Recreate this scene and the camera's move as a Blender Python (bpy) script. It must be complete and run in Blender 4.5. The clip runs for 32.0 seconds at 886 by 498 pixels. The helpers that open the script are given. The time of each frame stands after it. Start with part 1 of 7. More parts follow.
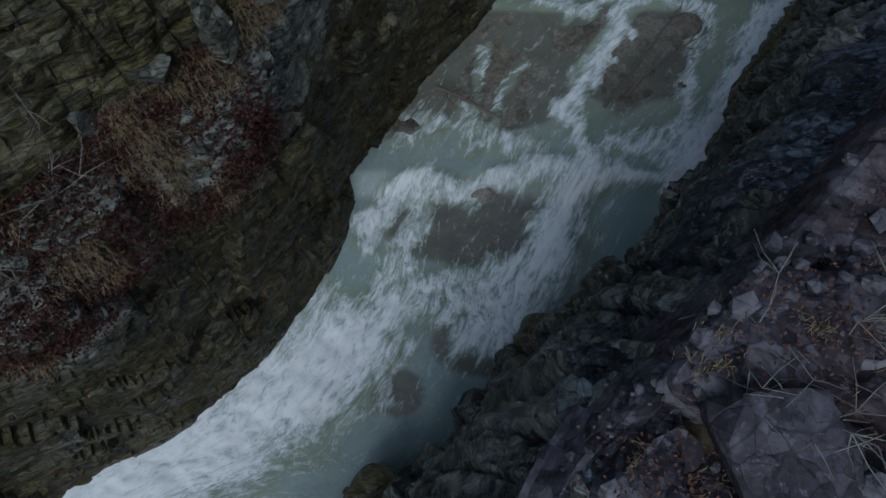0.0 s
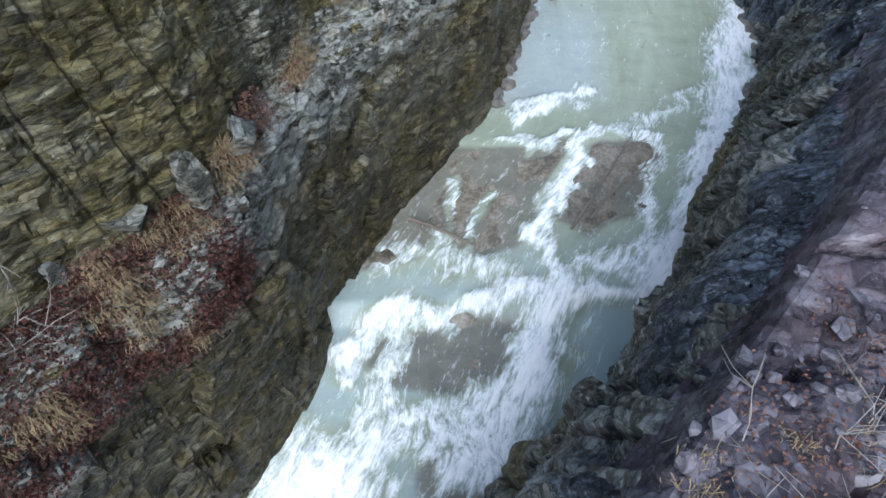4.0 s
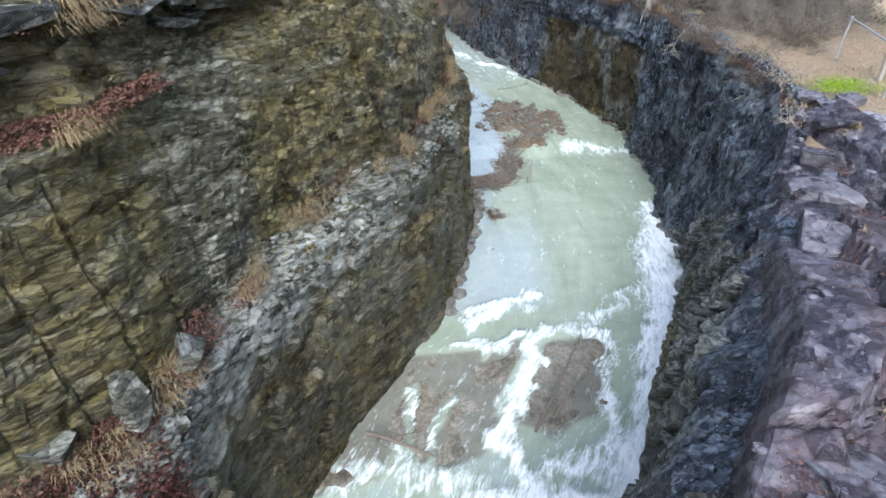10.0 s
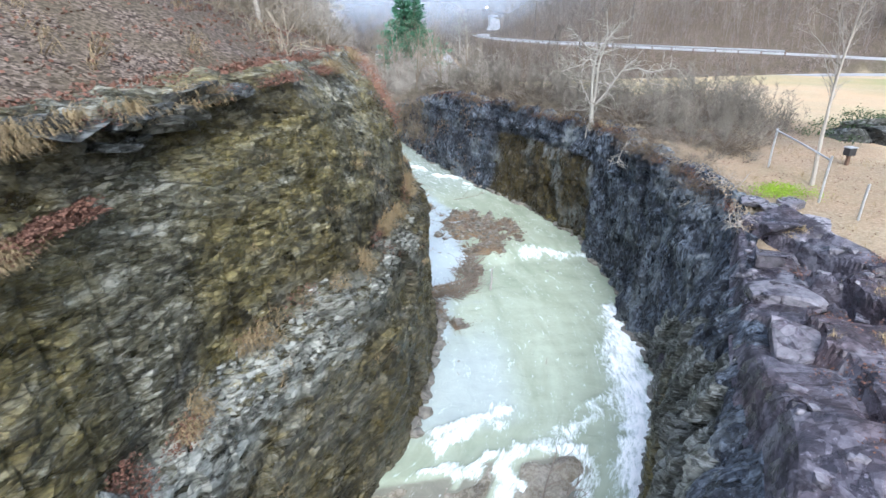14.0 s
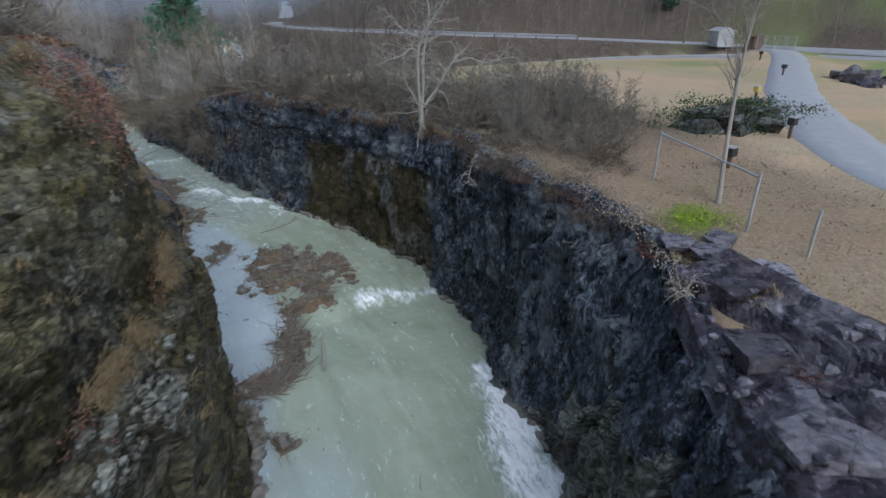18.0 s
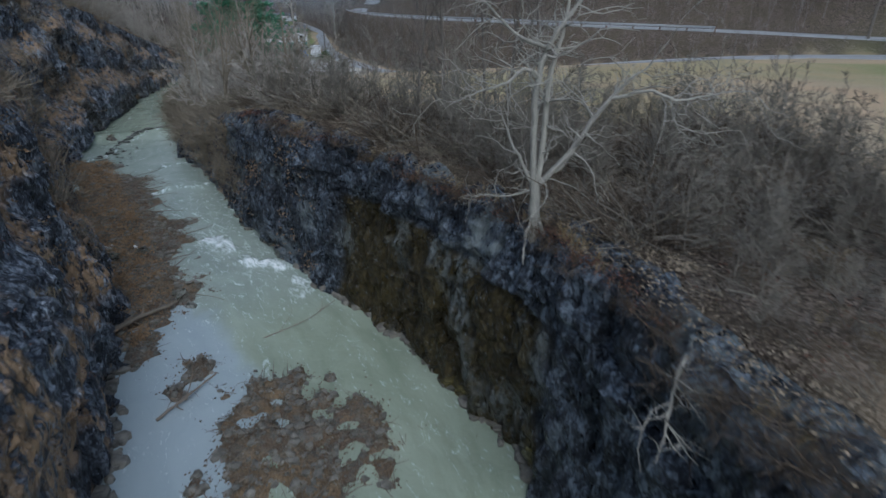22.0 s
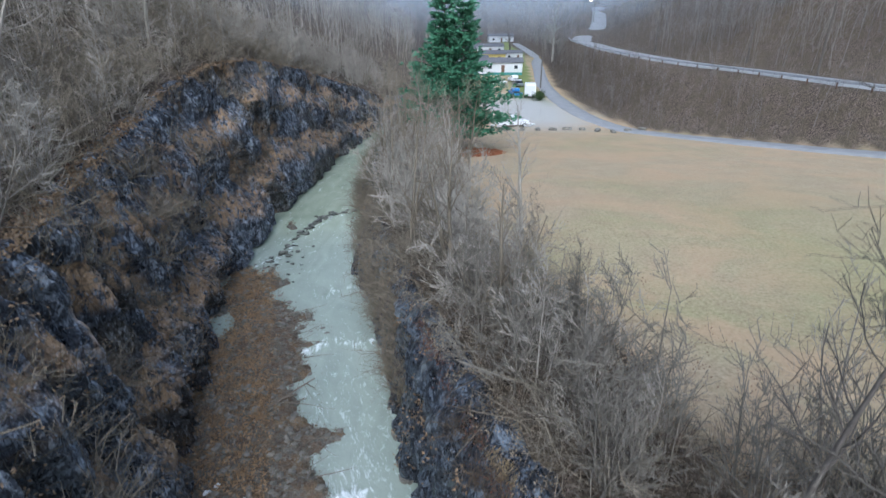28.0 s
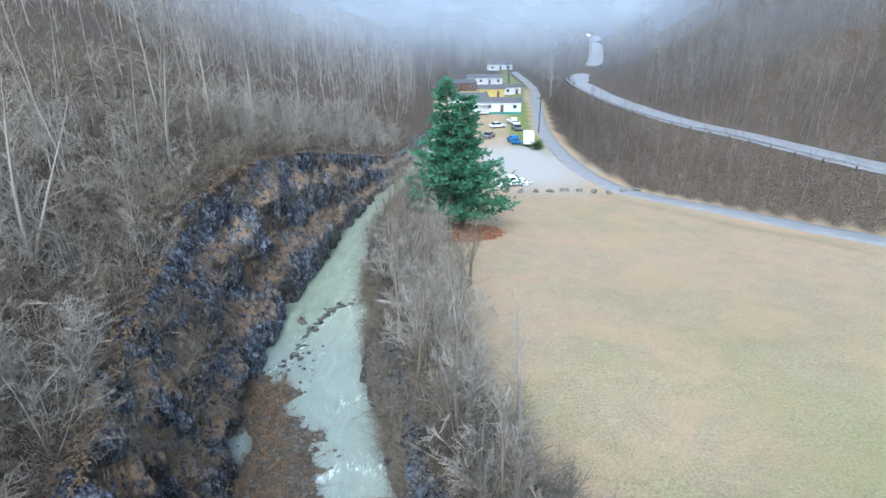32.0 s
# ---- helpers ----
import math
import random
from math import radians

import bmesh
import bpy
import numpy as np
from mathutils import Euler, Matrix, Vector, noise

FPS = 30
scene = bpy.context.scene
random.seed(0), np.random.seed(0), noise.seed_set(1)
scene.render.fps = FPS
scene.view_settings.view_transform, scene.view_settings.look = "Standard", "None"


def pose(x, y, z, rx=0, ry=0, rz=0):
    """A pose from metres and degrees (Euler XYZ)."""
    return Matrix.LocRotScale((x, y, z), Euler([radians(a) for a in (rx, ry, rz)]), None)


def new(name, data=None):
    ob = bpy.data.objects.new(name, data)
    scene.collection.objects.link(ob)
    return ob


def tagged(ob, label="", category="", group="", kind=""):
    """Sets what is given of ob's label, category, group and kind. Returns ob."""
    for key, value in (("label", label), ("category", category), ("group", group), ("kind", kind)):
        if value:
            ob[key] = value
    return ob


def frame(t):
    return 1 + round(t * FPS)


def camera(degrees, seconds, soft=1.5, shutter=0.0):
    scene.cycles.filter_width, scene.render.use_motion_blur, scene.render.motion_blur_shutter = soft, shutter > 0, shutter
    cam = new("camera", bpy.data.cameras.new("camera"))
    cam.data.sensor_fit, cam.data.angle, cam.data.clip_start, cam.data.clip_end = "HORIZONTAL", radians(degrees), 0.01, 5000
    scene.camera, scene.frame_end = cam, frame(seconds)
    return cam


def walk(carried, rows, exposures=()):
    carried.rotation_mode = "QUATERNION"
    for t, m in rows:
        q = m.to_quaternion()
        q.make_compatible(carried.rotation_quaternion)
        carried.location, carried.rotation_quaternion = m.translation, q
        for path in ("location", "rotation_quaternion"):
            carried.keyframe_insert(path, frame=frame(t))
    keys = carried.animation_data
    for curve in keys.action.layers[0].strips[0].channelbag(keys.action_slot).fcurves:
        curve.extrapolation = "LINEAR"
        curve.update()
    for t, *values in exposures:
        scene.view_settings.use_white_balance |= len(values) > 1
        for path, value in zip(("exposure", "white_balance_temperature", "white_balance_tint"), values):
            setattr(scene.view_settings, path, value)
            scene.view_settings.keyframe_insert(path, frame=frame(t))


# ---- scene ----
cam = camera(78.05, 32.0, soft=1.5, shutter=0.5)
# seconds, eye x y z, yaw, pitch: a gimballed camera that never rolls
ROWS = [
    (0.0, 0.002, 0.002, 15.413, -0.30, -68.54),
    (0.5, 0.025, 0.035, 15.426, -0.81, -67.30),
    (1.0, 0.072, 0.061, 15.431, -1.21, -65.65),
    (1.5, 0.093, 0.093, 15.457, -1.60, -64.11),
    (2.0, 0.122, 0.103, 15.471, -2.01, -62.47),
    (2.5, 0.154, 0.104, 15.482, -2.47, -60.85),
    (4.5, 0.258, 0.039, 15.530, -4.27, -53.89),
    (5.0, 0.283, 0.004, 15.513, -4.84, -52.05),
    (5.5, 0.293, -0.072, 15.458, -5.53, -50.02),
    (6.0, 0.317, -0.121, 15.444, -6.14, -48.11),
    (6.5, 0.350, -0.147, 15.435, -6.61, -46.35),
    (7.0, 0.372, -0.183, 15.422, -7.07, -44.52),
    (7.5, 0.391, -0.213, 15.421, -7.49, -42.64),
    (8.0, 0.436, -0.242, 15.442, -7.74, -40.84),
    (8.5, 0.447, -0.245, 15.442, -8.07, -38.96),
    (9.0, 0.476, -0.267, 15.458, -8.39, -37.09),
    (9.5, 0.497, -0.267, 15.464, -8.65, -35.30),
    (10.0, 0.492, -0.273, 15.465, -9.01, -33.48),
    (10.5, 0.481, -0.264, 15.476, -9.39, -31.68),
    (11.0, 0.485, -0.262, 15.474, -9.67, -29.91),
    (11.5, 0.492, -0.297, 15.497, -9.81, -28.19),
    (12.0, 0.477, -0.309, 15.488, -10.01, -26.43),
    (12.5, 0.455, -0.331, 15.472, -10.18, -24.76),
    (13.0, 0.468, -0.271, 15.478, -10.36, -23.25),
    (13.5, 0.511, 0.022, 15.467, -11.80, -22.50),
    (14.0, 0.614, 0.468, 15.433, -13.56, -22.54),
    (14.5, 0.788, 1.098, 15.381, -15.51, -22.63),
    (16.5, 2.171, 5.160, 15.091, -25.09, -23.10),
    (17.0, 2.655, 6.417, 15.054, -27.30, -23.23),
    (17.5, 3.234, 7.783, 15.000, -30.01, -23.37),
    (18.0, 3.868, 9.194, 14.965, -33.18, -23.57),
    (18.5, 4.549, 10.691, 14.973, -35.97, -23.79),
    (19.0, 5.327, 12.278, 14.966, -37.33, -23.98),
    (19.5, 6.232, 13.932, 14.958, -37.29, -24.18),
    (20.0, 7.200, 15.689, 14.935, -36.34, -24.33),
    (20.5, 8.261, 17.477, 14.813, -34.78, -24.29),
    (21.0, 9.276, 19.336, 14.784, -31.21, -24.46),
    (21.5, 10.273, 21.372, 14.821, -27.50, -24.73),
    (22.0, 11.293, 23.341, 14.785, -24.46, -24.77),
    (22.5, 12.226, 25.313, 14.765, -21.94, -24.85),
    (23.0, 13.050, 27.298, 14.800, -20.08, -25.00),
    (23.5, 13.726, 29.195, 14.893, -19.07, -25.09),
    (24.0, 14.302, 31.089, 14.998, -17.15, -25.25),
    (24.5, 14.751, 33.023, 15.007, -12.98, -25.26),
    (25.0, 14.979, 34.973, 14.885, -8.86, -25.11),
    (25.5, 15.183, 36.899, 14.926, -5.00, -25.21),
    (27.5, 13.787, 40.913, 18.259, -4.06, -24.12),
    (28.0, 13.808, 41.134, 19.553, -3.85, -23.93),
    (28.5, 13.793, 41.321, 20.766, -3.81, -23.75),
    (29.0, 13.789, 41.478, 21.893, -3.81, -23.64),
    (29.5, 13.776, 41.637, 22.875, -3.80, -23.59),
    (30.0, 13.744, 41.788, 23.802, -3.81, -23.51),
    (30.5, 13.697, 41.934, 24.712, -3.86, -23.38),
    (31.0, 13.641, 42.088, 25.686, -3.86, -23.28),
    (31.5, 13.571, 42.081, 26.711, -3.87, -23.12),
    (32.0, 13.526, 41.993, 27.700, -3.94, -22.93),
]
EXPOSURES = [(0, -0.8, 5300, 2), (1, -0.05, 5380, 2), (2.5, 0.68, 5400, 4), (4.5, 1.33, 5550, 8), (6, 1.45, 5650, 8), (9, 1.55, 5700, 8), (13, 1.9, 5700, 8), (14.5, 1.9, 5700, 8), (16.5, 1.5, 5620, 8), (17.5, 0.8, 5550, 8),
             (18.5, 0.25, 5550, 7), (19.5, 0.3, 5500, 7), (21, 0.45, 5400, 5), (22, 0.1, 5350, 4), (23, -0.03, 5300, 3), (25.5, 0.0, 5300, 3), (27.5, 0.8, 5400, 6), (30, 1.2, 5370, 5), (32, 1.4, 5300, 3)]
walk(cam, [(t, pose(x, y, z, 90 + pitch, 0, yaw)) for t, x, y, z, yaw, pitch in ROWS], exposures=EXPOSURES)

# ---- light: flat overcast winter daylight ----
world = bpy.data.worlds.new("world")
scene.world = world
world.use_nodes = True
_n, _l = world.node_tree.nodes, world.node_tree.links
_n.clear()
_sky = _n.new("ShaderNodeTexSky")
_sky.sky_type = "NISHITA"
_sky.sun_disc = False
_sky.sun_elevation, _sky.sun_rotation = radians(42), radians(190)
_sky.air_density, _sky.dust_density, _sky.ozone_density = 1.0, 3.0, 1.0
_hs = _n.new("ShaderNodeHueSaturation")
_hs.inputs["Saturation"].default_value = 0.62
_bg = _n.new("ShaderNodeBackground")
_bg.inputs["Strength"].default_value = 0.15
_wo = _n.new("ShaderNodeOutputWorld")
_l.new(_sky.outputs[0], _hs.inputs["Color"])
_l.new(_hs.outputs[0], _bg.inputs["Color"])
_l.new(_bg.outputs[0], _wo.inputs["Surface"])
sun = new("sun", bpy.data.lights.new("sun", "SUN"))
sun.data.energy, sun.data.angle, sun.data.color = 0.7, radians(40), (1.0, 0.97, 0.93)
sun.matrix_world = pose(0, 0, 60, 46, 0, -10)


# ---- arithmetic ----
def smooth(a, b, x):
    t = np.clip((np.asarray(x, float) - a) / (b - a), 0, 1)
    return t * t * (3 - 2 * t)


def hash3(i, j, k):
    h = (i.astype(np.int64) * 374761393 + j.astype(np.int64) * 668265263 + k.astype(np.int64) * 2147483647) & 0xFFFFFFFF
    h = ((h ^ (h >> 13)) * 1274126177) & 0xFFFFFFFF
    h = ((h ^ (h >> 16)) * 2246822519) & 0xFFFFFFFF
    return ((h ^ (h >> 15)) & 0xFFFFFF) / float(0xFFFFFF)


def vnoise(x, y, z=0.0):
    """Value noise in -1 to 1 on arrays."""
    x, y, z = np.broadcast_arrays(np.asarray(x, float), np.asarray(y, float), np.asarray(z, float))
    i, j, k = np.floor(x), np.floor(y), np.floor(z)
    u, v, w = [f * f * (3 - 2 * f) for f in (x - i, y - j, z - k)]
    i, j, k = i.astype(int), j.astype(int), k.astype(int)
    out = 0
    for a in (0, 1):
        for b in (0, 1):
            for c in (0, 1):
                out = out + hash3(i + a, j + b, k + c) * (u if a else 1 - u) * (v if b else 1 - v) * (w if c else 1 - w)
    return out * 2 - 1


def fbm(x, y, z=0.0, octaves=4):
    out, amp = 0, 1.0
    for o in range(octaves):
        out = out + amp * vnoise(np.asarray(x) * 2 ** o + 17.3 * o, np.asarray(y) * 2 ** o, np.asarray(z) * 2 ** o + 5.1 * o)
        amp *= 0.5
    return out


def spline(points, u):
    """Catmull-Rom through the points at the station numbers u."""
    p = np.array(points, float)
    p = np.vstack([2 * p[0] - p[1], p, 2 * p[-1] - p[-2]])
    u = np.clip(np.asarray(u, float), 0, len(points) - 1 - 1e-6)
    i = np.floor(u).astype(int)
    f = (u - i)[:, None]
    a, b, c, d = p[i], p[i + 1], p[i + 2], p[i + 3]
    return 0.5 * (2 * b + (c - a) * f + (2 * a - 5 * b + 4 * c - d) * f ** 2 + (3 * b - a - 3 * c + d) * f ** 3)


def stations(points, step):
    """Station numbers at even steps in metres along the points."""
    fine = np.linspace(0, len(points) - 1, 60 * len(points))
    q = spline(points, fine)
    s = np.concatenate([[0], np.cumsum(np.linalg.norm(np.diff(q[:, :2], axis=0), axis=1))])
    t, out = 0.0, []
    while t < s[-1]:
        out.append(t)
        u = np.interp(t, s, fine)
        t += step(u) if callable(step) else step
    out = np.array(out)
    return np.interp(out, s, fine), out


def line_query(x, y, points):
    """Signed distance from a polyline (positive to the right of its way) and the z of its nearest point."""
    p = np.array(points, float)
    best = np.full(np.shape(x), 1e9)
    sign, z = np.zeros(np.shape(x)), np.zeros(np.shape(x))
    for a, b in zip(p[:-1], p[1:]):
        d = b[:2] - a[:2]
        n2 = d @ d
        t = np.clip(((x - a[0]) * d[0] + (y - a[1]) * d[1]) / n2, 0, 1)
        dx, dy = x - a[0] - t * d[0], y - a[1] - t * d[1]
        r = np.hypot(dx, dy)
        m = r < best
        best = np.where(m, r, best)
        sign = np.where(m, np.sign(dx * d[1] - dy * d[0]), sign)
        z = np.where(m, a[2] + t * (b[2] - a[2]), z)
    return best * sign, z


# ---- meshes ----
def mesh_of(name, verts, faces, material=None, smooth_faces=False, attributes=None):
    me = bpy.data.meshes.new(name)
    verts, faces = np.asarray(verts, np.float32), np.asarray(faces, np.int32)
    k = faces.shape[1]
    me.vertices.add(len(verts))
    me.vertices.foreach_set("co", verts.ravel())
    me.loops.add(faces.size)
    me.loops.foreach_set("vertex_index", faces.ravel())
    me.polygons.add(len(faces))
    me.polygons.foreach_set("loop_start", np.arange(0, faces.size, k, dtype=np.int32))
    for key, value in (attributes or {}).items():
        me.attributes.new(key, "FLOAT", "POINT").data.foreach_set("value", np.asarray(value, np.float32).ravel())
    me.update(calc_edges=True)
    me.validate()
    me.polygons.foreach_set("use_smooth", np.full(len(me.polygons), smooth_faces))
    if material:
        me.materials.append(material)
    return me


def grid_faces(rows, cols):
    i = np.arange(rows * cols).reshape(rows, cols)
    return np.stack([i[:-1, :-1], i[:-1, 1:], i[1:, 1:], i[1:, :-1]], -1).reshape(-1, 4)


def part(name, bm, material, parent, label=""):
    """Links a bmesh, or a finished mesh, as one mesh object under a thing or a part."""
    if isinstance(bm, bmesh.types.BMesh):
        me = bpy.data.meshes.new(name)
        bm.to_mesh(me)
        bm.free()
    else:
        me = bm
    if material and not me.materials:
        me.materials.append(material)
    ob = new(name, me)
    ob.parent = parent
    return tagged(ob, label)


def thing(name, m, label, category, group="", kind=""):
    ob = new(name)
    ob.matrix_world = m
    return tagged(ob, label, category, group, kind)


def boxes(*specs, bevel=0.0):
    """A bmesh of boxes (x, y, z, sx, sy, sz[, rz]) given by centre and size."""
    bm = bmesh.new()
    for s in specs:
        m = Matrix.LocRotScale(s[:3], Euler((0, 0, radians(s[6]) if len(s) > 6 else 0)), s[3:6])
        bmesh.ops.create_cube(bm, size=1, matrix=m)
    if bevel:
        bmesh.ops.bevel(bm, geom=list(bm.edges), offset=bevel, segments=2, affect="EDGES", profile=0.7)
    return bm


def tube(points, radii, sides=6):
    """Verts and quads of a tapered tube along points."""
    p = np.array(points, float)
    r = np.broadcast_to(np.asarray(radii, float), (len(p),))
    t = np.gradient(p, axis=0)
    t /= np.linalg.norm(t, axis=1, keepdims=True) + 1e-9
    ref = np.where(np.abs(t[:, 2:3]) > 0.9, [[1.0, 0, 0]], [[0, 0, 1.0]])
    a = np.cross(t, ref)
    a /= np.linalg.norm(a, axis=1, keepdims=True) + 1e-9
    b = np.cross(t, a)
    w = np.arange(sides) * 2 * np.pi / sides
    ring = p[:, None] + r[:, None, None] * (np.cos(w)[None, :, None] * a[:, None] + np.sin(w)[None, :, None] * b[:, None])
    i = np.arange(len(p) * sides).reshape(len(p), sides)
    f = np.stack([i[:-1], np.roll(i[:-1], -1, 1), np.roll(i[1:], -1, 1), i[1:]], -1).reshape(-1, 4)
    return ring.reshape(-1, 3), f


def joined(pieces):
    """Joins (verts, faces) pieces into one pair of arrays."""
    vs, fs, n = [], [], 0
    for v, f in pieces:
        vs.append(v)
        fs.append(f + n)
        n += len(v)
    return np.concatenate(vs), np.concatenate(fs)


def tube_mesh(name, lines, material, sides=6):
    v, f = joined([tube(p, r, sides) for p, r in lines])
    return mesh_of(name, v, f, material, True)


# ---- materials ----
def material(name):
    m = bpy.data.materials.new(name)
    m.use_nodes = True
    t = m.node_tree
    return m, t, t.nodes["Principled BSDF"]


def node(t, kind, **inputs):
    n = t.nodes.new(kind)
    for k, v in inputs.items():
        n.inputs[k.replace("_", " ")].default_value = v
    return n


def coords(t, scale=(1, 1, 1)):
    c, m = t.nodes.new("ShaderNodeTexCoord"), t.nodes.new("ShaderNodeMapping")
    m.inputs["Scale"].default_value = scale
    t.links.new(c.outputs["Object"], m.inputs["Vector"])
    return m.outputs[0]


def noise_tex(t, vec, scale, detail=6.0, rough=0.6, distort=0.0):
    n = node(t, "ShaderNodeTexNoise", Scale=scale, Detail=detail, Roughness=rough, Distortion=distort)
    t.links.new(vec, n.inputs["Vector"])
    return n.outputs["Fac"]


def ramp(t, fac, stops):
    r = t.nodes.new("ShaderNodeValToRGB")
    e = r.color_ramp.elements
    while len(e) < len(stops):
        e.new(0.5)
    for el, (pos, col) in zip(e, stops):
        el.position = pos
        el.color = (*col, 1) if len(col) == 3 else col
    t.links.new(fac, r.inputs["Fac"])
    return r.outputs["Color"]


def mix(t, fac, a, b, blend="MIX"):
    m = t.nodes.new("ShaderNodeMix")
    m.data_type, m.blend_type = "RGBA", blend
    for v, s in ((fac, m.inputs[0]), (a, m.inputs[6]), (b, m.inputs[7])):
        if isinstance(v, (int, float)):
            s.default_value = v
        elif isinstance(v, tuple):
            s.default_value = (*v, 1)
        else:
            t.links.new(v, s)
    return m.outputs[2]


def grey(v):
    return (v, v, v)


def attr(t, name):
    a = t.nodes.new("ShaderNodeAttribute")
    a.attribute_name = name
    return a.outputs["Fac"]


def bump(t, bsdf, height, strength=0.5, distance=0.05):
    b = node(t, "ShaderNodeBump", Strength=strength, Distance=distance)
    t.links.new(height, b.inputs["Height"])
    t.links.new(b.outputs[0], bsdf.inputs["Normal"])


def voronoi(t, vec, scale, feature="F1", out="Color"):
    n = t.nodes.new("ShaderNodeTexVoronoi")
    n.feature = feature
    n.inputs["Scale"].default_value = scale
    t.links.new(vec, n.inputs["Vector"])
    return n.outputs[out]


def math_node(t, op, a, b):
    n = t.nodes.new("ShaderNodeMath")
    n.operation = op
    for v, s in ((a, n.inputs[0]), (b, n.inputs[1])):
        if isinstance(v, (int, float)):
            s.default_value = v
        else:
            t.links.new(v, s)
    return n.outputs[0]


def warped(t, vec, scale, amount):
    """Coordinates bent by noise, so that cells and cracks run uneven."""
    n = node(t, "ShaderNodeTexNoise", Scale=scale, Detail=4.0)
    t.links.new(vec, n.inputs["Vector"])
    v = t.nodes.new("ShaderNodeVectorMath")
    v.operation = "MULTIPLY_ADD"
    t.links.new(n.outputs["Color"], v.inputs[0])
    v.inputs[1].default_value = (amount,) * 3
    t.links.new(vec, v.inputs[2])
    return v.outputs[0]


def facets(t, vec, scale, pitch):
    """Flat broken faces, each tilted its own way: the height inside each cell, and the cell's random value."""
    n = t.nodes.new("ShaderNodeTexVoronoi")
    n.inputs["Scale"].default_value = scale
    t.links.new(vec, n.inputs["Vector"])
    loc, way, dot = [t.nodes.new("ShaderNodeVectorMath") for _ in range(3)]
    loc.operation, way.operation, dot.operation = "SUBTRACT", "SUBTRACT", "DOT_PRODUCT"
    t.links.new(vec, loc.inputs[0])
    t.links.new(n.outputs["Position"], loc.inputs[1])
    t.links.new(n.outputs["Color"], way.inputs[0])
    way.inputs[1].default_value = pitch
    t.links.new(loc.outputs[0], dot.inputs[0])
    t.links.new(way.outputs[0], dot.inputs[1])
    sep = t.nodes.new("ShaderNodeSeparateColor")
    t.links.new(n.outputs["Color"], sep.inputs[0])
    return dot.outputs["Value"], sep.outputs[0], sep.outputs[1]


def matte(b, level=0.25):
    b.inputs["Specular IOR Level"].default_value = level


def rock_material(name, dark, mid, light, stain, pale, squash=(1, 1, 2.2), wet=0.4, fleck_glint=0.8, cracked=0.4, turn=0.0, rough=0.55):
    """Broken bedded rock: tilted flat facets of differing grey, dark cracks, one stain and one pale dust by attributes, wet gloss."""
    m, t, b = material(name)
    matte(b, 0.32)
    base = t.nodes.new("ShaderNodeMapping")
    base.inputs["Rotation"].default_value = (radians(turn), radians(turn * 0.6), 0)
    t.links.new(coords(t), base.inputs["Vector"])
    sq = t.nodes.new("ShaderNodeMapping")
    sq.inputs["Scale"].default_value = squash
    t.links.new(base.outputs[0], sq.inputs["Vector"])
    vec = warped(t, sq.outputs[0], 1.6, 0.3)
    big, fine = noise_tex(t, vec, 0.35, 5, 0.6, 0.4), noise_tex(t, vec, 6.0, 9, 0.74, 0.3)
    h1, c1, c1b = facets(t, vec, 1.1, (0.5, 0.5, 0.35))
    h2, c2, c2b = facets(t, vec, 3.2, (0.5, 0.5, 0.3))
    h3, c3, c3b = facets(t, vec, 8.5, (0.5, 0.5, 0.4))
    tone = math_node(t, "MULTIPLY", fine, 0.55)
    for value, weight in ((c1, 0.12), (c2, 0.2), (c3, 0.2), (big, 0.3)):
        tone = math_node(t, "ADD", tone, math_node(t, "MULTIPLY", value, weight))
    col = ramp(t, tone, [(0.44, dark), (0.68, mid), (0.9, light)])
    s = math_node(t, "MULTIPLY", attr(t, "stain"), ramp(t, noise_tex(t, vec, 0.8, 8, 0.7), [(0.3, grey(0.3)), (0.52, grey(1))]))
    col = mix(t, s, col, mix(t, ramp(t, tone, [(0.48, grey(0)), (0.88, grey(1))]), tuple(c * 0.27 for c in stain), tuple(min(1, c * 1.45) for c in stain)))
    p = math_node(t, "MULTIPLY", attr(t, "pale"), ramp(t, math_node(t, "ADD", noise_tex(t, vec, 1.8, 9, 0.72), math_node(t, "MULTIPLY", math_node(t, "SUBTRACT", c2b, 0.5), 0.14)), [(0.42, grey(0)), (0.53, grey(1))]))
    col = mix(t, p, col, mix(t, fine, tuple(c * 0.45 for c in pale), tuple(min(1, c * 1.3) for c in pale)))
    # pale specks of the rock, plus sky highlights on wet chips painted as colour
    speck_glint = ramp(t, math_node(t, "ADD", noise_tex(t, vec, 7.5, 6, 0.78), math_node(t, "MULTIPLY", c3b, 0.06)), [(0.62, grey(0)), (0.67, grey(fleck_glint))])
    col = mix(t, speck_glint, col, tuple(min(1, c * 1.3) for c in light))
    edge = voronoi(t, vec, 1.1, "DISTANCE_TO_EDGE", "Distance")
    edge2 = voronoi(t, vec, 3.2, "DISTANCE_TO_EDGE", "Distance")
    crack = ramp(t, math_node(t, "ADD", edge, math_node(t, "MULTIPLY", fine, 0.05)), [(0.03, grey(1)), (0.06, grey(0))])
    crack2 = ramp(t, math_node(t, "ADD", edge2, math_node(t, "MULTIPLY", fine, 0.08)), [(0.04, grey(0.8)), (0.085, grey(0))])
    crack = math_node(t, "MAXIMUM", crack, crack2)
    col = mix(t, math_node(t, "MULTIPLY", crack, cracked), col, tuple(c * 0.4 for c in dark))
    t.links.new(col, b.inputs["Base Color"])
    t.links.new(ramp(t, math_node(t, "ADD", noise_tex(t, vec, 1.3, 7, 0.65), math_node(t, "MULTIPLY", math_node(t, "SUBTRACT", c2b, 0.5), 0.25)), [(0.4, grey(wet)), (0.6, grey(0.8))]), b.inputs["Roughness"])
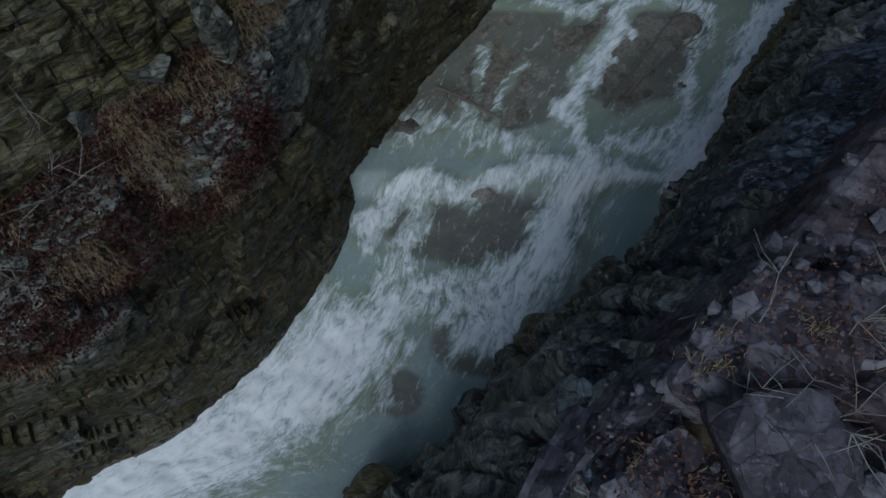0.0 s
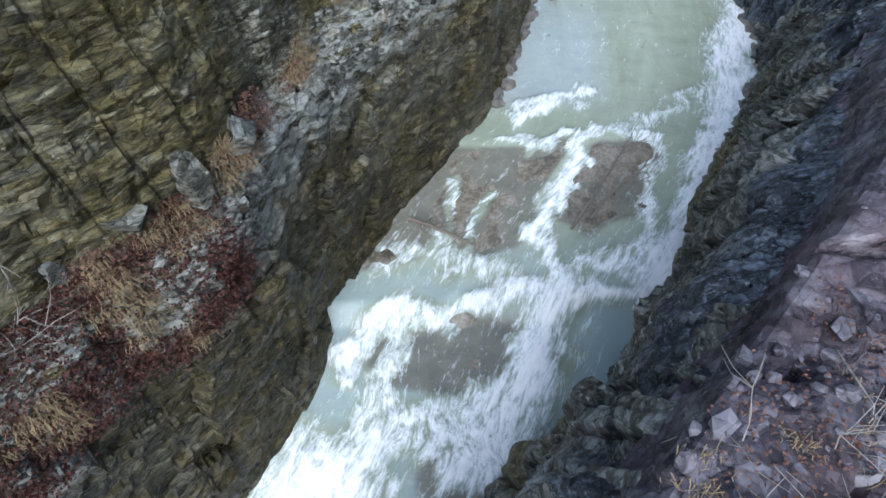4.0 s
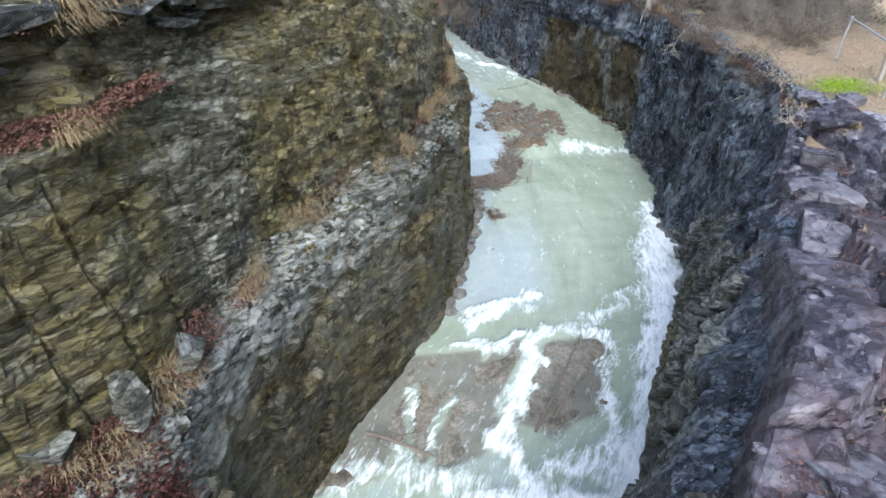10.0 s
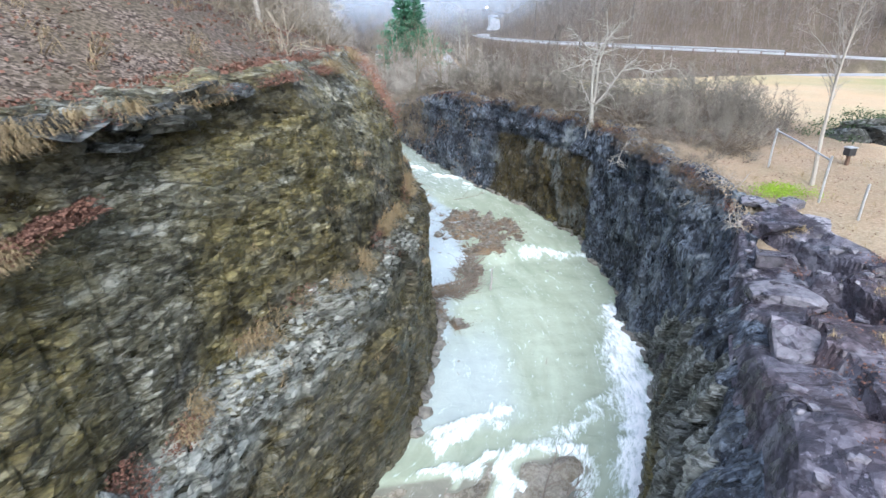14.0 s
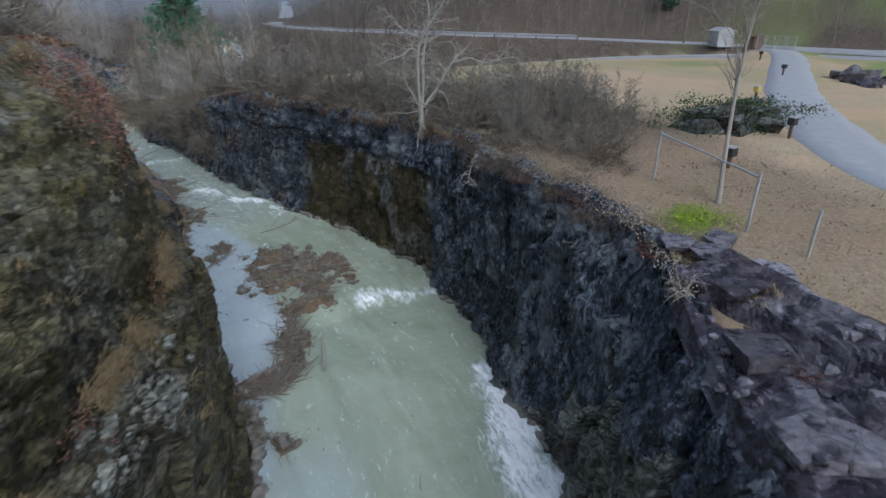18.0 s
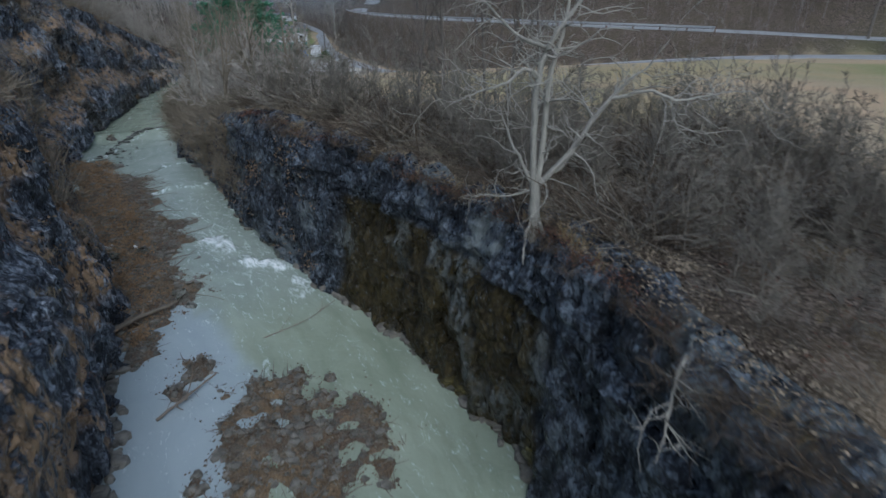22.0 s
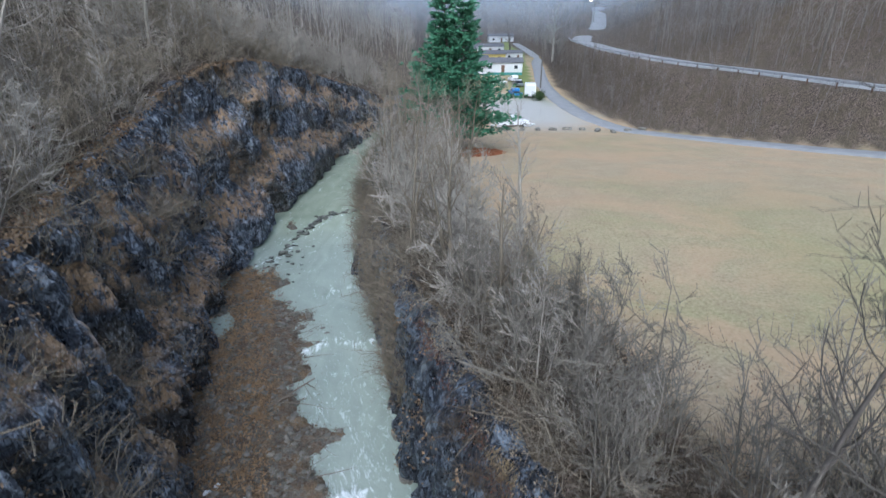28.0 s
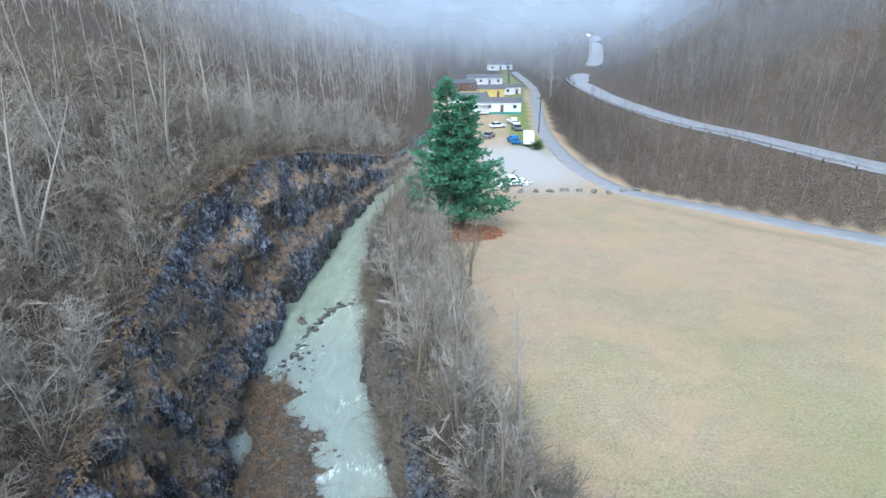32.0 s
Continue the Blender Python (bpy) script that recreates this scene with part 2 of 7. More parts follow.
    relief = math_node(t, "ADD", math_node(t, "MULTIPLY", h1, 0.9), math_node(t, "MULTIPLY", h2, 1.1))
    relief = math_node(t, "ADD", relief, math_node(t, "MULTIPLY", h3, 0.9))
    relief = math_node(t, "ADD", relief, math_node(t, "MULTIPLY", math_node(t, "SUBTRACT", fine, 0.5), 0.10))
    relief = math_node(t, "ADD", relief, math_node(t, "MULTIPLY", c2, 0.10))
    relief = math_node(t, "SUBTRACT", relief, math_node(t, "MULTIPLY", crack, 0.12 * cracked))
    bump(t, b, relief, 1.0, rough)
    return m


def plain(name, colour, rough=0.6, metal=0.0, vary=0.25, scale=3.0, bumpy=0.15):
    """A painted, wooden or stone surface with mottling at two scales."""
    m, t, b = material(name)
    vec = coords(t)
    f1, f2 = noise_tex(t, vec, scale, 6, 0.6), noise_tex(t, vec, scale * 9, 5, 0.65)
    lo, hi = tuple(c * (1 - vary) for c in colour), tuple(min(1, c * (1 + vary)) for c in colour)
    col = ramp(t, f1, [(0.3, lo), (0.7, hi)])
    col = mix(t, ramp(t, f2, [(0.4, grey(0)), (0.75, grey(0.4))]), col, lo)
    t.links.new(col, b.inputs["Base Color"])
    b.inputs["Roughness"].default_value, b.inputs["Metallic"].default_value = rough, metal
    if bumpy:
        bump(t, b, f2, bumpy, 0.02)
    return m


def wood_material(name, colour, rough=0.85):
    m, t, b = material(name)
    matte(b, 0.15)
    vec = coords(t, (6, 6, 1.2))
    info = t.nodes.new("ShaderNodeObjectInfo")
    geo = t.nodes.new("ShaderNodeNewGeometry")
    f = noise_tex(t, vec, 4, 7, 0.7)
    col = ramp(t, f, [(0.3, tuple(c * 0.55 for c in colour)), (0.7, tuple(min(1, c * 1.3) for c in colour))])
    col = mix(t, geo.outputs["Random Per Island"], col, mix(t, 0.5, col, tuple(c * 0.5 for c in colour)))
    col = mix(t, info.outputs["Random"], col, mix(t, 0.35, col, tuple(min(1, c * 1.5) for c in colour)))
    t.links.new(col, b.inputs["Base Color"])
    b.inputs["Roughness"].default_value = rough
    bump(t, b, f, 0.4, 0.03)
    return m


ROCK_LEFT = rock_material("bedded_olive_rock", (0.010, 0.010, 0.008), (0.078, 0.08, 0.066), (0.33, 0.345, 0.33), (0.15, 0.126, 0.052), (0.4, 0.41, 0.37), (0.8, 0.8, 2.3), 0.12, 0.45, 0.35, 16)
ROCK_LOW = rock_material("wet_and_shaded_olive_rock", (0.004, 0.0045, 0.0045), (0.034, 0.036, 0.032), (0.2, 0.21, 0.205), (0.082, 0.067, 0.026), (0.36, 0.37, 0.33), (0.8, 0.8, 2.0), 0.16, 0.5, 0.35, 16)
ROCK_RIGHT = rock_material("dark_slate_rock", (0.003, 0.0035, 0.005), (0.023, 0.028, 0.039), (0.17, 0.2, 0.245), (0.05, 0.038, 0.014), (0.24, 0.27, 0.28), (1.5, 1.5, 0.75), 0.22, 0.8, 0.35, 5)
FAR_SLATE = rock_material("terraced_slate_rock", (0.004, 0.005, 0.007), (0.05, 0.057, 0.074), (0.3, 0.335, 0.39), (0.08, 0.06, 0.03), (0.4, 0.27, 0.16), (1.5, 1.5, 0.7), 0.25, 0.7, 0.35, 5)
ROCK_TOP = rock_material("purple_capping_rock", (0.006, 0.0055, 0.008), (0.043, 0.037, 0.047), (0.145, 0.134, 0.158), (0.075, 0.047, 0.047), (0.34, 0.33, 0.36), (0.8, 0.8, 1.1), 0.18, 0.7, 0.3, 8, 0.16)


def bed_material():
    """Smooth wet sandstone of the creek bed: brown and grey mottling, thin joints, wet gloss."""
    m, t, b = material("wet_brown_bedrock")
    vec = warped(t, coords(t), 0.9, 0.5)
    big, fine = noise_tex(t, vec, 0.9, 7, 0.62, 0.8), noise_tex(t, vec, 7, 8, 0.7, 0.3)
    col = ramp(t, big, [(0.32, (0.07, 0.062, 0.045)), (0.5, (0.2, 0.175, 0.13)), (0.68, (0.3, 0.28, 0.24))])
    col = mix(t, ramp(t, fine, [(0.4, grey(0.4)), (0.6, grey(0))]), col, (0.09, 0.08, 0.058))
    t.links.new(col, b.inputs["Base Color"])
    t.links.new(ramp(t, fine, [(0.4, grey(0.12)), (0.65, grey(0.5))]), b.inputs["Roughness"])
    bump(t, b, math_node(t, "ADD", math_node(t, "MULTIPLY", fine, 0.4), math_node(t, "MULTIPLY", big, 2.0)), 0.35, 0.06)
    return m


ROCK_BED = bed_material()
BARK = wood_material("grey_bark", (0.13, 0.115, 0.1))
PALE_BARK = wood_material("pale_sycamore_bark", (0.3, 0.285, 0.25))
TWIG = wood_material("bare_twigs", (0.31, 0.282, 0.243))
HILL_TWIG = wood_material("brown_hill_twigs", (0.195, 0.174, 0.157))
GREY_TWIG = wood_material("grey_shrub_twigs", (0.16, 0.143, 0.12))
BANK = wood_material("bank_twigs", (0.21, 0.178, 0.136))
BRUSH = wood_material("brown_brush", (0.1, 0.078, 0.058))
DRIFT = wood_material("driftwood", (0.2, 0.168, 0.135))
DEAD_LEAF = wood_material("dead_leaves", (0.15, 0.08, 0.058))
WET_LEAF = wood_material("wet_red_leaves", (0.085, 0.036, 0.028), 0.5)
DRY_GRASS = wood_material("dry_grass", (0.27, 0.205, 0.115))
NEEDLE = wood_material("pine_needles", (0.062, 0.168, 0.098), 0.6)
GREEN = wood_material("green_leaves", (0.2, 0.3, 0.02), 0.5)
EVERGREEN = wood_material("dark_evergreen_leaves", (0.04, 0.07, 0.025), 0.5)
STONE = plain("river_stone", (0.16, 0.148, 0.125), 0.6, 0, 0.6, 3)
METAL = plain("galvanised_steel", (0.45, 0.46, 0.47), 0.45, 0.6, 0.15)
WHITE = plain("white_siding", (0.58, 0.59, 0.6), 0.5, 0, 0.06)
ROOF = plain("grey_shingles", (0.12, 0.12, 0.13), 0.9)
BLUE = plain("blue_car_paint", (0.03, 0.16, 0.4), 0.3, 0, 0.05, 3, 0)
CARWHITE = plain("white_car_paint", (0.75, 0.76, 0.78), 0.3, 0, 0.04, 3, 0)
CARGREY = plain("grey_car_paint", (0.2, 0.22, 0.24), 0.3, 0.2, 0.05, 3, 0)
RUBBER = plain("black_rubber", (0.02, 0.02, 0.02), 0.8)
GLASS = plain("dark_glass", (0.02, 0.025, 0.03), 0.08, 0, 0.05, 3, 0)
TEAL = plain("teal_skirting", (0.05, 0.22, 0.2), 0.6)
YELLOW = plain("yellow_siding", (0.5, 0.4, 0.12), 0.6)
BROWNWOOD = plain("brown_boards", (0.12, 0.07, 0.045), 0.8)
BLACK = plain("black_plastic", (0.02, 0.02, 0.022), 0.6)


def ground_material():
    """Dead grass, leaf litter and gravel, mixed by attributes and noise."""
    m, t, b = material("winter_ground")
    matte(b, 0.1)
    vec = coords(t)
    big, mid, fine = noise_tex(t, vec, 0.05, 5, 0.6, 0.5), noise_tex(t, vec, 0.6, 7, 0.65), noise_tex(t, vec, 7, 8, 0.7)
    tan = ramp(t, fine, [(0.25, (0.22, 0.166, 0.105)), (0.5, (0.37, 0.295, 0.193)), (0.78, (0.51, 0.428, 0.3))])
    green = ramp(t, fine, [(0.25, (0.15, 0.14, 0.065)), (0.7, (0.37, 0.35, 0.18))])
    field = mix(t, ramp(t, big, [(0.5, grey(0)), (0.66, grey(0.6))]), tan, green)
    field = mix(t, ramp(t, mid, [(0.36, grey(0.45)), (0.6, grey(0))]), field, mix(t, fine, (0.16, 0.11, 0.07), (0.42, 0.32, 0.22)))
    field = mix(t, ramp(t, noise_tex(t, vec, 0.16, 6, 0.65, 0.6), [(0.45, grey(0)), (0.62, grey(0.75))]), field, mix(t, fine, (0.29, 0.19, 0.11), (0.55, 0.4, 0.26)))
    leafy_tone = t.nodes.new("ShaderNodeSeparateColor")
    t.links.new(voronoi(t, warped(t, vec, 3.0, 0.2), 15), leafy_tone.inputs[0])
    cover = math_node(t, "ADD", math_node(t, "MULTIPLY", fine, 0.55), math_node(t, "MULTIPLY", leafy_tone.outputs[0], 0.45))
    litter = ramp(t, cover, [(0.28, (0.018, 0.013, 0.010)), (0.5, (0.084, 0.065, 0.052)), (0.72, (0.22, 0.176, 0.142))])
    litter = mix(t, ramp(t, mid, [(0.42, grey(0)), (0.6, grey(0.6))]), litter, (0.085, 0.07, 0.045))
    gravel = ramp(t, fine, [(0.25, (0.25, 0.24, 0.22)), (0.7, (0.5, 0.49, 0.46))])
    col = mix(t, attr(t, "leaf"), field, litter)
    col = mix(t, attr(t, "lawn"), col, mix(t, fine, (0.1, 0.13, 0.04), (0.25, 0.28, 0.11)))
    col = mix(t, attr(t, "gravel"), col, gravel)
    t.links.new(col, b.inputs["Base Color"])
    b.inputs["Roughness"].default_value = 0.95
    bump(t, b, math_node(t, "ADD", fine, mid), 0.5, 0.1)
    return m


def water_material():
    """Silty grey-green water, teal in the chute, lacy white foam where the attribute says it is broken; noise runs along the flow."""
    m, t, b = material("silty_water")
    vec = coords(t)
    flow = t.nodes.new("ShaderNodeCombineXYZ")
    t.links.new(attr(t, "along"), flow.inputs[0])
    t.links.new(attr(t, "across"), flow.inputs[1])
    fl = warped(t, flow.outputs[0], 0.8, 0.55)
    st = t.nodes.new("ShaderNodeMapping")
    st.inputs["Scale"].default_value = (0.55, 1.5, 1)
    t.links.new(fl, st.inputs["Vector"])
    silt = noise_tex(t, st.outputs[0], 0.35, 5, 0.6, 1.0)
    col = ramp(t, silt, [(0.3, (0.24, 0.278, 0.205)), (0.7, (0.345, 0.385, 0.3))])
    # reflection of the bright sky, put into the base colour as pale blue
    col = mix(t, attr(t, "sky_sheen"), col, mix(t, silt, (0.3, 0.355, 0.375), (0.4, 0.455, 0.475)))
    col = mix(t, attr(t, "teal"), col, mix(t, silt, (0.24, 0.31, 0.315), (0.38, 0.46, 0.455)))
    col = mix(t, attr(t, "shallow"), col, mix(t, noise_tex(t, vec, 1.4, 7, 0.65, 0.5), (0.07, 0.07, 0.055), (0.24, 0.225, 0.185)))
    lace, fine = noise_tex(t, st.outputs[0], 1.7, 10, 0.7, 1.2), noise_tex(t, st.outputs[0], 8, 8, 0.7, 0.8)
    web = voronoi(t, warped(t, st.outputs[0], 2.0, 0.5), 2.4, "DISTANCE_TO_EDGE", "Distance")
    f = math_node(t, "ADD", math_node(t, "MULTIPLY", math_node(t, "SUBTRACT", lace, 0.5), 2.3), math_node(t, "MULTIPLY", math_node(t, "SUBTRACT", fine, 0.5), 1.5))
    f = math_node(t, "SUBTRACT", f, math_node(t, "MULTIPLY", web, 0.35))
    f = math_node(t, "ADD", f, attr(t, "foam"))
    foam = ramp(t, f, [(0.2, grey(0)), (0.38, grey(0.4)), (0.72, grey(0.97))])
    white = mix(t, ramp(t, f, [(0.35, grey(0)), (1.0, grey(1))]), (0.6, 0.68, 0.69), (0.97, 0.98, 0.98))
    t.links.new(mix(t, foam, col, white), b.inputs["Base Color"])
    t.links.new(mix(t, foam, (0.1, 0.1, 0.1), (0.8, 0.8, 0.8)), b.inputs["Roughness"])
    b.inputs["IOR"].default_value = 1.33
    rip = math_node(t, "ADD", noise_tex(t, vec, 1.6, 6, 0.6, 0.8), math_node(t, "MULTIPLY", math_node(t, "MULTIPLY", f, attr(t, "foam")), 1.6))
    bump(t, b, rip, 0.3, 0.14)
    return m


GROUND, WATER = ground_material(), water_material()
ASPHALT = plain("pale_wet_asphalt", (0.31, 0.315, 0.325), 0.5, 0, 0.12, 1.5)
ASPHALT_DARK = plain("weathered_asphalt", (0.26, 0.26, 0.262), 0.6, 0, 0.15, 0.6)

# ---- plan of the gorge: foot and rim of both walls, going upstream ----
RIGHT_FOOT = [(-14, -12, -8), (-6, -5, -5.6), (-2.7, -1, -4.2), (0.3, 0.5, -3.8), (2.8, 3.5, -3), (4.6, 4.9, -2.7), (6.5, 6.7, -2.2), (8.2, 8.8, -1.9),
              (10.2, 11.6, -1.1), (12.5, 15.2, -0.4), (15.8, 21, -0.3), (18.6, 27.6, -0.3), (19.2, 32.7, -0.2), (18.6, 38.7, 0.1), (17, 46.5, 0.2), (15.3, 52, 0.5),
              (13.4, 60, 0.6), (12.1, 67.5, 0.8), (10.7, 76, 1.0), (9.8, 87, 1.4), (8.6, 97.5, 1.6), (9, 112, 1.7), (16, 140, 1.7), (24, 175, 1.7)]
RIGHT_RIM = [(-4, -14, 7), (-0.5, -6, 7.2), (1.2, -1.2, 7.3), (2.4, 0.6, 7.5), (4.3, 2.4, 7.6), (6.2, 4.2, 7.8), (8.2, 6.3, 8), (9.8, 8.6, 8),
             (11.8, 11.3, 8), (14.3, 14.5, 8.1), (17, 18.8, 8.9), (18.6, 26, 9.1), (19.8, 32.5, 9.1), (19.8, 37.5, 8.9), (17.8, 46, 8.95), (15.9, 52.5, 9.1),
             (14.2, 60, 8.4), (13.2, 67.5, 7.0), (12, 76, 5.2), (11, 87, 3.6), (10, 97.5, 2.9), (10.6, 112, 2.6), (17.6, 140, 2.5), (25.6, 175, 2.4)]
LEFT_FOOT = [(-24, -9, -7.5), (-16, -4, -5.5), (-12.1, -0.9, -4.2), (-7.9, 1.4, -3.8), (-5.2, 4.1, -3), (-3.4, 6.9, -2.5), (-2.8, 8.9, -2.2), (-0.6, 12.6, -1.2), (1.7, 15.2, -0.5),
             (3.6, 17.5, -0.4), (5.4, 22, -0.4), (6.3, 26, -0.4), (6.7, 30.2, -0.3), (6.8, 39.8, 0), (6.5, 44.5, 0.2), (5.8, 50.4, 0.4), (3.4, 60, 0.7), (2, 67.8, 0.8),
             (0.5, 79.5, 1.1), (1.5, 88, 1.5), (3, 97, 1.6), (5.2, 108, 1.7), (8.5, 122, 1.7), (14, 140, 1.7), (22, 175, 1.7)]
LEFT_RIM = [(-27, -6, 12), (-19, -0.5, 12.8), (-14.1, 2.5, 13.5), (-9.2, 4.4, 13.8), (-6.4, 6.7, 14.0), (-4.6, 8.9, 14.0), (-3.7, 10.7, 14.0), (-1.7, 14.1, 14.1), (0.0, 17.0, 14.2),
            (0.6, 19.8, 14.1), (1.7, 23.6, 14), (2.5, 27.5, 14), (2.9, 31.3, 14), (3.4, 40, 13.6), (4, 45, 13.2), (3.2, 51, 13), (0.9, 60.5, 12.6), (-1.2, 68.5, 12.8),
            (-2.6, 81, 14), (-1.5, 90, 15), (0.3, 98, 14.6), (2.5, 109, 12.5), (6.5, 123, 9), (12.5, 141, 5), (20.5, 176, 3)]
WATER_Y = [-30, -8, 0, 3, 6.5, 8.6, 9.3, 11.5, 12.5, 15, 15.6, 33, 34.5, 46, 52, 60, 68, 69.5, 80, 86, 88, 120, 200]
WATER_Z = [-9, -6, -3.9, -3.0, -2.2, -1.9, -1.3, -1.0, -0.75, -0.15, 0, 0.05, 0.45, 0.6, 0.9, 1.0, 1.15, 1.35, 1.5, 1.6, 2.0, 2.2, 2.2]
LOWER_ROAD = [(110, -80, 10), (92, 10, 9.6), (86, 45, 9.4), (80, 68, 8.2), (72, 82, 6.8), (65.3, 93.6, 5.2), (58, 109, 3.2), (48.8, 127, 1.4), (46, 146, 1.3), (48.7, 181, 1.3), (58, 230, 1.5), (66, 280, 2), (70, 420, 6)]
MAIN_ROAD = [(116, -80, 10), (97, 10, 10), (92, 40, 10), (90.5, 62, 10), (84, 84, 10.2), (73, 104, 10.4), (67.5, 124.6, 10.4), (63, 139, 10.4), (61.2, 162, 10.4), (62, 183, 10.4), (67, 213, 10.6), (84, 250, 13), (110, 330, 20)]
DRIVE = [(30, -55, 9.0), (26.5, -25, 9.0), (25, 2, 9.0), (26.4, 9, 9.0), (28.6, 14.6, 9.0), (31.8, 18.3, 9.0), (35, 21, 9.0), (42, 25.8, 9.0), (50.5, 31.0, 9.2), (66, 39, 9.4), (82, 47.5, 9.7), (91, 54, 9.95)]


def water_level(y):
    return np.interp(y, WATER_Y, WATER_Z)


def field_level(x, y):
    return np.interp(y, [-60, 45, 70, 97, 128, 160, 300], [9.0, 9.1, 8.3, 5.2, 1.5, 1.2, 1.6]) + 0.12 * fbm(x / 13, y / 13, 0.0, 2)


def ground_level(x, y):
    """The lie of the land, with the gorge cut out of it; also the masks of leaf litter, lawn and gravel."""
    x, y = np.asarray(x, float), np.asarray(y, float)
    dr, zr = line_query(x, y, [(-30, -60, 7)] + RIGHT_RIM + [(28, 200, 2), (31, 260, 2), (38, 420, 6)])
    dl, zl = line_query(x, y, [(-70, -30, 12)] + LEFT_RIM + [(22, 200, 2.4), (25, 260, 2.5), (30, 420, 6)])
    dl = -dl
    d1, z1 = line_query(x, y, LOWER_ROAD)
    d2, z2 = line_query(x, y, MAIN_ROAD)
    d3, z3 = line_query(x, y, DRIVE)
    f = field_level(x, y)
    east = zr + (f - zr) * smooth(1, 9, dr)
    near1 = smooth(9, 3.2, np.abs(d1))
    east = np.where(d1 < 0, east * (1 - near1) + z1 * near1, east)
    t = np.clip((d1 - 3) / np.maximum(d1 - 3 + np.abs(d2) - 3.5, 0.1), 0, 1)
    east = np.where((d1 >= 0) & (d2 < 0), z1 + (z2 - z1) * smooth(0.05, 0.95, t), east)
    hill = z2 + 0.62 * np.clip(d2 - 4.5, 0, 160) + 1.5 * fbm(x / 22, y / 22) * smooth(5, 20, d2)
    east = np.where(d2 >= 0, hill, east)
    near3 = smooth(6, 2.6, np.abs(d3))
    east = east * (1 - near3) + z3 * near3
    west = zl + 0.1 + 0.52 * np.clip(dl - 0.8, 0, 25) + 0.42 * np.clip(dl - 26, 0, 150) + 0.5 * fbm(x / 7, y / 7) * smooth(1, 6, dl)
    bed = water_level(y) - 1.2
    z = np.where(dr > 0.4, east, np.where(dl > 0.5, west, bed))
    z = z + smooth(300, 520, y) * 0.3 * np.clip(y - 300, 0, 600) + 1.0 * fbm(x / 40, y / 40) * smooth(150, 400, np.abs(x))
    z = np.where(y < -60, np.maximum(z, z + 0.2 * (-60 - y)), z)
    leaf = np.where(dl > 0, 1.0, smooth(15, 8, dr + 3 * fbm(x / 5, y / 5)) * (0.5 * smooth(10, 16, y) + 0.5 * smooth(23, 31, y)) * smooth(50, 40, y))
    leaf = np.maximum(leaf, np.where(dr > 0, smooth(1.15, 0.8, (dr + 0.6 * fbm(x / 2, y / 2)) / np.interp(y, [24, 37, 45, 50, 75, 112], [10, 14, 9, 5, 4.0, 4.8])) * smooth(22, 29, y) * smooth(125, 100, y), 0))
    leaf = np.maximum(leaf, smooth(2.2, 3.4, d1))
    leaf = np.maximum(leaf, smooth(255, 275, y))
    leaf = np.maximum(leaf, np.where(dr > 0, 0.5 * smooth(9, 6, dr) * smooth(16, 12, y), 0))
    lawn = smooth(60, 72, x - 0.0 * y) * smooth(75, 40, y) * smooth(0.1, -0.5, fbm(x / 14, y / 14) - 0.15)
    lawn = np.clip(lawn + smooth(0, 3, x - 36 - (y - 165) * 0.15) * (y > 150) * (d1 < -3), 0, 1) * (dr > 3)
    lawn = np.clip(lawn + 0.28 * smooth(26, 34, x) * smooth(28, 34, y) * smooth(90, 60, y) * (d1 < -4) * smooth(-0.2, 0.5, fbm(x / 12, y / 12, 3.0)), 0, 1)
    lot = smooth(1.2, 0, np.hypot((x - 37) / 8.5, (y - 146) / 17) - 0.45 + 0.15 * fbm(x / 5, y / 5))
    gravel = lot
    return z, np.clip(leaf, 0, 1), np.clip(lawn, 0, 1), np.clip(gravel, 0, 1), dr, dl, d1, d2


def even_steps(*pieces):
    return np.unique(np.concatenate([np.arange(a, b, s) for a, b, s in pieces]))


gx = even_steps((-1500, -200, 100), (-200, -60, 10), (-60, -30, 2.0), (-30, 34, 0.6), (34, 100, 1.5), (100, 220, 8), (220, 1501, 80))
gy = even_steps((-1500, -200, 100), (-200, -30, 10), (-30, 130, 0.7), (130, 230, 2.0), (230, 420, 8), (420, 1501, 80))
GX, GY = np.meshgrid(gx, gy)
GZ, LEAF, LAWN, GRAVEL, *_ = ground_level(GX, GY)
ground = new("ground", mesh_of("ground", np.stack([GX, GY, GZ], -1).reshape(-1, 3), grid_faces(len(gy), len(gx)), GROUND, True, {"leaf": LEAF, "lawn": LAWN, "gravel": GRAVEL}))
tagged(ground, "winter ground of dead grass, leaf litter and gravel", "ground", kind="structure")


def surface(x, y):
    return float(ground_level(np.array([x]), np.array([y]))[0][0])


# ---- rock walls ----
def fins(S, Z):
    """Upright fins of slate, 0 in the gullies and 1 on the crests."""
    return np.clip(1.25 * (1 - np.abs(vnoise(S / 1.5 + 0.1 * Z + 0.35 * vnoise(S / 1.3, Z / 2.5), Z / 8, 6.0)) * 1.7) + 0.35 * vnoise(S * 1.3, Z * 0.7, 2.0), 0, 1)


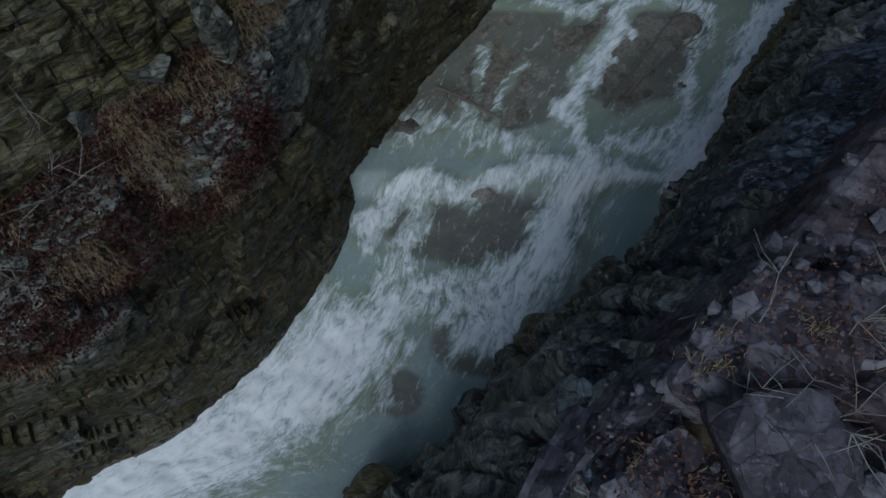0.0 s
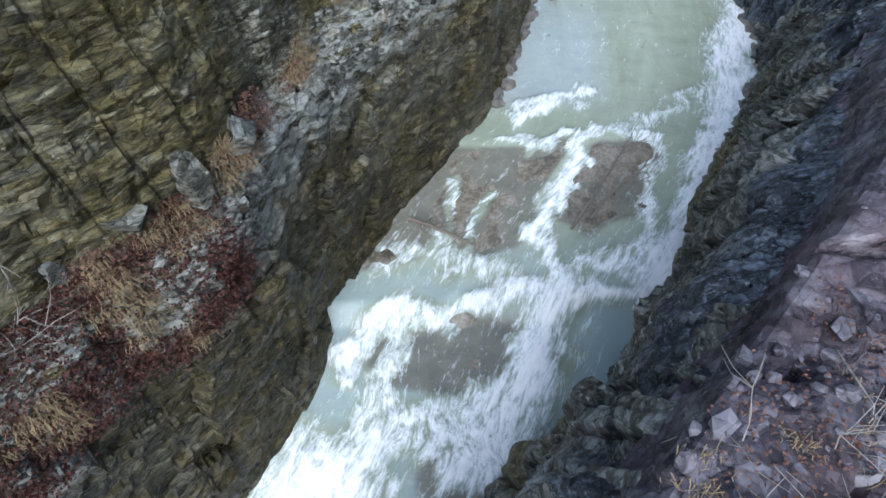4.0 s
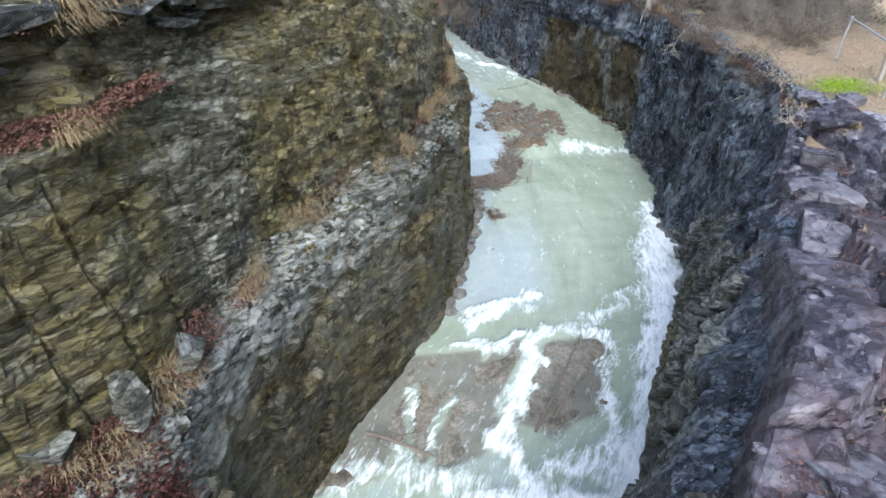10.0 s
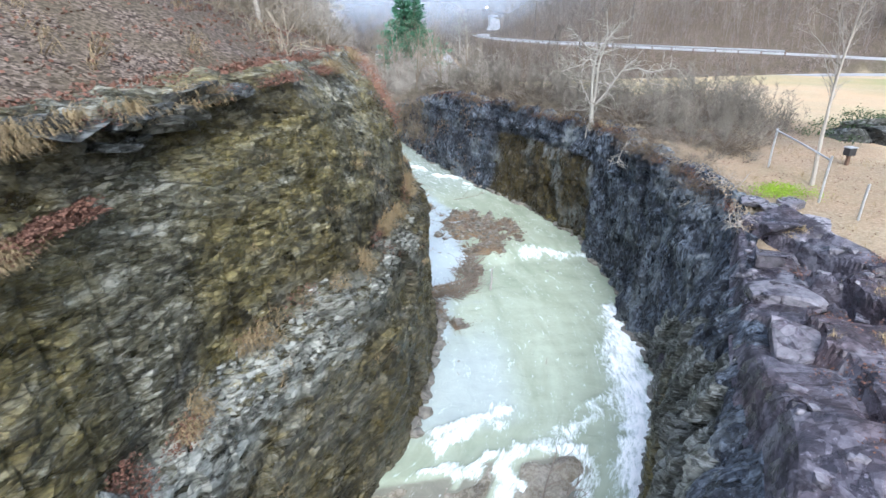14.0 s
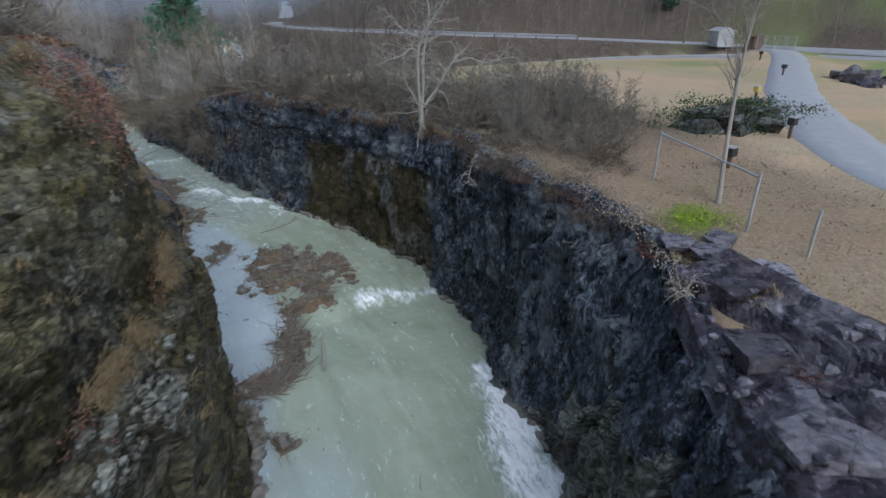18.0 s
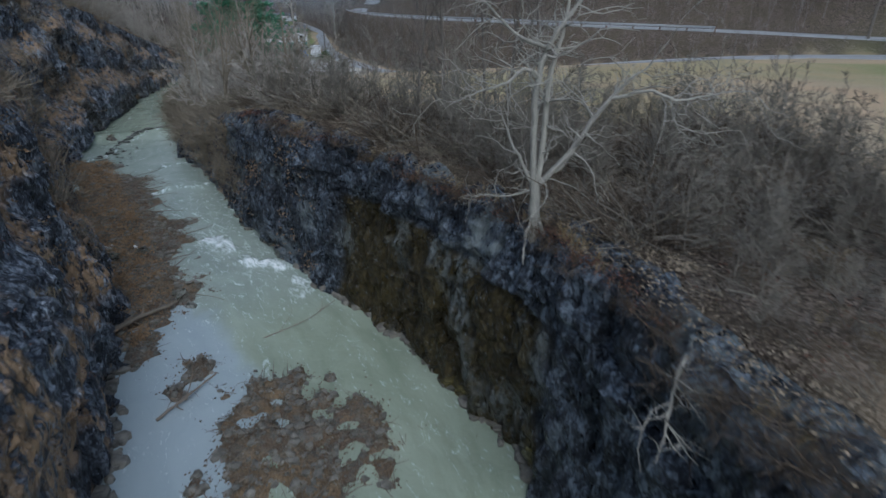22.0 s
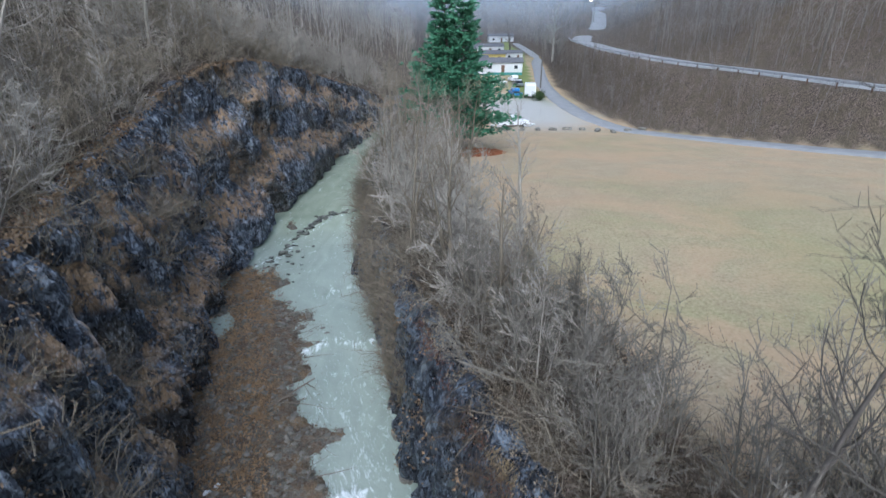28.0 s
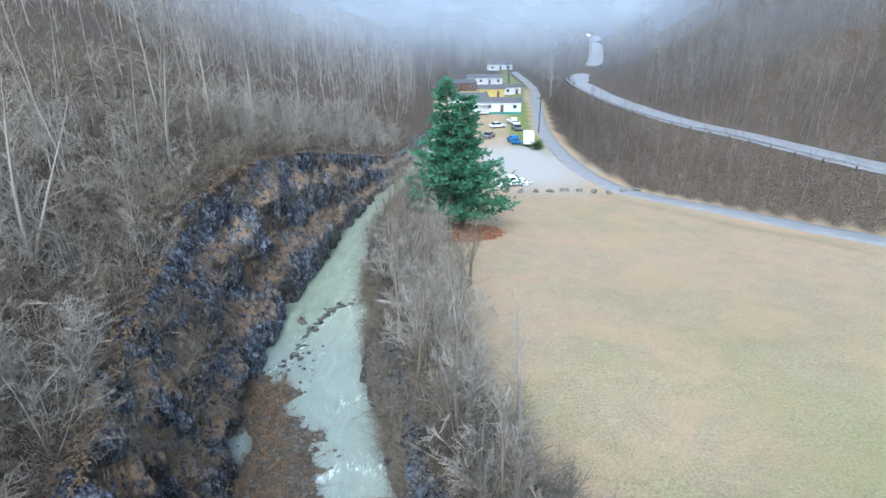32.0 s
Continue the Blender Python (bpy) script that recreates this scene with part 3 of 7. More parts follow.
def rock_wall(name, foot, rim, profile, into, rock, label, columns, stain_of, height_step, cap):
    """One wall: a sheet from foot to rim along a profile of (height share, setback share), broken into beds and blocks, then a cap that runs back onto the land."""
    u, s = stations(foot, lambda q: 0.075 if q < 10 else 0.12 if q < 12.5 else (0.16 if q < 17.5 else (0.3 if q < 19.5 else 0.7)))
    f, r = spline(foot, u), spline(rim, u)
    if columns:
        # the rim is broken into blocks of uneven height
        zero = np.zeros(len(u), int)
        r[:, 2] += smooth(9.0, 10.5, u) * (0.45 * hash3((s / 1.3 + 0.4 * vnoise(s, 1.0)).astype(int), zero, zero) - 0.3 + 0.1 * vnoise(s * 1.7, 3.0))
    d = (r - f)[:, :2]
    tang = np.gradient(spline(foot, u)[:, :2] * 0.5 + r[:, :2] * 0.5, axis=0)
    kernel = np.ones(25) / 25
    tang = np.stack([np.convolve(np.pad(tang[:, i], 12, mode="edge"), kernel, "valid") for i in (0, 1)], 1)
    tang /= np.linalg.norm(tang, axis=1, keepdims=True)
    n = np.stack([tang[:, 1], -tang[:, 0]], 1) * into
    v = np.linspace(0, 1, height_step)
    g = np.interp(v, [p[0] for p in profile], [p[1] for p in profile])
    G = np.broadcast_to(g[:, None], (len(v), len(u)))
    if not columns:
        # the overhanging cap breaks up and dies out upstream, where ledges step the cliff instead
        keep = 0.92 * smooth(7.6, 6.2, u) * smooth(-0.8, 0.0, fbm(s / 2.1, 0.0, 2.0))
        plain_g = np.interp(v, [0, 0.5, 0.545, 0.58, 0.93, 1], [0, 0.16, 0.22, 0.48, 0.8, 1.0])
        low_g = np.interp(v, [0, 0.42, 0.47, 0.6, 0.93, 1], [0, 0.14, 0.2, 0.55, 0.8, 1.0])
        wide = smooth(5.6, 4.2, u)[None]
        steps = np.clip(v[:, None] + 0.1 * fbm(s / 4, 1.0)[None], 0, 1)
        stepped = 1.2 * (np.floor(steps * 2.4) / 2.4 + (0.25 * (steps * 2.4 % 1.0) + 0.75 * smooth(0.6, 1.0, steps * 2.4 % 1.0)) / 2.4)
        far = smooth(13.5, 15.5, u)[None]
        back_g = np.interp(v, [0, 0.5, 0.545, 0.58, 0.8, 0.93, 1], [0, 0.1, 0.14, 0.3, 0.48, 0.72, 1.0])
        bend = smooth(6.5, 8.5, u)[None]
        plain_g = plain_g[:, None] * (1 - bend) + back_g[:, None] * bend
        G = g[:, None] * keep[None] + (plain_g * (1 - wide) + low_g[:, None] * wide) * (1 - keep[None])
        G = G * (1 - far) + stepped * far
    X = f[None, :, 0] + G * d[None, :, 0]
    Y = f[None, :, 1] + G * d[None, :, 1]
    Z = f[None, :, 2] + v[:, None] * (r - f)[None, :, 2]
    S = np.broadcast_to(s[None], Z.shape)
    one = np.zeros(Z.shape, int)
    dip = Z + 0.07 * S + 0.3 * vnoise(S / 5, Z / 3)
    bed = np.floor(dip / 0.3 + 0.9 * vnoise(dip * 0.7, 3.3)).astype(int)
    block = np.floor(S / (0.4 + 0.8 * hash3(bed, one + 3, one)) + 9 * hash3(bed, one, one) + 0.3 * vnoise(S * 2, Z * 2)).astype(int)
    calm = 1.0 if columns else 1 - 0.5 * (smooth(0.58, 0.62, v) * smooth(0.9, 0.87, v))[:, None]
    disp = (0.10 * hash3(bed, one, one + 7) + 0.15 * (hash3(bed, block, one + 1) - 0.5)) * calm
    chips = np.floor(S / 0.45 + Z * 0.5 + 0.6 * vnoise(S * 1.3, Z * 1.3)).astype(int)
    disp = disp + calm * 0.07 * hash3(chips, np.floor(Z / 0.33 + 0.7 * vnoise(S, Z, 3.0)).astype(int), one + 5)
    if columns:
        col = np.floor(S / 1.15 + 1.3 * vnoise(S * 0.4, Z * 0.2)).astype(int)
        row = np.floor(Z / 2.4 + 3 * hash3(col, one, one + 2) + 0.5 * vnoise(S, Z)).astype(int)
        share = (S / 1.15 + 1.3 * vnoise(S * 0.4, Z * 0.2)) % 1.0
        joint = smooth(0.09, 0.0, np.minimum(share, 1 - share))
        disp = 0.6 * disp + 0.55 * hash3(col, row, one + 4) - 0.06 + 0.2 * vnoise(S * 1.7, Z * 0.5) - 0.22 * joint
    else:
        # drill grooves left by the blasting, on the upper wall
        near = np.abs((S + 0.06 * Z + 0.15 * vnoise(S * 0.3, 4.0)) / 1.25 % 1.0 - 0.5) * 1.25
        groove = smooth(0.085, 0.03, near) * (smooth(0.575, 0.6, v) * smooth(0.89, 0.86, v))[:, None] * (smooth(2.5, 3.5, u) * smooth(10.5, 9, u))[None]
        disp = disp - 0.085 * groove * smooth(-0.7, -0.2, vnoise(S / 2.3, Z / 1.7, 8.0))
        # upstream the face breaks into upright fins with gullies between
        disp = disp + smooth(13.2, 14.6, u)[None] * (1.5 * fins(S, Z) - 0.5)
        # big joint blocks stand proud on the lower wall
        slab = np.floor(S / 2.3 + 0.5 * vnoise(S / 3, Z / 2)).astype(int)
        tier = np.floor(Z / 2.1 + 2 * hash3(slab, one, one + 21) + 0.3 * vnoise(S, Z / 2)).astype(int)
        disp = disp - 0.28 + 0.42 * (hash3(slab, tier, one + 22) - 0.4) * (smooth(0.57, 0.52, v)[:, None] + 0.3)
    disp = disp + (0.5 if columns else 0.22) * fbm(S / 7, Z / 5, 2.0, 3) + (0.13 if columns else 0.07) * fbm(S * 1.1, Z * 1.6, 9.0, 4)
    if columns:
        # the stained panel lies back under the capping beds
        disp = disp - 0.45 * smooth(33.4, 34.2, Y) * smooth(48.6, 47.8, Y) * smooth(6.9, 6.6, Z + 0.15 * vnoise(S, 2.0))
        beds = (Z > 6.7) & (Y > 20) & (Y < 66)
        disp = disp + np.where(beds, 0.22 * hash3(np.floor(Z / 0.45 + 0.4 * vnoise(S / 2, 1.0)).astype(int), np.floor(S / 3).astype(int) * 0, one + 11), 0)
    fade = np.minimum(smooth(0, 0.05, v), smooth(1.0, 0.93, v) * 0.7 + 0.3)[:, None]
    disp = disp * fade * np.interp(u, [0, len(foot) - 6, len(foot) - 1], [1, 1, 0.3])[None]
    X, Y = X + n[None, :, 0] * disp, Y + n[None, :, 1] * disp
    stain, pale = stain_of(X, Y, Z, S, v[:, None], u[None])
    # the cap runs back from the rim onto the land
    rows = [(X, Y, Z, stain, pale)]
    for back, lift in cap:
        bx, by = r[:, 0] - n[:, 0] * back, r[:, 1] - n[:, 1] * back
        bx, by = bx + 0.25 * vnoise(s / 1.1, back), by + 0.25 * vnoise(s / 1.1, back + 9)
        gz = ground_level(bx, by)[0] if back > 1.05 else r[:, 2]
        bz = gz + lift + 0.13 * fbm(s / 0.8, back * 1.3, 1.0) + 0.16 * hash3((s / 1.4).astype(int), one[0] + int(back * 3), one[0])
        st, pl = stain_of(bx[None], by[None], bz[None], s[None], np.full((1, 1), 1.0), u[None])
        rows.append((bx[None], by[None], bz[None], st, pl))
    X, Y, Z, stain, pale = [np.concatenate([np.broadcast_to(q[i], q[0].shape) for q in rows]) for i in range(5)]
    me = mesh_of(name, np.stack([X, Y, Z], -1).reshape(-1, 3), grid_faces(*X.shape), rock, False, {"stain": stain, "pale": pale})
    if into > 0:
        me.flip_normals()
        # upstream the cliff is the same dark slate as the other side
        me.materials.append(FAR_SLATE)
        per_row = X.shape[1] - 1
        dark_from = int(np.searchsorted(u, 12.4))
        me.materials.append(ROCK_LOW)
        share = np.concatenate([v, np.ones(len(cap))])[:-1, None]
        # darker rock low down; beneath the cap, the overhang's shade is put into colour
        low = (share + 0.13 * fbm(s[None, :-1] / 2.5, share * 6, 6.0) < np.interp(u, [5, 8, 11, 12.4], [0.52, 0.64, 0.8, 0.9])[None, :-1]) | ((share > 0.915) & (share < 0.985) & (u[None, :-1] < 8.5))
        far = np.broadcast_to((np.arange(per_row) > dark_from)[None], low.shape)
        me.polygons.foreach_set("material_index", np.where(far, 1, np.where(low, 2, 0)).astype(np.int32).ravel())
    else:
        # the near foot is the olive rock of the other side, below the dark capping beds
        me.materials.append(ROCK_LEFT)
        share = np.concatenate([v, np.ones(len(cap))])[:-1, None]
        low = share + 0.16 * fbm(s[None, :-1] / 2.2, share * 5, 6.0) < np.interp(u, [7, 9.2, 10.3], [0.9, 0.7, 0])[None, :-1]
        me.polygons.foreach_set("material_index", low.astype(np.int32).ravel())
    tagged(new(name, me), label, "rock wall", kind="structure")
    return X[:height_step], Y[:height_step], Z[:height_step], v, u, n


def left_stain(X, Y, Z, S, v, u):
    upper = smooth(0.55, 0.6, v) * smooth(0.93, 0.88, v)
    stain = (0.95 * upper * smooth(-0.7, 0.3, fbm(S / 5, Z / 9, 4.0)) + 0.45 + 0.5 * smooth(0.5, 0.4, v) + 0.5 * smooth(-0.3, 0.5, fbm(S / 3, Z / 4, 8.0))) * smooth(12.6, 12, u) + 0.5 * smooth(0.05, 0.5, fbm(S / 4, Z / 3, 8.0)) * smooth(14.5, 16, u)
    pale = 1.0 * smooth(0.42, 0.5, v + 0.05 * fbm(S / 2, Z)) * smooth(0.6, 0.555, v) * smooth(9.5, 7, u) + (0.16 + 0.5 * smooth(12, 13, u)) * smooth(-0.1, 0.6, fbm(S / 2.5, Z / 2, 2.0))
    tread = np.clip(v + 0.1 * fbm(S / 4, 1.0), 0, 1) * 2.4 % 1.0
    soil = 0.95 * smooth(0.55, 0.7, tread) * smooth(-0.5, 0.1, fbm(S / 3, Z / 2, 5.0)) + 1.0 * smooth(0.4, 0.12, fins(S, Z)) * smooth(-0.6, 0.0, fbm(S / 4, Z / 4, 12.0))
    pale = np.where(u > 12.4, np.clip(soil, 0, 1), pale)
    return np.clip(stain, 0, 1) * np.ones_like(Z), pale * np.ones_like(Z)


def right_stain(X, Y, Z, S, v, u):
    top = 6.6 - 0.12 * (Y - 34) * 0.2
    panel = smooth(33.6, 34.6, Y + 0.5 * vnoise(Z, 0)) * smooth(48.2, 47.4, Y) * smooth(0.2, -0.2, Z - top)
    near = smooth(20, 14, Y) * smooth(0.75, 0.25, v) * smooth(-0.6, 0.2, fbm(S / 2, Z / 2, 4.0))
    pale = 0.5 * smooth(0.1, 0.7, fbm(S / 1.4, Z / 2, 2.0)) + smooth(1.2, 0.3, np.hypot(Y - 37.5, (Z - 7.6) * 0.8))
    return np.clip(1.7 * panel + 1.0 * near, 0, 1.7) * np.ones_like(Z), np.clip(pale, 0, 1) * np.ones_like(Z)


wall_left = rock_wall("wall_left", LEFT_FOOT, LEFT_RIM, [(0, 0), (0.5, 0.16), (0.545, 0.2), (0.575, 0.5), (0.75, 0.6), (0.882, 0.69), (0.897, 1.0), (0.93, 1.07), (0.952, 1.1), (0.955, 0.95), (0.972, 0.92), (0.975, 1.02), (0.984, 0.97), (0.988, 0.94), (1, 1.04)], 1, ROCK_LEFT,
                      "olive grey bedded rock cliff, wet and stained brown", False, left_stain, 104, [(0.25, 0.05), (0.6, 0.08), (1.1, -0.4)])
wall_right = rock_wall("wall_right", RIGHT_FOOT, RIGHT_RIM, [(0, 0), (0.25, 0.12), (0.7, 0.45), (0.95, 0.9), (1, 1)], -1, ROCK_RIGHT,
                       "dark blue-grey blasted rock cliff with a brown stained panel", True, right_stain, 78, [(0.2, 0.02), (0.6, -0.06), (1.2, -0.5)])


# ---- stream ----
def channel_grid(step, across, out):
    u, s = stations(LEFT_FOOT, step)
    left = spline(LEFT_FOOT, u)
    right_u, _ = stations(RIGHT_FOOT, 0.5)
    rp = spline(RIGHT_FOOT, right_u)[:, :2]
    # the opposite bank point: nearest along the direction square to the mean course
    ends = np.array([rp[np.argmin(np.hypot(*(rp - p[:2]).T) + 0.35 * np.abs(rp[:, 1] - p[1]))] for p in left])
    k = np.ones(31) / 31
    ends = np.stack([np.convolve(np.pad(ends[:, i], 15, mode="edge"), k, "valid") for i in (0, 1)], 1)
    w = np.linspace(-out, 1 + out, across)
    X = left[:, None, 0] + w[None] * (ends[:, None, 0] - left[:, None, 0])
    Y = left[:, None, 1] + w[None] * (ends[:, None, 1] - left[:, None, 1])
    width = np.hypot(*(ends - left[:, :2]).T)
    return X, Y, np.broadcast_to(s[:, None], X.shape), w[None] * width[:, None]


def streak(X, Y, points, width, power=1.0):
    d, _ = line_query(X, Y, [(*p, 0) for p in points])
    return power * smooth(width, width * 0.15, np.abs(d))


FOAM = [([(-13, -2), (-10.8, -0.6), (-8.1, 0.5), (-5.4, 2.0), (-3.4, 3.8)], 2.2, 0.76), ([(-3.4, 3.8), (-1.5, 5.0), (0.0, 5.6), (2.5, 5.6)], 1.0, 0.5), ([(17, 25), (14.6, 20), (13.1, 16.3), (11.7, 13.9), (10.7, 12.0), (8.9, 9.5)], 1.5, 0.68),
        ([(9.8, 15.4), (8.9, 13.3), (8.5, 11.3), (7.7, 9.7)], 0.4, 0.42), ([(7.1, 16.4), (6.4, 14.2), (4.7, 12.7), (4.6, 11.0), (5.1, 9.6)], 0.55, 0.62), ([(5.1, 9.6), (4.0, 7.3), (2.7, 5.4), (0.9, 4.0)], 1.15, 0.62),
        ([(8.9, 9.4), (7.7, 9.0), (6.4, 9.2), (5.1, 9.5)], 0.5, 0.6), ([(5.1, 9.6), (3.7, 9.4), (1.5, 9.0), (-0.7, 9.2), (-2.0, 8.4), (-2.8, 7.3)], 0.6, 0.58), ([(-0.7, 9.2), (-1.1, 7.4), (-2.0, 5.6)], 0.7, 0.45), ([(7.5, 10.4), (6.0, 10.6)], 0.6, 0.4),
        ([(3.6, 15.7), (5.2, 15.6), (7.2, 15.9), (9.5, 15.6)], 0.4, 0.5),
        ([(17.2, 24), (15, 20), (12.6, 17)], 0.9, 0.45), ([(4.4, 17.0), (5.6, 17.5), (7.4, 18.2)], 0.62, 0.6), ([(1.7, 14.2), (1.3, 13.0)], 0.22, 0.45), ([(2.9, 13.4), (2.0, 12.0)], 0.25, 0.45),
        ([(-1.2, 11.1), (0.7, 11.2), (3.0, 10.3)], 0.7, 0.36), ([(14.9, 34.1), (16.9, 33.4), (19, 32.8)], 0.75, 0.5), ([(11.2, 57.8), (11.9, 56.0)], 0.8, 0.5),
        ([(13.0, 53.9), (14.5, 52.2)], 0.7, 0.5), ([(14.9, 50.6), (15.3, 49)], 0.5, 0.34), ([(7.2, 68.1), (8.8, 69), (11.4, 68.9)], 0.3, 0.36), ([(2.2, 79.2), (3.4, 80.6), (4.4, 84.2), (5.3, 86.6), (6.7, 88.4), (8.8, 89.6)], 0.4, 0.2), ([(8.6, 15.8), (11.2, 17.2), (14.2, 19.6)], 0.5, 0.4), ([(7.6, 74.5), (9.5, 75.8), (10.6, 75.0)], 0.25, 0.26)]
SLABS = [(1.5, 3.7, 1.5, 0.8, -0.12), (1.5, 7.6, 2.7, 1.05, -0.12), (-1.5, 2.2, 0.7, 0.6, 0.05), (9.0, 14.9, 0.6, 0.5, 0.3)]
RUNNELS = [([(7.4, 16.2), (6.2, 14.6), (4.9, 12.9), (5.1, 10.8)], 0.55), ([(1.7, 14.2), (1.3, 13.0), (1.2, 11)], 0.2), ([(2.9, 13.4), (2.0, 12.0), (1.9, 11)], 0.22), ([(5.0, 15.8), (4.6, 15.0)], 0.25)]


def slab_rise(X, Y):
    """Height of the bedrock over the water: a shelf below the pool's lip, cut by runnels, and slabs further down."""
    wob = 0.5 * vnoise(X / 1.1, Y / 1.1)
    shelf = smooth(15.8, 15.3, Y + 0.5 * wob) * smooth(11.0, 11.6, Y + wob - 0.12 * (X - 2)) * smooth(9.7, 9.1, X + 0.6 * wob - 0.3 * (Y - 13.5))
    for p, w in RUNNELS:
        shelf = shelf - 1.3 * streak(X, Y, p, w)
    rise = -0.45 + 0.47 * shelf + 0.09 * fbm(X * 1.1, Y * 1.1, 3.0) * smooth(0.2, 0.8, shelf)
    for cx, cy, rx, ry, h in SLABS:
        rise = np.maximum(rise, np.minimum(h, 0.4 * (1 - ((X - cx) / rx) ** 2 - ((Y - cy) / ry) ** 2)))
    return rise


WX, WY, WS, WW = channel_grid(lambda q: 0.14 if q < 12 else (0.25 if q < 17 else 0.4), 96, 0.14)
foam = np.zeros(WX.shape)
for pts_, width, power in FOAM:
    foam = np.maximum(foam, streak(WX + 0.4 * fbm(WX / 0.9, WY / 0.9), WY + 0.4 * fbm(WX / 0.9, WY / 0.9, 5.0), pts_, width * 1.2, power * 1.25))
broken = smooth(15.4, 11.5, WY) * smooth(-12, -4, WY)
foam = np.clip(foam + 0.09 * broken + 0.13 * smooth(45, 52, WY) * smooth(75, 60, WY), 0, 1)
rise = slab_rise(WX, WY)
WZg = water_level(WY + 0.25 * vnoise(WX / 1.2, 2.0)) + foam * (0.12 + 0.09 * fbm(WX * 1.3, WY * 1.3) + 0.05 * fbm(WX * 3.5, WY * 3.5)) + 0.02 * fbm(WX * 0.8, WY * 1.5)
# still and upstream reaches where the sky's reflection is painted into the water
sky_sheen = smooth(22, 27, WY) * smooth(56, 50, WY) * smooth(0.0, -1.6, WX - np.interp(WY, [22, 30, 34, 40, 46, 52, 56], [6.8, 9.6, 11.0, 13.2, 12.2, 9.5, 7]) + 0.8 * fbm(WX / 2, WY / 2)) + 0.6 * smooth(17, 18.5, WY) * smooth(27, 22, WY) * smooth(0, -2, WX - 9 - 0.2 * (WY - 17))
sky_sheen = np.clip(sky_sheen + 0.32 * smooth(45, 52, WY) * smooth(90, 80, WY), 0, 1)
teal = smooth(12.5, 9, WY) * smooth(0.3, 0.0, foam)
shallow = 0.9 * smooth(-0.36, -0.12, rise) * smooth(0.6, 0.25, foam)
stream = new("water", mesh_of("water", np.stack([WX, WY, WZg], -1).reshape(-1, 3), grid_faces(*WX.shape), WATER, True, {"foam": foam, "teal": teal, "sky_sheen": sky_sheen, "shallow": shallow, "along": WS, "across": WW}))
tagged(stream, "silty grey-green creek with white rapids", "water", kind="structure")
BX, BY, *_ = channel_grid(lambda q: 0.2 if q < 12 else 1.0, 60, 0.1)
BZ = water_level(BY) + slab_rise(BX, BY) * 0.6 + 0.05 * fbm(BX * 0.9, BY * 0.9) + 0.03 * np.floor(2.5 * vnoise(BX * 0.6, BY * 0.45))
bed = new("stream_bed", mesh_of("stream_bed", np.stack([BX, BY, BZ], -1).reshape(-1, 3), grid_faces(*BX.shape), ROCK_BED, True))
tagged(bed, "wet brown bedrock slabs breaking the rapids", "stream bed", kind="structure")


# ---- roads ----
def road_strip(name, points, width, label, mat, lift=0.05, skip=0):
    u, s = stations(points, 1.2)
    p = spline(points, u)
    p = p[skip:]
    t = np.gradient(p[:, :2], axis=0)
    t /= np.linalg.norm(t, axis=1, keepdims=True)
    n = np.stack([t[:, 1], -t[:, 0]], 1)
    w = np.array([-0.55, -0.5, -0.2, 0.2, 0.5, 0.55]) * width
    zz = np.array([-0.25, lift, lift + 0.04, lift + 0.04, lift, -0.25])
    edge = 0.12 * vnoise(np.arange(len(p)) * 0.6, 1.0)
    X = p[:, None, 0] + n[:, None, 0] * (w[None] + edge[:, None])
    Y = p[:, None, 1] + n[:, None, 1] * (w[None] + edge[:, None])
    Z = p[:, None, 2] + zz[None]
    return tagged(new(name, mesh_of(name, np.stack([X, Y, Z], -1).reshape(-1, 3), grid_faces(*X.shape), mat, True)), label, "road", kind="structure")


road_strip("road_drive", DRIVE, 3.7, "pale wet asphalt driveway curving over the lawn", ASPHALT)
road_strip("road_main", MAIN_ROAD, 5.4, "weathered asphalt road along the wooded hillside", ASPHALT_DARK, 0.14)
road_strip("road_lower", LOWER_ROAD, 3.4, "narrow weathered lane beside the field", ASPHALT_DARK, 0.18)


# ---- rocks ----
def rock_mesh(name, seed, size, mat, detail=3, dust=0.7):
    """A broken boulder: a ball cut by planes, roughened."""
    rng = np.random.default_rng(seed)
    bm = bmesh.new()
    bmesh.ops.create_icosphere(bm, subdivisions=detail, radius=1)
    v = np.array([p.co[:] for p in bm.verts])
    n = np.concatenate([np.array([(1, 0, 0), (-1, 0, 0), (0, 1, 0), (0, -1, 0), (0, 0, 1), (0, 0, -1)]) + rng.normal(0, 0.22, (6, 3)), rng.normal(size=(5, 3))])
    n /= np.linalg.norm(n, axis=1, keepdims=True)
    for k, d in zip(n, np.concatenate([rng.uniform(0.45, 0.68, 6), rng.uniform(0.55, 0.8, 5)])):
        over = np.maximum(v @ k - d, 0)
        v = v - over[:, None] * k
    v = v * (1 + 0.025 * fbm(v[:, 0] * 3 + seed, v[:, 1] * 3, v[:, 2] * 3)[:, None])
    v[:, 2] = np.maximum(v[:, 2], -0.55)
    v = v * np.array(size) * 1.5
    f = np.array([[p.index for p in q.verts] for q in bm.faces])
    bm.free()
    return mesh_of(name, v, f, mat, False, {"stain": 0 * v[:, 0] + 0.3 * rng.random(), "pale": 0 * v[:, 0] + dust * rng.random()})


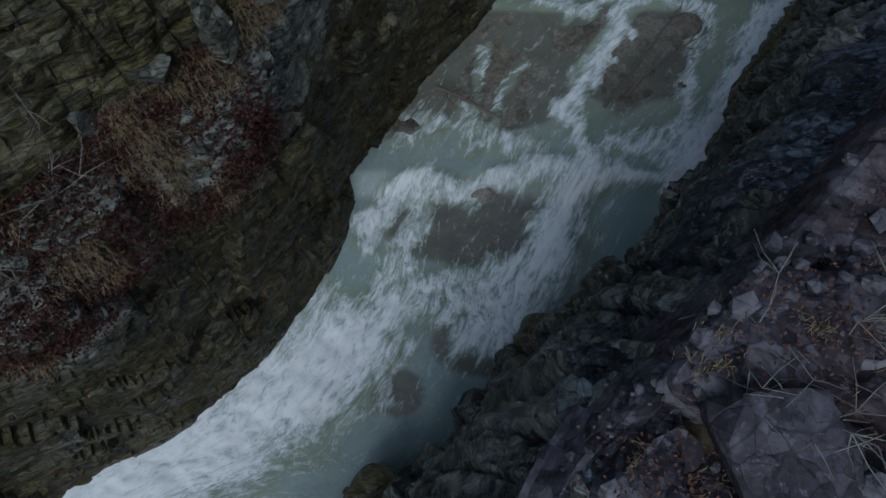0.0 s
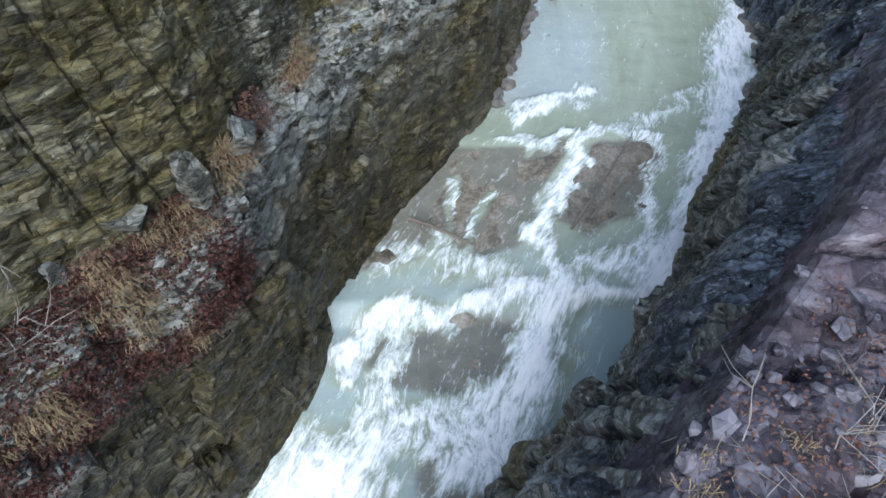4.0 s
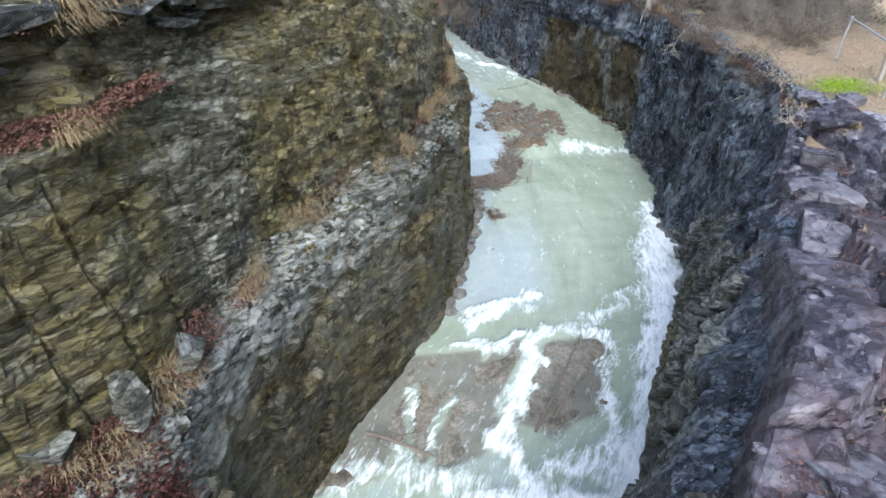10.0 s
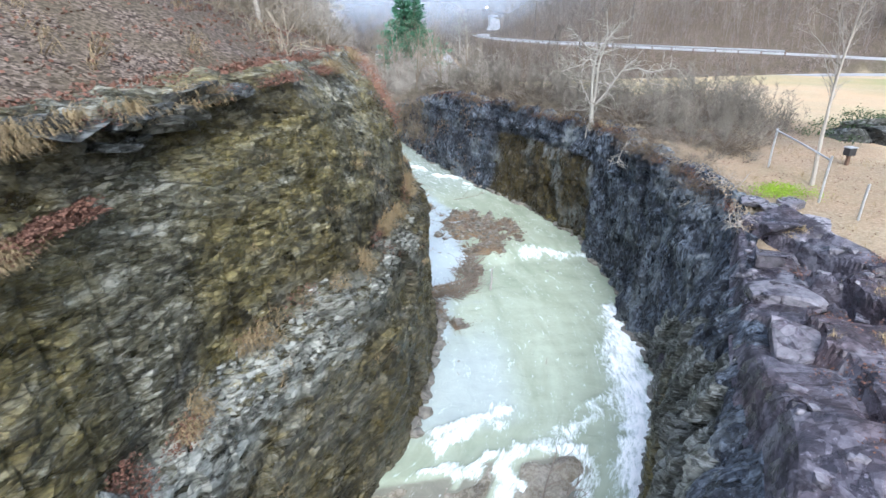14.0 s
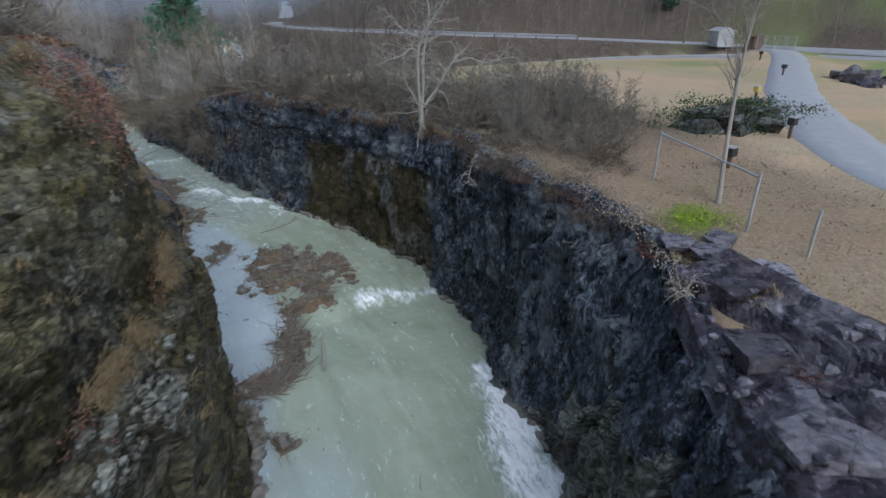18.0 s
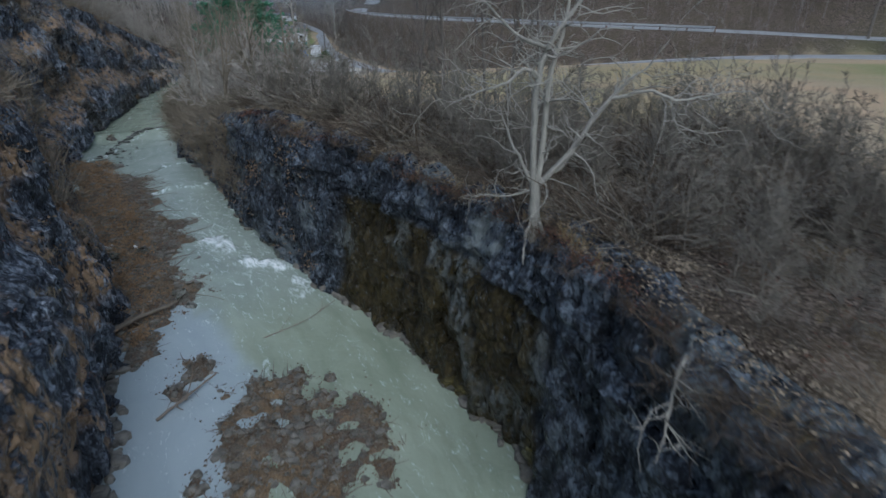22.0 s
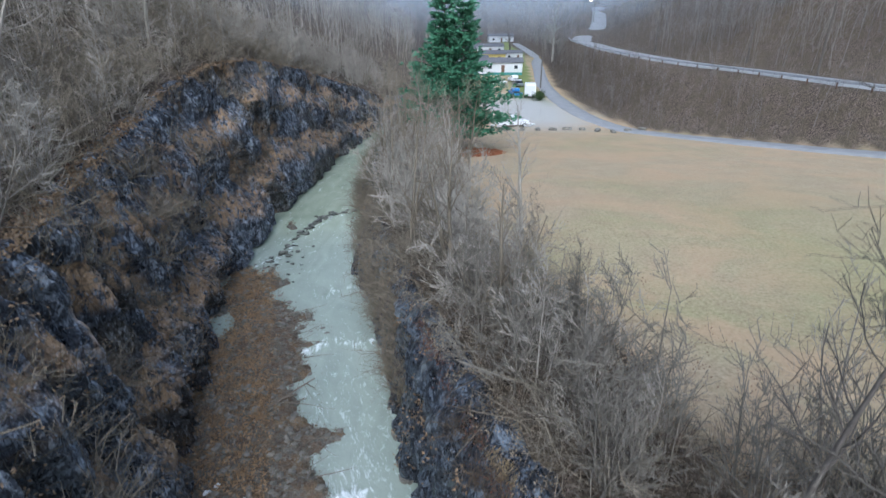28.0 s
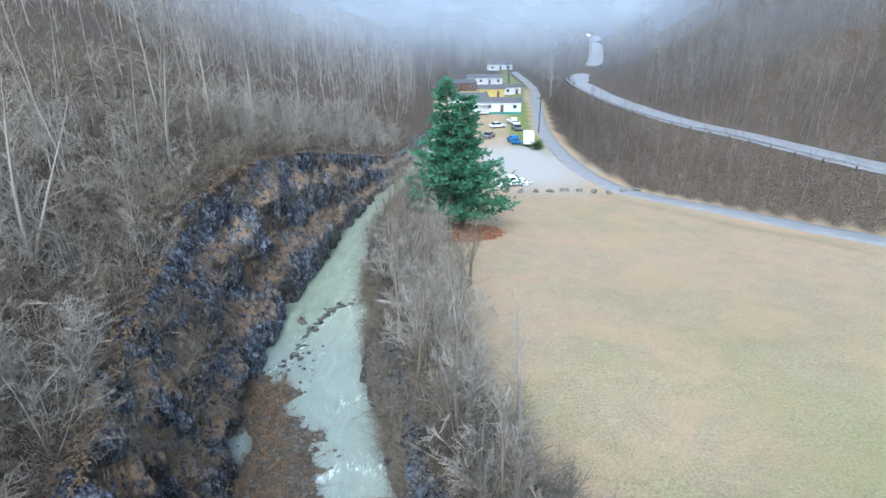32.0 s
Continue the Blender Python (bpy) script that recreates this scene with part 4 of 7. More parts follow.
def outcrop():
    """The capping beds behind the near part of the right rim: tilted blocks with open joints."""
    rng = np.random.default_rng(5)
    u, s = stations(RIGHT_RIM, 0.1)
    keep = (u > 0.8) & (u < 9.6)
    u, s = u[keep], s[keep]
    r = spline(RIGHT_RIM, u)
    t = np.gradient(r[:, :2], axis=0)
    t /= np.linalg.norm(t, axis=1, keepdims=True)
    k = np.ones(41) / 41
    t = np.stack([np.convolve(np.pad(t[:, i], 20, mode="edge"), k, "valid") for i in (0, 1)], 1)
    n = np.stack([t[:, 1], -t[:, 0]], 1)
    back = np.concatenate([np.linspace(-0.45, 4.6, 52), np.linspace(4.8, 7, 8)])
    wide = np.interp(u, [0.8, 7.0, 8.8, 9.6], [1, 1, 0.7, 0.25])[None]
    X = r[None, :, 0] + n[None, :, 0] * back[:, None] * wide
    Y = r[None, :, 1] + n[None, :, 1] * back[:, None] * wide
    S, B = np.broadcast_to(s[None], X.shape), np.broadcast_to(back[:, None], X.shape)
    S2, B2 = S + 0.25 * vnoise(S * 1.4, B * 1.4), B + 0.25 * vnoise(S * 1.4, B * 1.4, 7.0)
    seeds = np.stack([rng.uniform(s[0], s[-1], 46), rng.uniform(-0.6, 7, 46)], 1)
    lift, tilt = rng.uniform(0, 1, 46) ** 1.2 * 1.0, rng.normal(0, 0.13, (46, 2))
    d1, d2, who = np.full(X.shape, 1e9), np.full(X.shape, 1e9), np.zeros(X.shape, int)
    for i, (a, b) in enumerate(seeds):
        d = np.hypot((S2 - a) * 0.75, B2 - b)
        closer = d < d1
        d2 = np.where(closer, d1, np.minimum(d2, d))
        who, d1 = np.where(closer, i, who), np.where(closer, d, d1)
    joint = smooth(0.14, 0.0, d2 - d1)
    block = lift[who] + tilt[who, 0] * (S2 - seeds[who, 0]) + tilt[who, 1] * (B2 - seeds[who, 1])
    strength = np.interp(u, [0.8, 8.6, 9.6], [1, 1, 0.1])[None] * smooth(7.0, 4.5, B) * smooth(-0.45, 0.1, B)
    Z = r[None, :, 2] + 0.05 + 0.12 * np.clip(B, 0, 6) + strength * (0.75 * block - 0.5 * joint) + 0.06 * fbm(S * 1.1, B * 1.1) + 0.02 * fbm(S * 5, B * 5)
    for _ in range(1):
        P = np.pad(Z, 1, mode="edge")
        Z = (P[:-2, 1:-1] + P[2:, 1:-1] + P[1:-1, :-2] + P[1:-1, 2:] + 2 * Z) / 6
    drop = smooth(5.6, 7.0, B)
    Z = Z * (1 - drop) + (ground_level(X, Y)[0] - 0.35) * drop
    Z = Z - 0.5 * smooth(0.0, -0.45, B)
    me = mesh_of("rock_outcrop", np.stack([X, Y, Z], -1).reshape(-1, 3), grid_faces(*X.shape), ROCK_TOP, False,
                 {"stain": 0.5 * smooth(0, 0.6, fbm(S / 2, B / 2, 3.0)), "pale": 0.5 * smooth(0.35, 0.8, fbm(S / 1.3, B / 1.3, 6.0))})
    me.flip_normals()
    global CAP
    CAP = (X, Y, Z, u, back)
    tagged(new("rock_outcrop", me), "purple-grey capping rock with pale lichen and open joints", "rock outcrop", kind="structure")


outcrop()
BOULDERS = [(4.25, 0.1, 7.9, 0.85, 0.8, 0.6), (3.4, 0.9, 7.7, 0.45, 0.4, 0.4), (5.2, -0.5, 7.9, 0.6, 0.5, 0.5), (3.0, 0.1, 7.5, 0.4, 0.5, 0.35), (5.6, 1.6, 8.0, 0.7, 0.5, 0.4), (7.2, 3.4, 8.2, 0.8, 0.6, 0.4), (14.9, 13.7, 8.3, 1.0, 0.7, 0.3),
            (16.4, 15.6, 8.6, 0.9, 0.6, 0.3), (17.6, 15.0, 8.75, 0.6, 0.5, 0.25), (13.1, 11.6, 8.35, 0.9, 0.7, 0.28), (18.4, 17.0, 8.9, 0.5, 0.4, 0.22), (11.2, 9.2, 8.3, 0.8, 0.7, 0.3)]
for i, (x, y, z, a, b, c) in enumerate(BOULDERS):
    ob = new("boulder", rock_mesh("boulder", 40 + i, (a, b, c), ROCK_TOP))
    ob.matrix_world = pose(x, y, z, 6 * (i % 3), -5 * (i % 4), 37 * i)
    tagged(ob, "dark purple-grey angular boulder lying on the cliff top", "boulder", "boulders on the rim")
rng = np.random.default_rng(77)
for i in range(20):
    k = rng.uniform(1.6, 9.8)
    p, q = spline(RIGHT_RIM, [k])[0], spline(RIGHT_RIM, [k + 0.1])[0]
    n = np.array([q[1] - p[1], p[0] - q[0]]) / np.linalg.norm((q - p)[:2])
    back = rng.uniform(0.1, 4.6)
    a = rng.uniform(0.2, 0.6)
    ob = new("rim_block", rock_mesh("rim_block", 900 + i, (a, a * rng.uniform(0.55, 0.9), a * rng.uniform(0.25, 0.4)), ROCK_TOP, detail=2 + (a > 0.7)))
    ob.matrix_world = pose(p[0] + n[0] * back, p[1] + n[1] * back, p[2] + 0.12 + 0.12 * back, rng.normal(0, 9), rng.normal(0, 9), rng.uniform(0, 360))
    tagged(ob, "angular purple-grey block of the broken capping rock", "boulder", "capping blocks on the rim")
for i, (x, y, z, a, b, c) in enumerate([(-5.3, 6.6, 7.5, 0.55, 0.3, 0.3), (-4.2, 7.4, 7.55, 0.3, 0.38, 0.5), (-3.4, 8.6, 7.5, 0.45, 0.3, 0.36), (-6.3, 5.6, 7.4, 0.3, 0.26, 0.25), (0.9, 14.2, 8.0, 0.4, 0.35, 0.35)]):
    ob = new("ledge_block", rock_mesh("ledge_block", 80 + i, (a, b, c), ROCK_LEFT))
    ob.matrix_world = pose(x, y, z, 9 * i, 12, 50 * i)
    tagged(ob, "pale grey rock block perched on the cliff ledge", "boulder", "blocks on the ledge")
slab = new("leaning_slab", rock_mesh("leaning_slab", 7, (1.5, 0.28, 0.35), ROCK_TOP))
slab.matrix_world = pose(16.4, 19.3, 1.6, 0, -35, 30)
tagged(slab, "pale grey rock slab leaning at the cliff foot", "rock slab")


def stones(name, places, mat, label, seed, category="stones"):
    """Many small stones as one mesh: (x, y, z, size) each."""
    rng = np.random.default_rng(seed)
    bases = []
    for k in range(6):
        me = rock_mesh("stone_form", seed * 10 + k, (1, 0.8, 0.6), mat, detail=1)
        v = np.array([p.co[:] for p in me.vertices])
        bases.append((v, np.array([q.vertices[:] for q in me.polygons])))
        bpy.data.meshes.remove(me)
    out = []
    for x, y, z, q in places:
        v, f = bases[rng.integers(6)]
        a = rng.uniform(0, 6.28)
        m = np.array([[math.cos(a), -math.sin(a), 0], [math.sin(a), math.cos(a), 0], [0, 0, 1]]) * q
        out.append((v @ m.T + (x, y, z), f))
    v, f = joined(out)
    return tagged(new(name, mesh_of(name, v, f, mat, False, {"stain": 0 * v[:, 0] + 0.2, "pale": 0 * v[:, 0] + 0.4})), label, category, kind="stuff")


# ---- bare plants ----
def stem(rng, start, way, length, r0, r1, n, wander, droop=0.0):
    p, out = np.array(start, float), [np.array(start, float)]
    d = np.array(way, float)
    d /= np.linalg.norm(d)
    for _ in range(n):
        d = d + rng.normal(0, wander, 3) + (0, 0, droop)
        d /= np.linalg.norm(d)
        p = p + d * length / n
        out.append(p.copy())
    return np.array(out), np.linspace(r0, r1, n + 1)


def side_way(rng, d, angle):
    a = rng.normal(size=3)
    a -= a @ d * d
    a /= np.linalg.norm(a) + 1e-9
    return d * math.cos(angle) + a * math.sin(angle)


def tree_lines(seed, height, r0, limbs=12, twigs=6, first=0.3, spread=0.9, forks=1, fine=0.008, sub=3):
    """Lines of a bare tree: (trunks, branches)."""
    rng = np.random.default_rng(seed)
    trunks, branches = [], []
    for k in range(forks):
        way = (rng.normal(0, 0.05), rng.normal(0, 0.05), 1) if k == 0 else (rng.normal(0, 0.3), rng.normal(0, 0.3), 1)
        h = height * (1 if k == 0 else rng.uniform(0.7, 0.95))
        trunks.append(stem(rng, (rng.normal(0, 0.1) * k, rng.normal(0, 0.1) * k, -0.3), way, h, r0 * (1 - 0.25 * k), r0 * 0.12, 9, 0.035, 0.02))
    for p, r in trunks:
        for j in range(limbs):
            q = first + (1 - first) * (j + rng.random()) / limbs
            i = min(int(q * 9), 8)
            at = p[i] + (p[i + 1] - p[i]) * (q * 9 - i)
            d = p[i + 1] - p[i]
            d /= np.linalg.norm(d)
            w = side_way(rng, d, rng.uniform(0.5, 1.2) * spread)
            w[2] = max(w[2], -0.1)
            L = height * rng.uniform(0.22, 0.42) * (1.15 - 0.6 * q)
            b = stem(rng, at, w, L, r[i] * 0.5, fine, 5, 0.16, 0.07)
            branches.append(b)
            for _ in range(twigs):
                e = rng.integers(1, 5)
                dd = b[0][e + 1] - b[0][e]
                dd /= np.linalg.norm(dd)
                c = stem(rng, b[0][e], side_way(rng, dd, rng.uniform(0.4, 1.0)), L * rng.uniform(0.25, 0.55), b[1][e] * 0.6, fine * 0.6, 3, 0.2, 0.04)
                branches.append(c)
                for _ in range(sub):
                    branches.append(stem(rng, c[0][rng.integers(1, 4)], side_way(rng, dd, rng.uniform(0.3, 1.1)), L * rng.uniform(0.1, 0.25), fine * 0.7, fine * 0.5, 2, 0.2, 0.03))
    return trunks, branches


def ribbon(p, r):
    """A far twig: a narrow folded strip."""
    p = np.array(p)[[0, -1]]
    d = p[1] - p[0]
    a = np.cross(d, (0.3, 0.2, 1.0))
    a *= r[0] / (np.linalg.norm(a) + 1e-9)
    return np.array([p[0] - a, p[0] + a, p[1] + 0.4 * a, p[1] - 0.4 * a]), np.array([[0, 1, 2, 3]])


def bent_ribbon(p, r):
    """A thin brush stem: a strip in two bends."""
    p = np.array(p)[[0, 2, -1]]
    d = p[2] - p[0]
    a = np.cross(d, (0.4, 0.3, 0.2))
    a *= 1.2 * r[0] / (np.linalg.norm(a) + 1e-9)
    v = np.concatenate([p - a * [[1], [0.8], [0.4]], p + a * [[1], [0.8], [0.4]]])
    return v, np.array([[0, 1, 4, 3], [1, 2, 5, 4]])


def shrub_arrays(seed, height, stems=9, twigs=5, spread=0.6, r=0.014, apart=False):
    rng = np.random.default_rng(seed)
    lines, marks = [], []
    for _ in range(stems):
        marks.append(len(lines))
        w = (rng.normal(0, spread), rng.normal(0, spread), 1)
        b = stem(rng, (rng.normal(0, 0.15), rng.normal(0, 0.15), -0.1), w, height * rng.uniform(0.6, 1.1), r, r * 0.35, 4, 0.34, -0.04)
        lines.append(b)
        for _ in range(twigs):
            e = rng.integers(1, 4)
            d = b[0][e + 1] - b[0][e]
            d /= np.linalg.norm(d)
            lines.append(stem(rng, b[0][e], side_way(rng, d, rng.uniform(0.6, 1.5)), height * rng.uniform(0.2, 0.55), r * 0.7, r * 0.3, 2, 0.2))
    if apart:
        return [joined([tube(p, q, 5) if len(p) > 3 else tube(p, q, 3) for p, q in lines[a:b]]) for a, b in zip(marks, marks[1:] + [len(lines)])]
    return joined([bent_ribbon(p, q) if len(p) > 3 else ribbon(p, q) for p, q in lines])


def spread_copies(name, forms, places, mat, label, category, seed):
    """One mesh of many copies: places are (x, y, z, scale)."""
    rng = np.random.default_rng(seed)
    out = []
    for x, y, z, q in places:
        v, f = forms[rng.integers(len(forms))]
        a = rng.uniform(0, 6.28)
        c, s = math.cos(a) * q, math.sin(a) * q
        out.append((v @ np.array([[c, s, 0], [-s, c, 0], [0, 0, q]]) + (x, y, z), f))
    v, f = joined(out)
    return tagged(new(name, mesh_of(name, v, f, mat, True)), label, category, kind="stuff")


def bare_tree(seed, x, y, height, r0, label, mat=BARK, group="", z=None, name="bare_tree", **kw):
    z = surface(x, y) if z is None else z
    ob = thing(name, pose(x, y, z), label, "tree", group)
    trunks, branches = tree_lines(seed, height, r0, **kw)
    for p, r in trunks:
        part("trunk", tube_mesh("trunk", [(p, r)], mat, 8), mat, ob)
    part("crown", tube_mesh("crown", branches, mat, 3), mat, ob, "leafless crown of fine branches")
    return ob


def sample_land(n, x0, x1, y0, y1, seed, test):
    """Random places on the land in a box, where test(x, y, dr, dl, d1, d2) holds."""
    rng = np.random.default_rng(seed)
    x, y = rng.uniform(x0, x1, n), rng.uniform(y0, y1, n)
    z, leaf, lawn, gravel, dr, dl, d1, d2 = ground_level(x, y)
    k = test(x, y, dr, dl, d1, d2)
    return x[k], y[k], z[k]


# the pale forked tree that stands on the rim
def forked_tree():
    ob = thing("forked_tree", pose(19.55, 35.35, 8.75, 0, 0, -24), "pale-barked bare tree with twin trunks on the cliff edge", "tree")
    rng = np.random.default_rng(3)
    lines = [("trunk", [(0.05, 0, -0.4), (0, 0, 0.8), (-0.03, 0, 1.5)], (0.18, 0.15, 0.14)),
             ("trunk", [(-0.05, 0, 1.4), (-0.14, 0, 2.6), (-0.12, 0.05, 4.2), (0.05, 0.1, 4.8), (0.3, 0.1, 5.3), (0.75, 0.2, 5.9), (1.3, 0.3, 6.7)], (0.09, 0.085, 0.08, 0.075, 0.06, 0.04, 0.015)),
             ("trunk", [(0.05, 0.05, 1.4), (0.13, 0.1, 2.6), (0.16, 0.1, 4.0), (0.35, 0.15, 4.9), (0.5, 0.2, 6.0), (0.35, 0.3, 7.3)], (0.085, 0.08, 0.07, 0.055, 0.035, 0.012)),
             ("limb", [(-0.1, 0, 4.2), (-0.5, -0.1, 4.4), (-1.0, -0.2, 4.05), (-1.7, -0.2, 3.85), (-2.4, -0.3, 3.55)], (0.05, 0.045, 0.035, 0.025, 0.01)),
             ("limb", [(0.05, 0.1, 4.9), (-0.6, 0.0, 5.1), (-1.2, 0, 5.6), (-1.9, 0.1, 6.4)], (0.05, 0.04, 0.03, 0.012)),
             ("limb", [(0.1, 0, 1.4), (0.8, -0.2, 2.3), (1.3, -0.3, 3.2), (1.8, -0.4, 3.9), (2.5, -0.5, 4.6)], (0.08, 0.07, 0.055, 0.04, 0.02)),
             ("limb", [(1.7, -0.4, 3.75), (2.6, -0.4, 3.9), (3.3, -0.5, 3.7), (4.2, -0.5, 3.85), (5.0, -0.6, 3.95)], (0.045, 0.04, 0.035, 0.02, 0.01)),
             ("limb", [(3.1, -0.5, 3.72), (3.4, -0.5, 3.05), (3.8, -0.6, 2.7)], (0.03, 0.022, 0.01)),
             ("limb", [(-0.12, 0, 1.4), (-0.7, -0.1, 2.5), (-1.1, -0.1, 3.5)], (0.05, 0.035, 0.012)),
             ("limb", [(-0.1, 0, 1.2), (-0.8, -0.2, 1.1), (-1.6, -0.3, 1.2)], (0.04, 0.026, 0.01)),
             ("limb", [(0.2, 0, 1.5), (0.8, 0.1, 2.0), (1.1, 0.2, 3.0)], (0.045, 0.03, 0.01)),
             ("root", [(0.05, 0, 0.5), (0.3, -0.3, -0.1), (0.5, -0.6, -0.9)], (0.07, 0.05, 0.02)),
             ("root", [(-0.02, 0, 0.4), (-0.25, -0.3, -0.2), (-0.3, -0.6, -0.8)], (0.06, 0.04, 0.02))]
    for name, p, r in lines:
        p = np.array(p, float)
        u = np.linspace(0, len(p) - 1, 4 * len(p))
        q = spline(p, u) + rng.normal(0, 0.014, (len(u), 3))
        part(name, tube_mesh(name, [(q, np.interp(u, range(len(r)), r))], PALE_BARK, 8), PALE_BARK, ob)
    tw = []
    for name, p, r in lines[1:11]:
        p = np.array(p, float)
        for j in range(len(p) - 1):
            for _ in range(4 if j > 0 else 2):
                d = (p[j + 1] - p[j]) / np.linalg.norm(p[j + 1] - p[j])
                b = stem(rng, p[j] + (p[j + 1] - p[j]) * rng.random(), side_way(rng, d, rng.uniform(0.5, 1.3)), rng.uniform(0.7, 2.2), r[j + 1] * 0.35 + 0.007, 0.006, 7, 0.34, 0.01)
                tw.append(b)
                for _ in range(5):
                    i = rng.integers(1, 7)
                    tw.append(stem(rng, b[0][i], side_way(rng, d, rng.uniform(0.5, 1.4)), rng.uniform(0.25, 0.8), b[1][i] * 0.6, 0.005, 3, 0.35, -0.02))
    part("crown", tube_mesh("crown", tw, PALE_BARK, 4), PALE_BARK, ob, "crooked pale leafless branches")


forked_tree()
bare_tree(11, 21.3, 18.8, 8.0, 0.095, "slender grey-barked bare tree beside the pipe fence", TWIG, limbs=16, twigs=6, first=0.4, spread=0.55)
for i, (x, y, h) in enumerate([(22.5, 47.7, 10), (24.8, 48, 11), (26.3, 48.3, 11), (21.3, 48.5, 8), (28.7, 49.2, 10)]):
    bare_tree(20 + i, x, y, h, 0.085 + 0.015 * (i % 3), "dark slim bare tree at the edge of the field", BARK, "trees between gorge and field", limbs=14, twigs=7, first=0.25)
for i, (x, y, h) in enumerate([(12.8, 79, 9), (14.5, 84, 11), (11.9, 95, 12), (15.5, 90, 10), (13.8, 70, 9), (17.2, 76, 9), (19.0, 63.5, 8), (15.9, 64, 7), (12.2, 103, 13), (14.5, 110, 12), (13.4, 99, 11), (18.8, 84, 7), (16.5, 70.5, 8), (12.6, 88, 12), (17, 57.5, 6)]):
    bare_tree(40 + i, x, y, h, 0.11 + 0.015 * (i % 4), "grey leafless tree on the creek bank", BANK if i % 3 else TWIG, "trees on the creek bank", limbs=12, twigs=6, first=0.22, forks=1 + i % 3)
bare_tree(61, 24.6, 51.5, 5.6, 0.05, "thin leafless sapling in the dead grass", TWIG, limbs=6, twigs=4, first=0.3, spread=0.5, forks=3)
for i, (x, y, h) in enumerate([(-10.6, 12.5, 7), (-9.2, 14.5, 8), (-6.5, 18.5, 8), (-3.5, 22, 9), (-1, 27, 9), (-2.5, 33, 10), (0.5, 38, 8), (-4, 44, 11), (-1.5, 50, 10), (-2.2, 57, 9), (-5, 62, 11), (-6.5, 70, 10), (-8, 78, 12), (-6, 88, 11), (-5, 96, 12), (-13, 66, 13), (-12, 76, 12), (-9, 56, 11), (-14, 86, 13), (-10, 97, 12), (-3, 104, 11)]):
    bare_tree(80 + i, x, y, h, 0.1 + 0.02 * (i % 3), "grey leafless tree on the leaf-covered slope", PALE_BARK if i % 5 == 0 else TWIG, "trees above the left cliff", limbs=11, twigs=5, first=0.25, forks=1 + i % 2)
pale = bare_tree(150, 63.5, 232, 17, 0.4, "large pale sycamore by the lane", PALE_BARK, limbs=14, twigs=6, first=0.25, fine=0.03)
bare_tree(151, 55, 262, 14, 0.35, "dark bare tree among the houses", BARK, limbs=12, twigs=6, first=0.25, fine=0.03)

# brush along the rims
def bush_form(seed, height, forks, limbs, twigs, spread, fine, sub=2):
    """A young bare tree or tall shrub: bent tubes for stems, narrow strips for its twigs."""
    t, b = tree_lines(seed, height, 0.011 * height, limbs=limbs, twigs=twigs, first=0.12, spread=spread, forks=forks, fine=fine, sub=sub)
    return joined([tube(p[::3], r[::3], 3) for p, r in t] + [bent_ribbon(p[[0, len(p) // 2, -1]], np.maximum(r, fine)) if len(p) > 3 else ribbon(p, np.maximum(r, fine)) for p, r in b])


def arching_form(seed, height, stems, fine):
    """A clump of arching canes that lean out and droop, with short side shoots."""
    rng = np.random.default_rng(seed)
    out = []
    for _ in range(stems):
        a, lean = rng.uniform(0, 6.28), rng.uniform(0.2, 1.3)
        c = stem(rng, (rng.normal(0, 0.2), rng.normal(0, 0.2), -0.1), (math.cos(a) * lean, math.sin(a) * lean, 1), height * rng.uniform(0.6, 1.2), fine * 1.3, fine * 0.6, 6, 0.17, -0.13)
        out += [bent_ribbon(c[0][[0, 1, 3]], c[1]), bent_ribbon(c[0][[3, 4, 6]], c[1][2:])]
        for _ in range(7):
            i = rng.integers(1, 7)
            w = stem(rng, c[0][i], rng.normal(0, 1, 3) + (math.cos(a) * 0.5, math.sin(a) * 0.5, 0.5), height * rng.uniform(0.12, 0.4), fine * 0.8, fine * 0.4, 2, 0.3)
            out.append(ribbon(w[0], w[1]))
    return joined(out)


SHRUBS = [arching_form(200 + k, 1.6, 15 + k % 5, 0.0075) for k in range(8)]
COARSE = [arching_form(220 + k, 1.9, 13 + k % 4, 0.0115) for k in range(8)]
YOUNG = [bush_form(240 + k, 4.0, 2 + k % 3, 8, 6, 1.15, 0.009) for k in range(8)]
x, y, z = sample_land(4600, 11, 38, 19, 80, 1, lambda x, y, dr, dl, d1, d2: (dr > np.interp(y, [20, 32, 48, 56], [0.7, 0.6, 0.6, 0.6])) & (dr < np.interp(y, [19, 24, 28, 32, 40, 46, 52, 60, 75, 112], [1.5, 4.5, 9, 13, 15, 9.5, 5.5, 4.4, 5, 5.5])) & (np.hypot(x - 21, y - 18) > 4.5) & ~((dr > 2.5) & (y < 22)))
size = np.random.default_rng(3).uniform(0.35, 1.2, len(x)) * np.interp(y, [19, 26, 34, 60], [0.5, 0.85, 1.2, 1.3]) * (0.55 + 0.6 * smooth(-0.4, 0.5, fbm(x / 2.4, y / 2.4, 1.0)))
thin = np.random.default_rng(2).random(len(x))
for lo, hi, tint, seed in ((0, 0.5, BRUSH, 4), (0.5, 0.75, BANK, 5), (0.75, 0.92, GREY_TWIG, 6)):
    k = (thin >= lo) & (thin < hi)
    spread_copies("brush", SHRUBS, list(zip(x[k], y[k], z[k], size[k])), tint, "tangled leafless brush along the cliff top", "brush", seed)
x, y, z = sample_land(1500, 14, 40, 25, 64, 61, lambda x, y, dr, dl, d1, d2: (dr > 1.0) & (dr < np.interp(y, [25, 28, 32, 40, 46, 52, 64], [4, 9, 14, 16, 10, 5.5, 5])) & (np.hypot(x - 19.5, y - 35) > 2.5))
